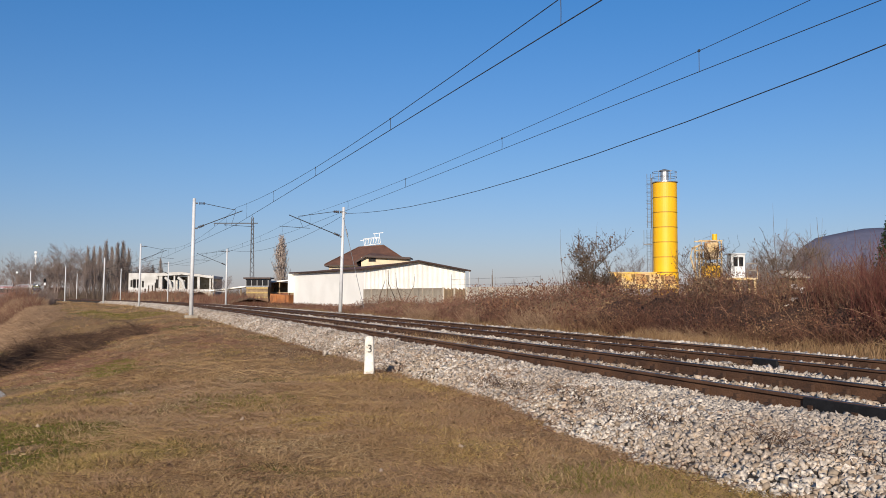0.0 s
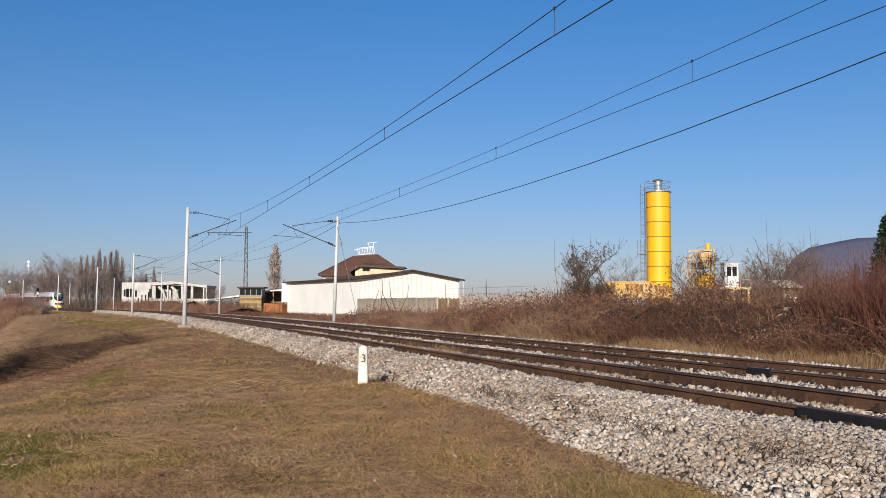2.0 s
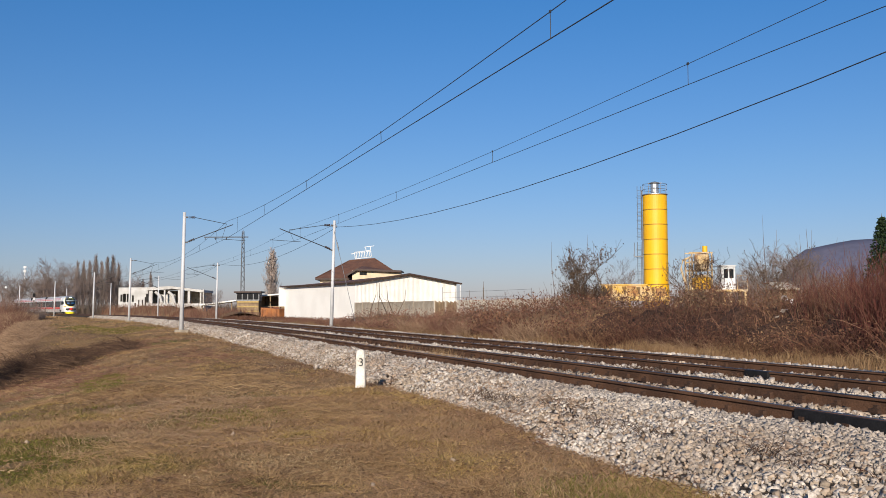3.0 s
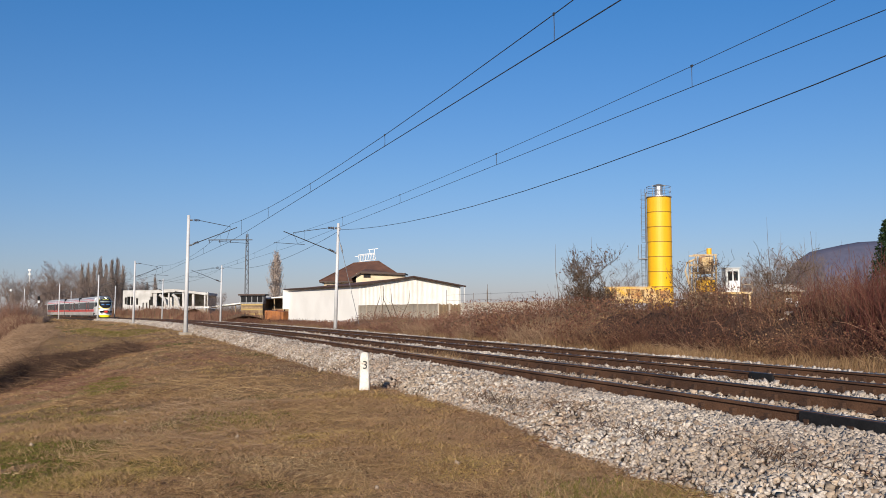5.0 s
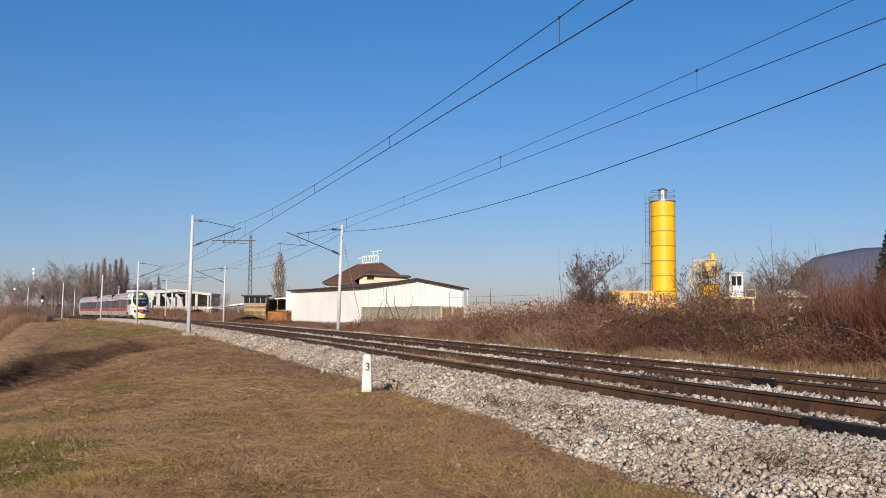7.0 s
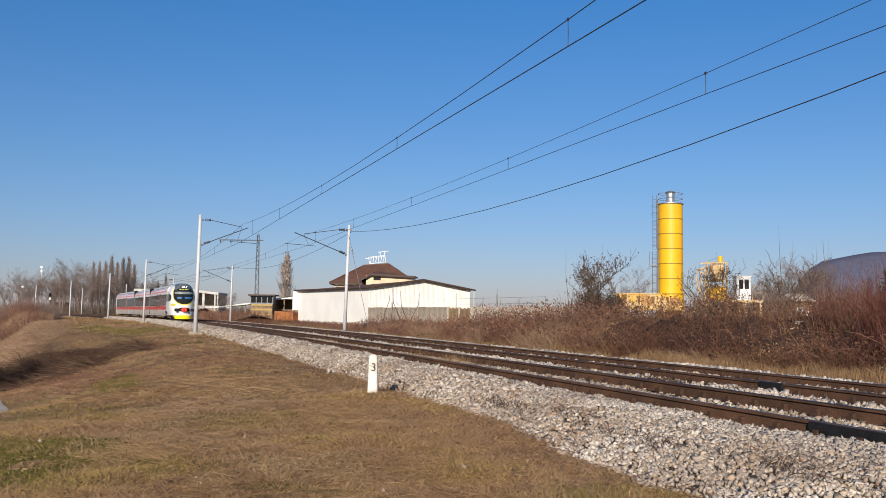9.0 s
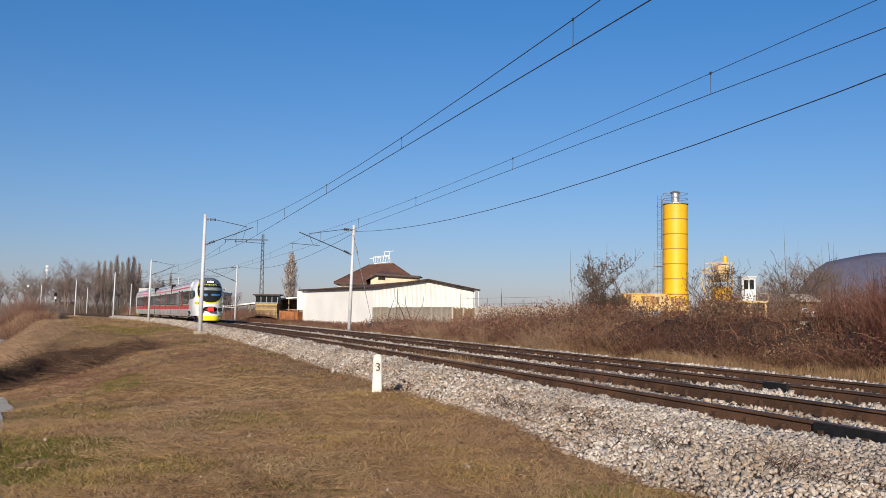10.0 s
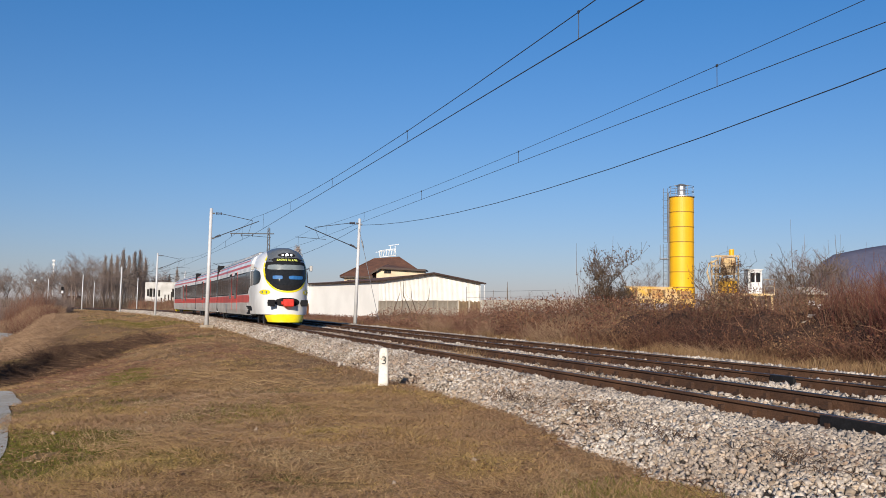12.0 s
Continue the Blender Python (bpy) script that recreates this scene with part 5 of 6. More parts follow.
def build_tower():
    t = thing("lattice_mast", "slim grey steel lattice mast with a cross arm", "mast", at=(20.45, 172.3, -0.5), rz=-18.6)
    H_ = 15.7
    for sx in (-1, 1):
        for sy in (-1, 1):
            part("leg", rod([(sx * 0.38, sy * 0.38, 0), (sx * 0.16, sy * 0.16, H_)], 0.05, 6), M_greysteel, t)
    n = 18
    for i in range(n):
        z0, z1 = H_ * i / n, H_ * (i + 1) / n
        w = lambda z: 0.38 - 0.22 * z / H_
        s = 1 if i % 2 else -1
        for sy in (-1, 1):
            part("brace", rod([(-s * w(z0), sy * w(z0), z0), (s * w(z1), sy * w(z1), z1)], 0.028, 4), M_greysteel, t)
    part("cross_arm", boxes((-7.1, 0.95, -0.09, 0.09, 14.55, 14.72)), M_wire, t)
    part("spike", rod([(0, 0, H_), (0, 0, H_ + 0.3)], 0.05, 6), M_greysteel, t)
    for x in (-6.9, -5.0, -3.0):
        part("insulator", rod([(x, 0, 14.56), (x, 0, 14.1)], 0.06, 8), M_insul, t)
    m = thing("radio_mast", "white radio mast with antennas above far trees", "mast", at=(-40.1, 435.0, -0.5))
    part("pole", rod([(0, 0, 0), (0, 0, 20.0)], 0.25, 8), M_tw, m)
    for z in (17.6, 19.3):
        part("antenna", boxes((-0.6, 0.6, -0.4, 0.4, z, z + 0.9), bevel=0.1), M_tw, m)
    g = thing("lamp_post", "thin lamp post with a white globe on the bank", "lamp post", at=(-17.4, 160.0, gz(-17.4, 160.0)))
    part("post", rod([(0, 0, 0), (0, 0, 5.1)], 0.032, 6), M_barkfar, g)
    bm = bmesh.new()
    bmesh.ops.create_icosphere(bm, subdivisions=2, radius=0.2, matrix=Matrix.Translation((0, 0, 5.25)))
    part("globe", bm, M_tw, g, smooth=True)
    s = thing("railway_signal", "small signal post with a white and black head", "signal", at=(-21.5, 258.0, -0.7))
    part("post", rod([(0, 0, 0), (0, 0, 4.2)], 0.09, 8), M_rust, s)
    part("head", boxes((-0.24, 0.24, -0.12, 0.12, 4.2, 4.8), bevel=0.05), M_tw, s)
    part("hood", boxes((-0.3, 0.3, -0.15, 0.1, 5.0, 5.9), bevel=0.05), M_black, s)
    h = thing("brick_hut", "small red brick hut with a pale door", "hut", at=(-29.5, 362.0, -0.5), rz=-15)
    part("wall", boxes((0, 5, 0, 4, 0, 3.0)), mat("brick_wall", (0.27, 0.12, 0.075), 0.9, second=(0.2, 0.09, 0.06), scale=2), h)
    bm = bmesh.new()
    slab(bm, (-0.3, -0.3, 3.0), (5.3, -0.3, 3.0), (5.3, 2, 4.2), (-0.3, 2, 4.2), 0.15)
    slab(bm, (-0.3, 2, 4.2), (5.3, 2, 4.2), (5.3, 4.3, 3.0), (-0.3, 4.3, 3.0), 0.15)
    part("roof", bm, M_tile, h)
    part("door", boxes((0.5, 1.5, -0.05, 0, 0, 2.1)), M_tw, h)


def build_right_yard():
    s = thing("far_shed", "small weathered shed with a grey sheet roof in the scrub", "shed", at=(59.5, 75.5, -0.5), rz=-18.6)
    bm = bmesh.new()
    slab(bm, (0.6, -0.5, 3.3), (2.7, -0.5, 3.3), (2.7, 3, 4.0), (0.6, 3, 4.0), 0.12)
    part("roof", bm, M_conc, s)
    part("wall", boxes((0.85, 2.5, 0, 2.8, 0, 3.2)), M_timber, s)
    part("white_panel", boxes((1.0, 1.6, -0.06, 0, 2.1, 2.6), (1.8, 2.3, -0.06, 0, 1.7, 2.3)), M_tw, s)
    rng = random.Random(8)
    for i in range(9):
        d = thing("concrete_slab", "pale broken concrete slab lying in the scrub", "rubble", "rubble in the scrub", at=(18.1 + i * 0.32 + rng.uniform(-0.2, 0.2), 23.7 + rng.uniform(-0.2, 0.3) + 0.15 * i, 0.2 + 0.075 * i + rng.uniform(-0.12, 0.12)), rz=rng.uniform(-60, 20))
        o = part("slab", boxes((-0.34, 0.34, -0.18, 0.18, -0.05, 0.05), bevel=0.02), M_paleconc if i % 3 else M_sheet, d)
        o.matrix_basis = pose(0, 0, 0, rng.uniform(-25, 25), rng.uniform(-20, 20), 0)
    r = thing("collapsed_shed", "collapsed dark timber lean-to with a red panel", "shed", at=(40.5, 41.5, -0.5), rz=-40)
    for i in range(6):
        bm = bmesh.new()
        z = 1.9 + 0.25 * i
        slab(bm, (0.2 * i, 0.1 * i, z - 0.5), (5.5, 0.1 * i, z + 0.6), (5.5, 0.5 + 0.1 * i, z + 0.65), (0.2 * i, 0.5 + 0.1 * i, z - 0.45), 0.08)
        part("roof_board", bm, M_sleeper, r)
    part("red_panel", boxes((1.6, 4.5, -0.2, -0.1, 1.25, 1.75)), M_tr, r, "red painted panel")
    for x in (0.4, 2.9, 5.2):
        part("post", boxes((x - 0.1, x + 0.1, -0.1, 0.1, 0, 2.2 + 0.1 * x)), M_tw if x > 2 and x < 4 else M_timber, r)
    for i in range(10):
        part("block", boxes((0.2 + 0.5 * i, 0.66 + 0.5 * i, -0.35, -0.12, 0.0, 1.0 - 0.1 * (i % 3)), bevel=0.02), M_conc, r)


# ---- plants ----
def tree_paths(rng, height, spread, up, levels, counts, droop=0.0, trunk_to=0.75):
    """Bare branches: lists of bent lines with their thickness."""
    out = []

    def grow(p, d, length, r, level):
        pts = [p]
        q, dd = p.copy(), d.copy()
        for k in range(3):
            dd = dd + rng.normal(0, 0.13, 3) + np.array([0, 0, up * 0.10 - droop * 0.1 * k])
            dd /= np.linalg.norm(dd)
            q = q + dd * length / 3
            pts.append(q.copy())
        rad = np.linspace(r, r * 0.45, 4)
        out.append((np.array(pts), rad, level))
        if level < levels:
            for _ in range(counts[level]):
                t = rng.uniform(0.25, 1.0)
                i = min(int(t * 3), 2)
                s = pts[i] + (pts[i + 1] - pts[i]) * (t * 3 - i)
                a = rng.uniform(0, math.tau)
                side = np.array([math.cos(a), math.sin(a), 0.0])
                nd = dd * (0.55 + 0.3 * up) + side * spread + np.array([0, 0, 0.15 + 0.4 * up])
                nd /= np.linalg.norm(nd)
                grow(s, nd, length * rng.uniform(0.42, 0.68), r * (1 - 0.55 * t) * 0.55, level + 1)

    grow(np.zeros(3), np.array([0.0, 0, 1]), height * trunk_to, height * 0.017, 0)
    return out


def poplar_paths(rng, height):
    """A spindle-shaped tree: many steep fine branches close to the stem."""
    out = [(np.array([(0, 0, height * q) + np.append(rng.normal(0, 0.1, 2), 0) * (q > 0) for q in (0, 0.33, 0.66, 1.0)]), np.array([0.24, 0.17, 0.09, 0.02]), 0)]
    for k in range(210):
        q = rng.uniform(0.06, 0.90) ** 0.9
        a = rng.uniform(0, math.tau)
        L = height * (0.34 - 0.24 * q) * rng.uniform(0.6, 1.1)
        wide = 0.062 * height * math.sin(math.pi * min(1.0, q * 0.8 + 0.22)) ** 0.8
        out_by = wide * rng.uniform(0.25, 1.05)
        s = np.array([0, 0, height * q])
        side = np.array([math.cos(a), math.sin(a), 0])
        pts = np.array([s, s + side * out_by * 0.6 + (0, 0, L * 0.26), s + side * out_by * 0.92 + (0, 0, L * 0.6), s + side * out_by + (0, 0, L)])
        out.append((pts, np.linspace(0.045, 0.014, 4), 1))
        for j in range(8):
            b = rng.uniform(0, math.tau)
            p = pts[rng.integers(0, 3)] + (pts[1] - pts[0]) * rng.uniform(0, 1)
            d = np.array([math.cos(b) * 0.2, math.sin(b) * 0.2, 1.0]) * L * rng.uniform(0.2, 0.5)
            out.append((np.array([p, p + d * (0.33, 0.33, 0.28), p + d * (0.7, 0.7, 0.63), p + d]), np.linspace(0.022, 0.009, 4), 2))
    return out


def plant_tree(name, label, at, rng, height, spread, up, counts, bark, thin=0.012, leaves=None, n_leaf=0, leaf=0.05, group="", trunk_to=0.75):
    t = thing(name, label, "tree", group, at=at)
    ps = tree_paths(rng, height, spread, up, len(counts), counts, trunk_to=trunk_to) if counts else poplar_paths(rng, height)
    for nm, sel, sides in (("trunk", [p for p in ps if p[2] == 0], 7), ("crown", [p for p in ps if p[2] > 0], 3)):
        P = np.array([p[0] for p in sel])
        R = np.maximum(np.array([p[1] for p in sel]), thin)
        v, f = strokes(P, R, sides)
        raw(nm, v, f, bark, parent=t)
    if leaves:
        tips = np.array([p[0][rng.integers(1, 4)] for p in ps if p[2] >= len(counts) - 1])
        c = tips[rng.integers(0, len(tips), n_leaf)] + rng.normal(0, 0.09, (n_leaf, 3))
        v, f = leaf_cloud(rng, c, leaf)
        raw("leaves", v, f, leaves, parent=t)
    return t


def leaf_cloud(rng, c, size):
    n = len(c)
    a = rng.normal(size=(n, 3))
    a /= np.linalg.norm(a, axis=1, keepdims=True)
    b = np.cross(a, rng.normal(size=(n, 3)))
    b /= np.linalg.norm(b, axis=1, keepdims=True)
    s = size * rng.uniform(0.6, 1.4, (n, 1))
    v = np.stack([c - a * s, c + b * s * 0.55, c + a * s, c - b * s * 0.55], 1)
    return v.reshape(-1, 3), np.arange(n * 4).reshape(n, 4)


def clear_of_line(d, a):
    """Moves a place outwards until it lies beyond the line."""
    while d * math.sin(a) < NEAR + bend(d * math.cos(a)) + 10.0:
        d += 4.0
    return d


def build_trees():
    rng = np.random.default_rng(11)
    forms = []
    for i in range(5):
        forms.append(plant_tree("bare_tree", "bare grey deciduous tree in a far row", (-30 + 9 * i, 385 + 5 * i, -0.6), rng, 12.0, 0.80, 0.45, (7, 5, 5, 3), M_barkfar, 0.017, group="bare trees behind the line"))
    pops = []
    for i in range(3):
        pops.append(plant_tree("poplar_tree", "tall bare narrow poplar", (-14.0 + 3.6 * i, 320 - 1.0 * i, -0.6), rng, 17.0, 0.16, 1.0, (), M_barkpop, 0.012, group="poplars"))
    r = random.Random(3)
    for x, y, s in ((-12.4, 322, 1.02), (-8.6, 318.2, 1.12), (-5.0, 317.4, 1.08), (-3.4, 319.0, 1.12), (-1.6, 318, 0.98), (9.0, 345, 0.86), (6.5, 347, 0.72)):
        copy_thing(pops[r.randrange(3)], pose(x, y, -0.6, 0, 0, r.uniform(0, 360)) @ Matrix.Scale(s, 4))
    lone = plant_tree("poplar_tree", "single pale bare poplar behind the yard", (28.6, 191.0, -0.6), rng, 13.6, 0.16, 1.0, (), M_barklone, 0.011, group="poplars")
    lone.matrix_basis = pose(28.6, 191.0, -0.6, 0, 0, 40) @ Matrix.Diagonal((1.65, 1.65, 1.0, 1))
    for k in range(62):
        d = r.uniform(285, 420)
        a = radians(r.uniform(-8.5, 1.5))
        d = clear_of_line(d, a)
        s = r.uniform(0.65, 1.15) * (0.85 if a > radians(-1) else 1.0)
        copy_thing(forms[r.randrange(5)], pose(d * math.sin(a), d * math.cos(a), -0.8, 0, 0, r.uniform(0, 360)) @ Matrix.Scale(s, 4))
    for x, y, s in ((-25.5, 362, 1.45), (-2.4, 317, 1.1), (-13.5, 335, 1.2), (18.5, 200, 0.42), (16, 203, 0.36), (80, 99, 0.60), (76, 101, 0.50), (83.5, 98, 0.58), (78, 103, 0.52), (88, 97, 0.5), (72, 104, 0.36), (67, 117.5, 0.58), (63.5, 119, 0.36), (46.5, 112, 0.24), (92, 94, 0.52), (97, 92, 0.5), (74, 98, 0.5), (81, 101, 0.66), (79, 96.5, 0.62), (84.5, 101, 0.64), (86.5, 99.5, 0.58), (90, 98.5, 0.56), (76.5, 97, 0.46), (82, 97, 0.55)):
        copy_thing(forms[r.randrange(5)], pose(x, y, -0.6, 0, 0, r.uniform(0, 360)) @ Matrix.Scale(s, 4))
    for k in range(6):
        a0 = -9.0 + 2.6 * k

        def place(n):
            a = np.radians(rng.uniform(a0, a0 + 2.7, n))
            d = np.array([clear_of_line(290.0, q) for q in a]) + rng.uniform(0, 50, n)
            x, y = d * np.sin(a), d * np.cos(a)
            return np.stack([x, y, ground_z(x, y)], -1)
        v, f = stems(rng, 1500, place, lambda P, g: g.uniform(1.0, 4.5, len(P)), 1.5, 0.045, 4, 0.3)
        tagged(raw("far_undergrowth", v, f, M_bark), "brown leafless undergrowth below far trees", "shrubs", kind="stuff")
    # wild shrubs with withered leaves
    plant_tree("wild_shrub", "tangled leafless shrub with withered dark leaves", (25.4, 49.6, -0.6), rng, 5.0, 0.68, 0.4, (13, 8, 6), M_bark, 0.008, M_leaf, 2000, 0.06, trunk_to=0.62)
    plant_tree("wild_shrub", "tangled leafless shrub with withered dark leaves", (26.2, 49.1, -0.6), rng, 3.4, 0.9, 0.3, (14, 8, 6), M_bark, 0.008, M_leaf, 400, 0.05, trunk_to=0.62)
    plant_tree("wild_shrub", "climber-covered shrub with dry brown leaves", (27.0, 40.2, -0.6), rng, 3.7, 0.7, 0.4, (6, 4, 3), M_bark, 0.009, M_leaf, 140, 0.045, trunk_to=0.72)
    plant_tree("wild_shrub", "climber-covered shrub with dry brown leaves", (29.6, 39.2, -0.6), rng, 4.1, 0.75, 0.4, (7, 5, 4), M_bark, 0.009, M_leaf, 450, 0.045, trunk_to=0.75)
    plant_tree("lane_tree", "dense tree beside the lane", (-12.4, 36.5, -2.2), rng, 6.4, 1.1, 0.3, (16, 8, 6), M_bark, 0.012, M_leaf, 2600, 0.12, trunk_to=0.7)
    plant_tree("lane_tree", "dense tree beside the lane", (-11.6, 32.0, -2.1), rng, 6.0, 1.1, 0.3, (14, 8, 6), M_bark, 0.012, M_leaf, 1700, 0.12, trunk_to=0.7)
    # dark fir
    t = thing("fir_tree", "dark green fir behind the scrub", "tree", at=(84.8, 87.2, -0.6))
    v, f = strokes(np.array([[(0, 0, 0), (0, 0, 4), (0, 0, 8), (0, 0, 12.6)]], float), np.array([[0.22, 0.16, 0.1, 0.02]]), 7)
    raw("trunk", v, f, M_bark, parent=t)
    c = []
    for k in range(46):
        z = 1.5 + 10.8 * k / 46
        L = (12.9 - z) * 0.30 + 0.15
        for j in range(9):
            a = rng.uniform(0, math.tau)
            q = rng.uniform(0.05, 1, 26)
            c.append(np.stack([np.cos(a) * L * q, np.sin(a) * L * q, z - 0.35 * L * q + 0.1 * L * q * q], -1) + rng.normal(0, 0.07, (26, 3)))
    v, f = leaf_cloud(rng, np.concatenate(c), 0.13)
    raw("crown", v, f, M_fir, parent=t)


def stems(rng, n, place, height, lean, radius, seg=4, droop=0.5):
    """Arching stems. place(n) gives the feet."""
    P = place(n)
    h = height(P, rng)
    a = rng.uniform(0, math.tau, n)
    L = rng.uniform(0.2, 1.0, n) * lean
    t = np.linspace(0, 1, seg)
    x = P[:, 0, None] + (np.cos(a) * L)[:, None] * t ** 1.5
    y = P[:, 1, None] + (np.sin(a) * L)[:, None] * t ** 1.5
    z = P[:, 2, None] - 0.05 + h[:, None] * (t - droop * rng.uniform(0, 1, (n, 1)) * t ** 3 * 0.7)
    path = np.stack([x, y, z], -1)
    path[:, 1:] += rng.normal(0, 0.04, (n, seg - 1, 3)) * h[:, None, None]
    r = rng.uniform(0.6, 1.3, (n, 1)) * radius * (1 - 0.7 * t)
    return strokes(path, r)


def thicket_edge(y):
    return 15.0 + bend_np(y) * 0.6 + 0.7 * wave(y, y * 0.3, 6.0, 2.0) + 1.3 * sstep(38, 22, y)


def thicket_h(x, y):
    d = x - thicket_edge(y)
    base = (1.4 + 0.45 * wave(x, y, 2.6, 1.0)) * (1 - 0.58 * sstep(58, 82, y)) + 0.85 * sstep(58, 34, y)
    gap = 0.45 * np.exp(-(((x - 17.5) / 1.5) ** 2 + ((y - 21.6) / 1.8) ** 2))
    return base * (0.45 + 0.55 * sstep(0, 2.5, d)) * (1 - gap)


def build_thicket():
    rng = np.random.default_rng(21)
    cuts = [12, 18, 24, 31, 40, 52, 68, 92]
    for a, b in zip(cuts, cuts[1:]):
        depth = 9.0 if b < 60 else 6.0
        ys = np.linspace(a, b, 24)
        ws = np.linspace(-0.2, depth, 22)
        W_, Y = np.meshgrid(ws, ys)
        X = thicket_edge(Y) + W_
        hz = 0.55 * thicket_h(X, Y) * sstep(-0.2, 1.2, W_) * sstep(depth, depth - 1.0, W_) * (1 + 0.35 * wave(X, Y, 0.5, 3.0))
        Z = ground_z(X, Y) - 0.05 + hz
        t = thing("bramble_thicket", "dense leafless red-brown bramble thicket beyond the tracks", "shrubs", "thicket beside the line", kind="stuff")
        # in the near thicket this sheet's dark colour stands for shade among stems
        o = grid_mesh("undergrowth_sheet", X, Y, Z, M_undershade if b < 35 else M_weedbank, True)
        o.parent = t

        def place(n):
            y = rng.uniform(a, b, n)
            x = thicket_edge(y) + depth * rng.uniform(0, 1, n) ** 1.5
            return np.stack([x, y, ground_z(x, y)], -1)

        n = int((b - a) * depth * (62 if b < 35 else 38 if b < 60 else 22))
        k = 0.0085 if b < 35 else 0.012 if b < 60 else 0.018
        v, f = stems(rng, n, place, lambda P, g: thicket_h(P[:, 0], P[:, 1]) * g.uniform(0.45, 1.15, len(P)), 0.85, k, 5, 0.75)
        o = raw("stems", v, f, M_twig if b < 35 else M_scrub, parent=t)
        def front(n):
            y = rng.uniform(a, b, n)
            y = y[wave(y, y * 0.5, 1.7, 6.0) > -0.1]
            x = thicket_edge(y) + rng.uniform(-0.3, 2.6, len(y))
            return np.stack([x, y, ground_z(x, y)], -1)
        F = front(int((b - a) * (260 if b < 22 else 620 if b < 45 else 420)))
        v, f = stems(rng, len(F), lambda q: F, lambda P, g: g.uniform(0.2, 0.6 if a < 30 else 1.1 if a < 50 else 0.7, len(P)), 0.7, k * 0.8, 4, 0.5)
        raw("dry_stalks", v, f, M_tan if b < 55 else M_scrub, parent=t)
        m = n * 2
        P = place(m)
        P[:, 2] += thicket_h(P[:, 0], P[:, 1]) * rng.uniform(0.2, 1.0, m)
        v, f = leaf_cloud(rng, P, 0.03 if b < 35 else 0.05)
        raw("dry_leaves", v, f, M_twig if b < 45 else M_scrub, parent=t)
        if b < 55:
            P = place(m)
            P[:, 0] += 2.0
            P = P[wave(P[:, 0], P[:, 1], 1.1, 4.0) > 0.0]
            P[:, 2] += thicket_h(P[:, 0], P[:, 1]) * rng.uniform(0.4, 0.85, len(P))
            v, f = leaf_cloud(rng, P, 0.045)
            raw("withered_leaves", v, f, M_leaf, parent=t)
    # long arching canes over the thicket
    for a, b, n in ((16, 26, 420), (26, 38, 520), (38, 60, 420)):
        def place(n):
            y = rng.uniform(a, b, n)
            x = thicket_edge(y) + rng.uniform(0.3, 5.0, n)
            return np.stack([x, y, ground_z(x, y)], -1)
        v, f = stems(rng, n, place, lambda P, g: thicket_h(P[:, 0], P[:, 1]) * g.uniform(0.8, 1.25, len(P)), 1.5, 0.012 if a < 38 else 0.016, 6, 1.0)
        tagged(raw("bramble_canes", v, f, M_scrub), "long pale arching canes over the thicket", "canes", "thicket beside the line", kind="stuff")
    # tangled foot of the shrub beside the bins
    v, f = stems(rng, 1700, lambda n: np.stack([rng.normal(25.7, 0.75, n), rng.normal(49.3, 0.7, n), np.full(n, -0.55)], -1), lambda P, g: 3.4 * g.uniform(0.3, 1.0, len(P)), 1.1, 0.011, 5, 0.5)
    tagged(raw("shrub_tangle", v, f, M_bramble), "dense dark tangle at the foot of a shrub", "shrub", kind="stuff")
    # leafless scrub far behind the yard
    def place(n):
        a = np.radians(rng.uniform(33.5, 44.5, n))
        d = rng.uniform(112, 130, n)
        return np.stack([d * np.sin(a), d * np.cos(a), 0 * a - 0.6], -1)
    v, f = stems(rng, 8500, place, lambda P, g: (5.4 + 1.4 * wave(P[:, 0], P[:, 1], 3.0, 2.0)) * g.uniform(0.4, 1.0, len(P)), 1.8, 0.026, 5, 0.2)
    tagged(raw("far_scrub", v, f, M_barkfar), "brown leafless scrub behind the yard", "shrubs", kind="stuff")
    # tall red stems
    for cx, cy, rx, ry, hh, n in ((20.0, 17.5, 3.0, 3.2, 2.7, 3000), (22.0, 21.5, 3.2, 3.5, 2.4, 3000), (24.5, 26.0, 3.2, 4.0, 2.1, 2400), (28.0, 29.0, 3.0, 3.0, 2.2, 1800)):
        def place(n):
            a, q = rng.uniform(0, math.tau, n), np.sqrt(rng.uniform(0, 1, n))
            x, y = cx + rx * q * np.cos(a), cy + ry * q * np.sin(a)
            return np.stack([x, y, ground_z(x, y)], -1)
        v, f = stems(rng, n, place, lambda P, g: hh * g.uniform(0.45, 1.2, len(P)), 0.9, 0.011, 5, 0.15)
        t = tagged(raw("red_shrub", v, f, M_twigred), "upright bare red-stemmed shrub", "shrub", "shrubs in the scrub", "stuff")
    # long whips above the scrub
    whips = [(24.2, 50.0, 5.0), (24.9, 48.8, 5.3), (26.4, 48.0, 4.6), (33.0, 51.0, 4.8), (33.8, 50.0, 3.9), (36.5, 46.5, 6.6), (37.5, 45.5, 5.7), (38.9, 44.9, 5.4), (40.6, 43.6, 4.7), (41.4, 43.0, 4.6), (20.5, 23.2, 3.4), (21.8, 20.2, 3.8), (30.5, 60.5, 2.9), (27.6, 70.5, 3.2), (26.5, 73.0, 2.6), (29.0, 58.0, 2.8), (22.5, 88.0, 3.6), (21.8, 82.0, 3.4), (21.2, 76.0, 3.2), (22.9, 80.0, 3.0), (20.6, 72.0, 2.9)]
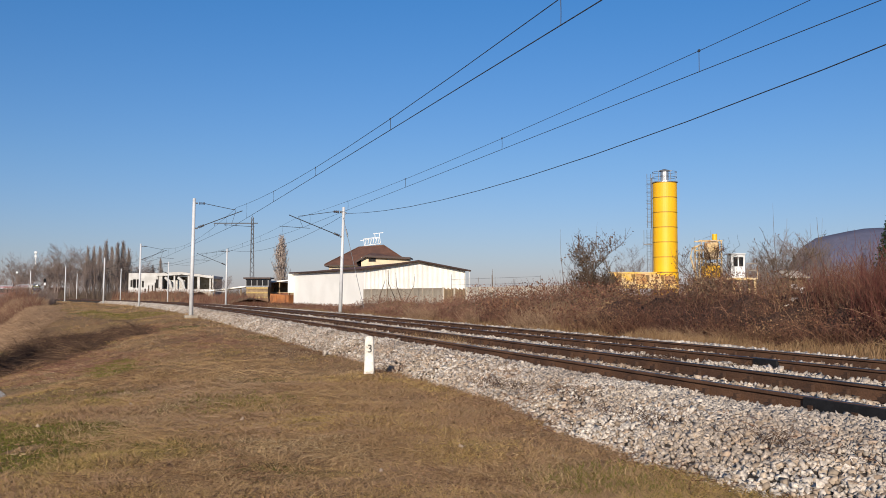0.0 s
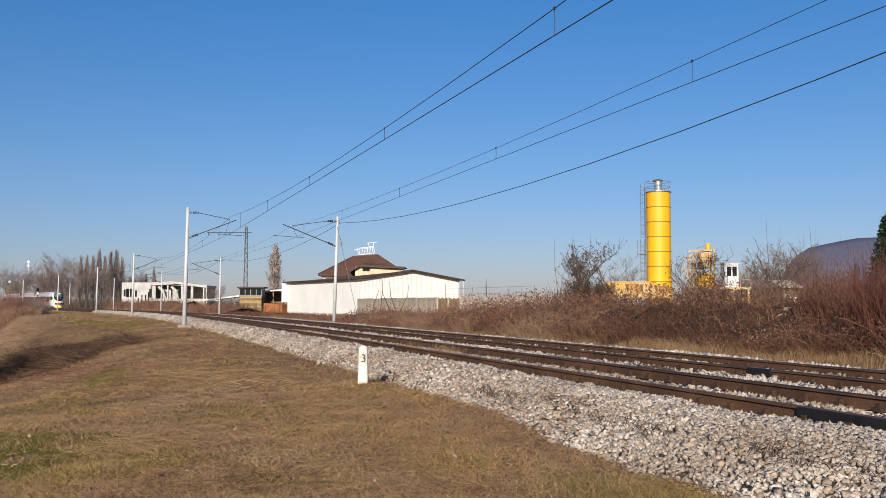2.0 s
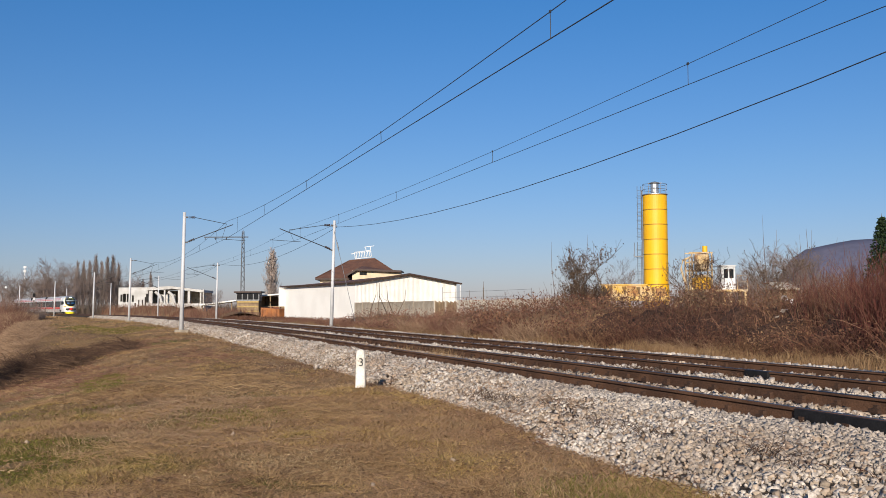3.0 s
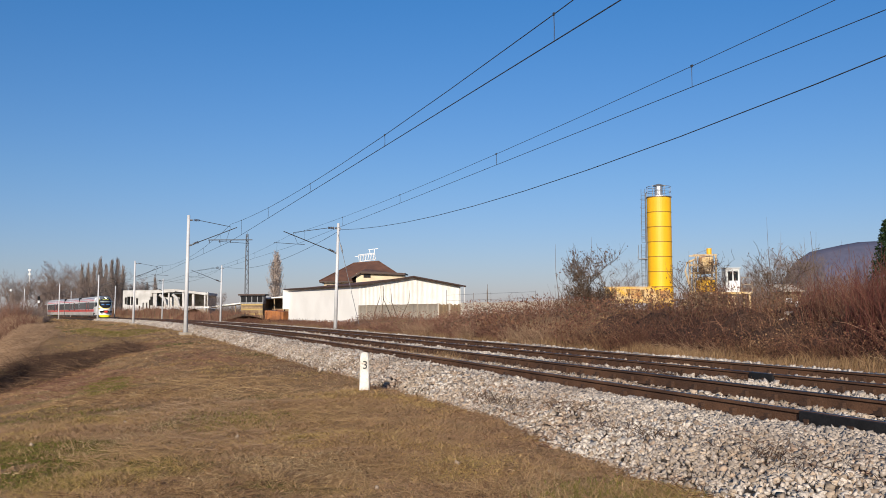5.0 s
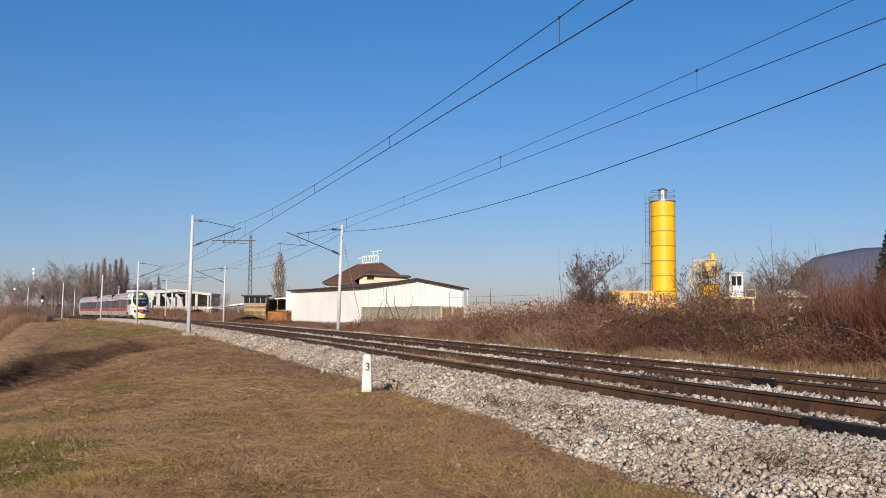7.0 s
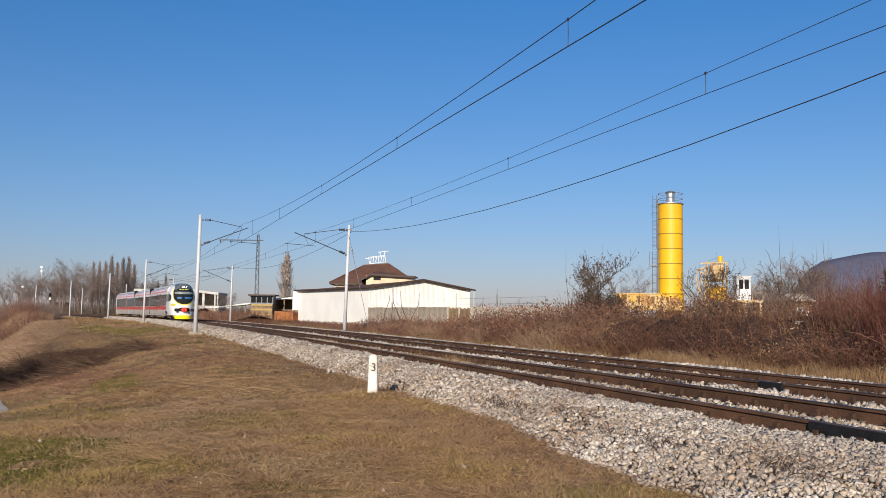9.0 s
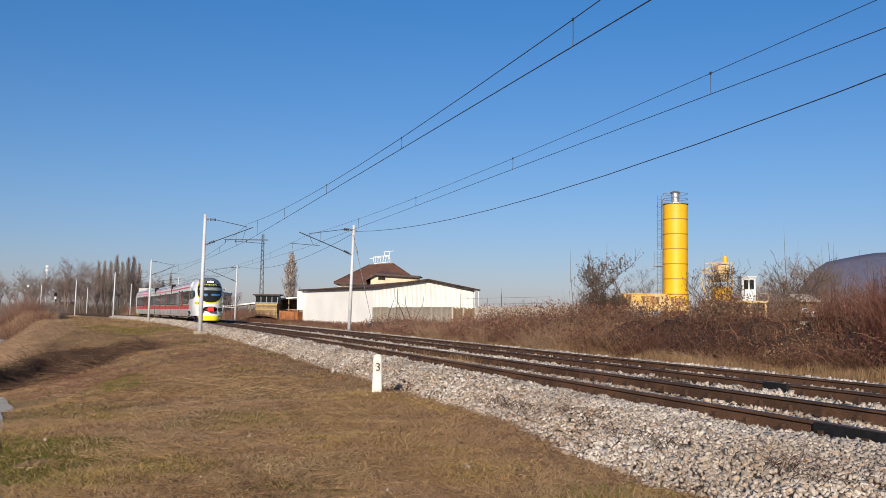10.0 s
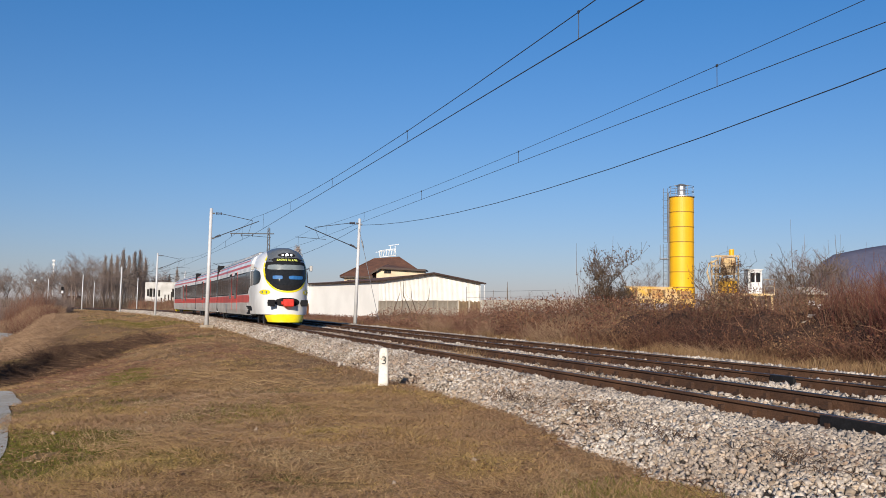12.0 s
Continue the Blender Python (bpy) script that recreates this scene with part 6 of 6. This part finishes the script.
    for i, (x, y, hgt) in enumerate(whips):
        bm = bmesh.new()
        dx, dy = math.sin(i * 2.4) * 1.0, math.cos(i * 1.7) * 0.6
        z = gz(x, y) - 0.05
        tube(bm, [(x, y, z), (x + dx * 0.3, y + dy * 0.3, z + hgt * 0.4), (x + dx, y + dy, z + hgt * 0.8), (x + dx * 1.1, y + dy, z + hgt + 0.5)], [0.026, 0.02, 0.012, 0.004] if y < 60 else [0.05, 0.042, 0.03, 0.012], 5)
        if i % 2:
            tube(bm, [(x + dx * 0.5, y + dy * 0.5, z + hgt * 0.55), (x - dx, y + dy * 0.4, z + hgt * 0.8), (x - dx * 1.3, y, z + hgt * 0.95)], [0.016, 0.012, 0.005], 4)
        ob = part("long_shoot", bm, M_bark)
        tagged(ob, "long thin bare shoot rising from the scrub", "shoot", "long shoots in the scrub")
    # dry growth along the far side, further on
    for a, b in ((92, 125), (125, 165), (165, 235)):
        def place(n):
            y = rng.uniform(a, b, n)
            x = FAR + 4.2 + bend_np(y) + rng.uniform(0, 6.0, n)
            return np.stack([x, y, ground_z(x, y)], -1)
        v, f = stems(rng, 2600, place, lambda P, g: g.uniform(0.5, 1.5, len(P)) * (0.55 if a < 120 else 1.35 if a < 160 else 2.1), 0.6, 0.035, 4, 0.4)
        tagged(raw("dry_weeds", v, f, M_twig if a < 120 else M_scrub), "tall dry brown weeds beside the far track", "weeds", kind="stuff")
        ys, ws = np.linspace(a, b, 20), np.linspace(0, 7, 10)
        W_, Y = np.meshgrid(ws, ys)
        X = FAR + 3.9 + bend_np(Y) + W_
        tagged(grid_mesh("weed_bank", X, Y, ground_z(X, Y) - 0.05 + (0.35 if a < 120 else 1.1 if a < 160 else 1.9) * np.sin(W_ / 7 * math.pi) * (1 + 0.3 * wave(X, Y, 1.5, 2)), M_weedbank), "matted brown weeds on a low bank", "weeds", kind="stuff")
    # straw, reeds and bare shrubs on the bank between the lane and the line
    def oval(cx, cy, rx, ry, power=0.5):
        def place(n):
            a, q = rng.uniform(0, math.tau, n), rng.uniform(0, 1, n) ** power
            x, y = cx + rx * q * np.cos(a), cy + ry * q * np.sin(a)
            return np.stack([x, y, ground_z(x, y)], -1)
        return place

    for cx, cy, rx, ry, n, hh in ((-7.6, 78, 2.2, 18, 12000, 0.32), (-10.4, 104, 2.8, 22, 11000, 0.6), (-15.5, 140, 4.0, 20, 7000, 1.5)):
        v, f = stems(rng, n, oval(cx, cy, rx, ry, 0.6), lambda P, g: hh * g.uniform(0.25, 1.15, len(P)), 0.8, 0.009 + 0.0001 * cy, 4, 0.7)
        tagged(raw("straw_bank", v, f, M_tan), "pale dry straw covering the bank", "straw", kind="stuff")
    for cx, cy, rx, ry, n, hh, m in ((-23.2, 168, 6.6, 14, 2600, 5.0, M_barkfar), (-18.2, 160, 3.6, 10, 1700, 3.6, M_scrub), (-15.6, 172, 3.0, 9, 1500, 3.4, M_barkfar), (-14.2, 128, 3.0, 10, 1500, 1.9, M_scrub)):
        v, f = stems(rng, n, oval(cx, cy, rx, ry), lambda P, g: hh * g.uniform(0.3, 1.1, len(P)) ** 1.3, 1.8, 0.018, 5, 0.3)
        tagged(raw("bare_shrub", v, f, m), "bare brown shrub on the bank above the straw", "shrub", "shrubs on the bank", kind="stuff")
    # flattened stalks on the near slope
    for i, (cx, cy, rx, ry, m) in enumerate(((-1.0, 28, 2.2, 5, 2600), (2.3, 21, 1.4, 3.5, 1800), (1.3, 12.2, 1.6, 1.6, 1500), (-2.6, 44, 2.6, 8, 2200), (0.6, 52, 2.6, 9, 2200), (2.6, 33, 1.4, 7, 1800), (-0.3, 20.5, 1.6, 1.8, 1500), (2.9, 14.2, 1.0, 1.8, 1300), (-2.2, 35, 1.8, 4, 1500), (0.6, 8.6, 1.0, 0.9, 1100), (2.2, 9.4, 0.9, 1.0, 1100), (1.2, 15.8, 1.3, 1.4, 1300), (3.0, 7.6, 0.6, 0.7, 700), (0.2, 11.2, 0.8, 1.0, 900))):
        def place(n):
            a, q = rng.uniform(0, math.tau, n), rng.uniform(0, 1, n) ** 0.7
            x, y = cx + rx * q * np.cos(a), cy + ry * q * np.sin(a)
            return np.stack([x, y, ground_z(x, y)], -1)
        v, f = stems(rng, m, place, lambda P, g: g.uniform(0.03, 0.16, len(P)), 0.5, 0.0022 + 0.00022 * cy, 4, 1.0)
        tagged(raw("flattened_stalks", v, f, M_scrub if cy > 25 else (M_litter, M_verge, M_tan)[i % 3]), "matted dead stalks lying on the slope", "stalks", kind="stuff")
    # dead brambles on the slope
    for cx, cy, rx, ry, m, hh in ((-4.6, 54, 2.6, 9, 5500, 0.75), (-3.4, 43, 2.2, 6, 5200, 0.6), (-1.4, 50, 2.2, 8, 6000, 0.5), (-5.2, 49, 1.6, 4, 3200, 0.8)):
        def place(n):
            a, q = rng.uniform(0, math.tau, n), np.sqrt(rng.uniform(0, 1, n))
            x, y = cx + rx * q * np.cos(a), cy + ry * q * np.sin(a)
            return np.stack([x, y, ground_z(x, y)], -1)
        P = place(m)
        P = P[wave(P[:, 0], P[:, 1] * 0.4, 0.8, 2.0) > -0.3]
        clump = np.clip(0.35 + 1.3 * wave(P[:, 0], P[:, 1] * 0.5, 0.55, 5.0), 0.2, 1.6)
        v, f = stems(rng, len(P), lambda n: P, lambda Q, g: g.uniform(0.1, 1.3, len(Q)) * hh * clump, 1.2, 0.012, 5, 0.9)
        tagged(raw("dead_brambles", v, f, M_bramble), "tangled dead brown brambles on the slope", "brambles", kind="stuff")


def grass_patch(name, label, rng, x, y, h, lean, width, material):
    n = len(x)
    z = ground_z(x, y)
    a = rng.uniform(0, math.tau, n)
    b = rng.uniform(0, math.tau, n)
    L = h * lean
    base = np.stack([x, y, z - 0.01], -1)
    w = np.stack([np.cos(b), np.sin(b), 0 * b], -1) * (width * rng.uniform(0.6, 1.4, n))[:, None]
    mid = base + np.stack([np.cos(a) * L * 0.35, np.sin(a) * L * 0.35, h * 0.7], -1)
    tip = base + np.stack([np.cos(a) * L, np.sin(a) * L, h], -1)
    v = np.stack([base - w, base + w, mid - w * 0.6, mid + w * 0.6, tip], 1).reshape(-1, 3)
    i = (np.arange(n) * 5)[:, None]
    f = np.concatenate([i + [0, 1, 3], i + [0, 3, 2], i + [2, 3, 4]])
    return tagged(raw(name, v, f, material), label, "grass", kind="stuff")


def moss(x, y):
    """Where low green moss grows in place of straw."""
    return np.maximum(1 - np.hypot((x + 1.7) / 1.7, (y - 11.3) / 2.4), 1 - np.hypot((x + 0.5) / 0.6, (y - 25.5) / 3.6)) + 0.25 * wave(x, y, 0.5, 9.0)


def build_grass():
    rng = np.random.default_rng(31)
    d = 5.2 * (290 / 5.2) ** rng.uniform(0, 1, 520000)
    a = radians(18.6) + rng.uniform(radians(-29), radians(24), len(d))
    near_d = rng.uniform(4.6, 17, 260000)
    d, a = np.append(d, near_d), np.append(a, radians(18.6) + rng.uniform(radians(-29), radians(24), len(near_d)))
    x, y = d * np.sin(a), d * np.cos(a)
    u = 5.0 + bend_np(y) - x + 0.7 * toe_shift(y)
    ok = (u > -0.25) & (np.abs(x - road_mid(y)) > 1.35 + 0.3 * rng.uniform(0, 1, len(x)))
    ok &= (rng.uniform(0, 1, len(x)) < 0.78 + 0.3 * sstep(-0.5, 0.5, wave(x, y, 0.9, 8.0))) & (u < 24)
    ok &= rng.uniform(0, 1, len(x)) > 0.85 * sstep(0.05, 0.35, moss(x, y))
    x, y, d, u = x[ok], y[ok], d[ok], u[ok]
    n = len(x)
    tall = np.clip(0.75 + 0.5 * wave(x, y, 1.6, 2.0), 0.6, 1.3)
    h = rng.uniform(0.012, 0.06, n) * tall * (1 + d / 50)
    grass_patch("dry_grass", "short dry straw and moss-green winter grass", rng, x, y, h, rng.uniform(0.8, 4.5, n), 0.0016 + 0.00024 * d, M_grass)
    # taller tufts
    k = 760
    cd = 6 * (70 / 6) ** rng.uniform(0, 1, k)
    ca = radians(18.6) + rng.uniform(radians(-28), radians(20), k)
    cx, cy = cd * np.sin(ca), cd * np.cos(ca)
    uu = 4.6 + bend_np(cy) - cx
    s = (uu > 0.3) & (np.abs(cx - road_mid(cy)) > 2.0)
    cx, cy, cd = cx[s], cy[s], cd[s]
    m = 85
    x = np.repeat(cx, m) + rng.normal(0, 0.13, len(cx) * m)
    y = np.repeat(cy, m) + rng.normal(0, 0.13, len(cx) * m)
    dd = np.repeat(cd, m)
    grass_patch("straw_tufts", "taller tufts of pale dry straw", rng, x, y, rng.uniform(0.03, 0.12, len(x)), rng.uniform(0.6, 2.8, len(x)), 0.0013 + 0.00015 * dd, M_verge)
    # green patches
    for cx, cy, rx, ry, m, hh in ((-1.6, 11.3, 1.6, 2.5, 40000, 0.03), (3.85, 6.9, 0.65, 0.75, 2000, 0.055), (-0.8, 82, 3.4, 12, 3000, 0.09), (-0.5, 25.5, 0.55, 3.4, 4500, 0.045), (1.4, 13.8, 1.0, 1.4, 2500, 0.05), (-1.0, 16.5, 1.4, 1.3, 2200, 0.045)):
        a, q = rng.uniform(0, math.tau, m), rng.uniform(0, 1, m) ** 0.62
        x, y = cx + rx * q * np.cos(a) + rng.normal(0, 0.15, m), cy + ry * q * np.sin(a) + rng.normal(0, 0.25, m)
        ok = (np.abs(x - road_mid(y)) > 1.3) & (wave(x, y, 0.5, 9.0) > -0.8)
        x, y = x[ok], y[ok]
        dd = np.hypot(x, y)
        grass_patch("green_grass", "low green winter grass patch", rng, x, y, rng.uniform(0.5, 1.4, len(x)) * hh, rng.uniform(0.5, 2.0, len(x)), 0.002 + 0.00028 * dd, M_moss)
    # litter of dead leaves and stalks
    m = 60000
    dd = 5.2 * (60 / 5.2) ** rng.uniform(0, 1, m)
    a = radians(18.6) + rng.uniform(radians(-28), radians(24), m)
    x, y = dd * np.sin(a), dd * np.cos(a)
    ok = (4.9 + bend_np(y) - x > 0) & (np.abs(x - road_mid(y)) > 1.5) & (wave(x, y, 0.7, 4.0) + rng.uniform(-0.7, 0.7, m) > 0)
    x, y, dd = x[ok], y[ok], dd[ok]
    P = np.stack([x, y, ground_z(x, y) + rng.uniform(0.005, 0.03, len(x))], -1)
    v, f = leaf_cloud(rng, P, 1.0)
    v = (v.reshape(-1, 4, 3) - P[:, None]) * (0.012 + 0.0011 * dd)[:, None, None] * np.array([1, 1, 0.35]) + P[:, None]
    tagged(raw("leaf_litter", v.reshape(-1, 3), f, M_litter), "dead leaves and broken stalks among the grass", "litter", kind="stuff")
    # verge beyond the far track
    n = 60000
    y = 11 + 85 * rng.uniform(0, 1, n) ** 1.6
    x = FAR + 2.5 + bend_np(y) + rng.uniform(0, 1, n) * (thicket_edge(y) + 0.9 - FAR - 2.5 - bend_np(y))
    grass_patch("verge_grass", "tall pale dry grass between the far track and the thicket", rng, x, y, rng.uniform(0.06, 0.42, n) * sstep(-0.2, 1.2, x - FAR - 2.2 - bend_np(y)) * np.clip(0.75 + 0.8 * wave(x, y, 0.8, 5.0), 0.15, 1.5), rng.uniform(0.2, 1.0, n), 0.004 + 0.00012 * y, M_vergegrass)
    # dead stalks fallen over the foot of the ballast
    m = 9000
    y = 5.5 + 45 * rng.uniform(0, 1, m) ** 1.7
    q = rng.normal(-2.25, 0.42, m)
    ok = (wave(y, q, 0.8, 3.0) + rng.uniform(-0.6, 0.6, m) > 0.0) & (q < -1.1)
    y, q = y[ok], q[ok]
    x = NEAR + bend_np(y) + q
    P = np.stack([x, y, np.maximum(ground_z(x, y), bed_z(q, y)) + 0.03], -1)
    v, f = stems(rng, len(P), lambda n: P, lambda Q, g: g.uniform(0.02, 0.14, len(Q)), 0.32, 0.0022 + 0.00008 * P[:, 1].mean(), 4, 0.9)
    tagged(raw("fallen_stalks", v, f, M_twig), "dead brown stalks fallen over the edge of the ballast", "stalks", kind="stuff")
    # weeds among the stones
    for cx, cy, m, hh in ((NEAR + 0.1, 21.5, 300, 0.36), (NEAR - 0.1, 24.0, 260, 0.32), (NEAR + 1.7, 15.5, 160, 0.28), (NEAR + 1.9, 17.5, 150, 0.25), (NEAR - 1.5, 11.2, 120, 0.13), (NEAR - 2.0, 9.2, 90, 0.12), (NEAR - 1.7, 6.9, 120, 0.12), (NEAR - 2.1, 12.8, 110, 0.14), (NEAR + 1.2, 44.0, 90, 0.4)):
        P = np.stack([rng.normal(cx, 0.16, m), rng.normal(cy, 0.55, m), np.full(m, -0.25)], -1)
        v, f = stems(rng, m, lambda q: P, lambda Q, g: hh * g.uniform(0.4, 1.2, len(Q)), 0.25, 0.004, 4, 0.5)
        tagged(raw("dry_weed", v, f, M_bramble if hh < 0.2 else M_twig if hh < 0.3 else M_verge), "dry brown weed growing through the ballast", "weed", "weeds in the ballast", "stuff")


def build_dead_piles():
    """Dark heaps of dead brambles between the tracks."""
    rng = np.random.default_rng(9)
    for cx, cy, m, w in ((NEAR + 2.45, 15.9, 700, 0.9), (NEAR + 2.75, 13.7, 420, 0.5), (NEAR + 2.3, 19.5, 260, 0.6)):
        P = np.stack([rng.normal(cx, 0.16, m), rng.normal(cy, w * 0.5, m), np.full(m, -0.24)], -1)
        v, f = stems(rng, m, lambda q: P, lambda Q, g: g.uniform(0.03, 0.22, len(Q)), 0.3, 0.006, 4, 0.8)
        tagged(raw("dead_bramble_heap", v, f, M_bramble), "dark heap of dead brambles on the ballast", "brambles", "heaps between the tracks", "stuff")


def build_small_stones():
    rng = np.random.default_rng(5)
    for i in range(26):
        dd = rng.uniform(7, 32)
        a = radians(18.6) + rng.uniform(radians(-24), radians(12))
        x, y = dd * math.sin(a), dd * math.cos(a)
        if x > 4.0:
            continue
        v, f = stones(np.array([[0.0, 0.0, 0.0]]), [rng.uniform(0.018, 0.05)], 40 + i)
        o = raw("loose_stone", v, f, M_dirtstone)
        o.matrix_basis = pose(x, y, gz(x, y) + 0.008)
        tagged(o, "pale loose stone lying in the grass", "stone", "loose stones in the grass")
    v, f = stones(np.array([[0.0, 0.0, 0.0]]), [0.10], 77, 0.4)
    o = raw("pale_slab", v, f, M_stone)
    o.matrix_basis = pose(4.75, 24.0, gz(4.75, 24.0) + 0.05)
    tagged(o, "flat pale stone at the foot of the ballast", "stone", "loose stones in the grass")


def build_hill():
    az = np.radians(np.linspace(30, 80, 60))
    az_deg = np.degrees(az)
    top = np.interp(az_deg, [30, 37.0, 37.7, 38.3, 38.8, 39.35, 40.1, 41.25, 42.4, 43.5, 47, 52, 60, 70, 80], [-2, 5, 25, 65, 118, 163, 200, 217, 223, 228, 242, 250, 230, 180, 120])
    top = top + 4 * np.sin(az_deg * 9.0) + 2.5 * np.sin(az_deg * 23.0)
    rows = []
    for k, q in enumerate((0, 0.35, 0.7, 1.0)):
        r = 3000 + 500 * q
        rows.append(np.stack([r * np.sin(az), r * np.cos(az), -2 + (top + 2) * math.sin(q * math.pi / 2)], -1))
    r = 4300
    rows.append(np.stack([r * np.sin(az), r * np.cos(az), 0 * az - 2], -1))
    P = np.array(rows)
    tagged(grid_mesh("far_hill", P[..., 0], P[..., 1], P[..., 2], M_hill), "wooded hill far off, purple-blue haze put into its colour", "hill", kind="structure")


# brown bramble mat, darkened to carry the shade deep between the stems
M_undershade = mat("shaded_bramble_mat", (0.05, 0.03, 0.022), 0.95, second=(0.085, 0.048, 0.033), scale=0.8, fine=14, amount=0.6, bump=1.0, bump_dist=0.1)
M_weedbank = mat("matted_weeds", (0.17, 0.105, 0.062), 0.95, second=(0.25, 0.16, 0.085), scale=0.3, fine=6, amount=0.5, bump=0.8, bump_dist=0.1)


# ---- build ----
build_ground()
build_ballast()
build_lane()
build_masts()
build_wires()
build_milestone()
train = build_train()
build_track("track_near", NEAR, 0.0, "rusty rails on weathered sleepers, near track with worn bright tops")
build_track("track_far", FAR, -0.048, "rusty rails on weathered sleepers, far track")
build_barn()
build_house()
build_yard_wall()
build_silo()
build_hopper()
build_mixer()
build_ruin()
build_kiosk()
build_tower()
build_right_yard()
build_hill()
build_trees()
build_thicket()
build_grass()
build_dead_piles()
build_small_stones()


def motions():
    """The train comes round the bend along the near track, slowing a little."""
    for k, car in enumerate(train):
        rows = []
        for i in range(25):
            t = 0.5 * i
            lead = nose_y(t)
            front = on_line(lead, (0.0, CAR_END, CAR_END + CAR_MID)[k])
            back = on_line(front, (CAR_END, CAR_MID, CAR_END)[k])
            fx, bx = NEAR + bend(front), NEAR + bend(back)
            rows.append((t, pose(fx, front, 0.0, 0, 0, math.degrees(math.atan2(fx - bx, back - front)))))
        walk(car, rows)


motions()
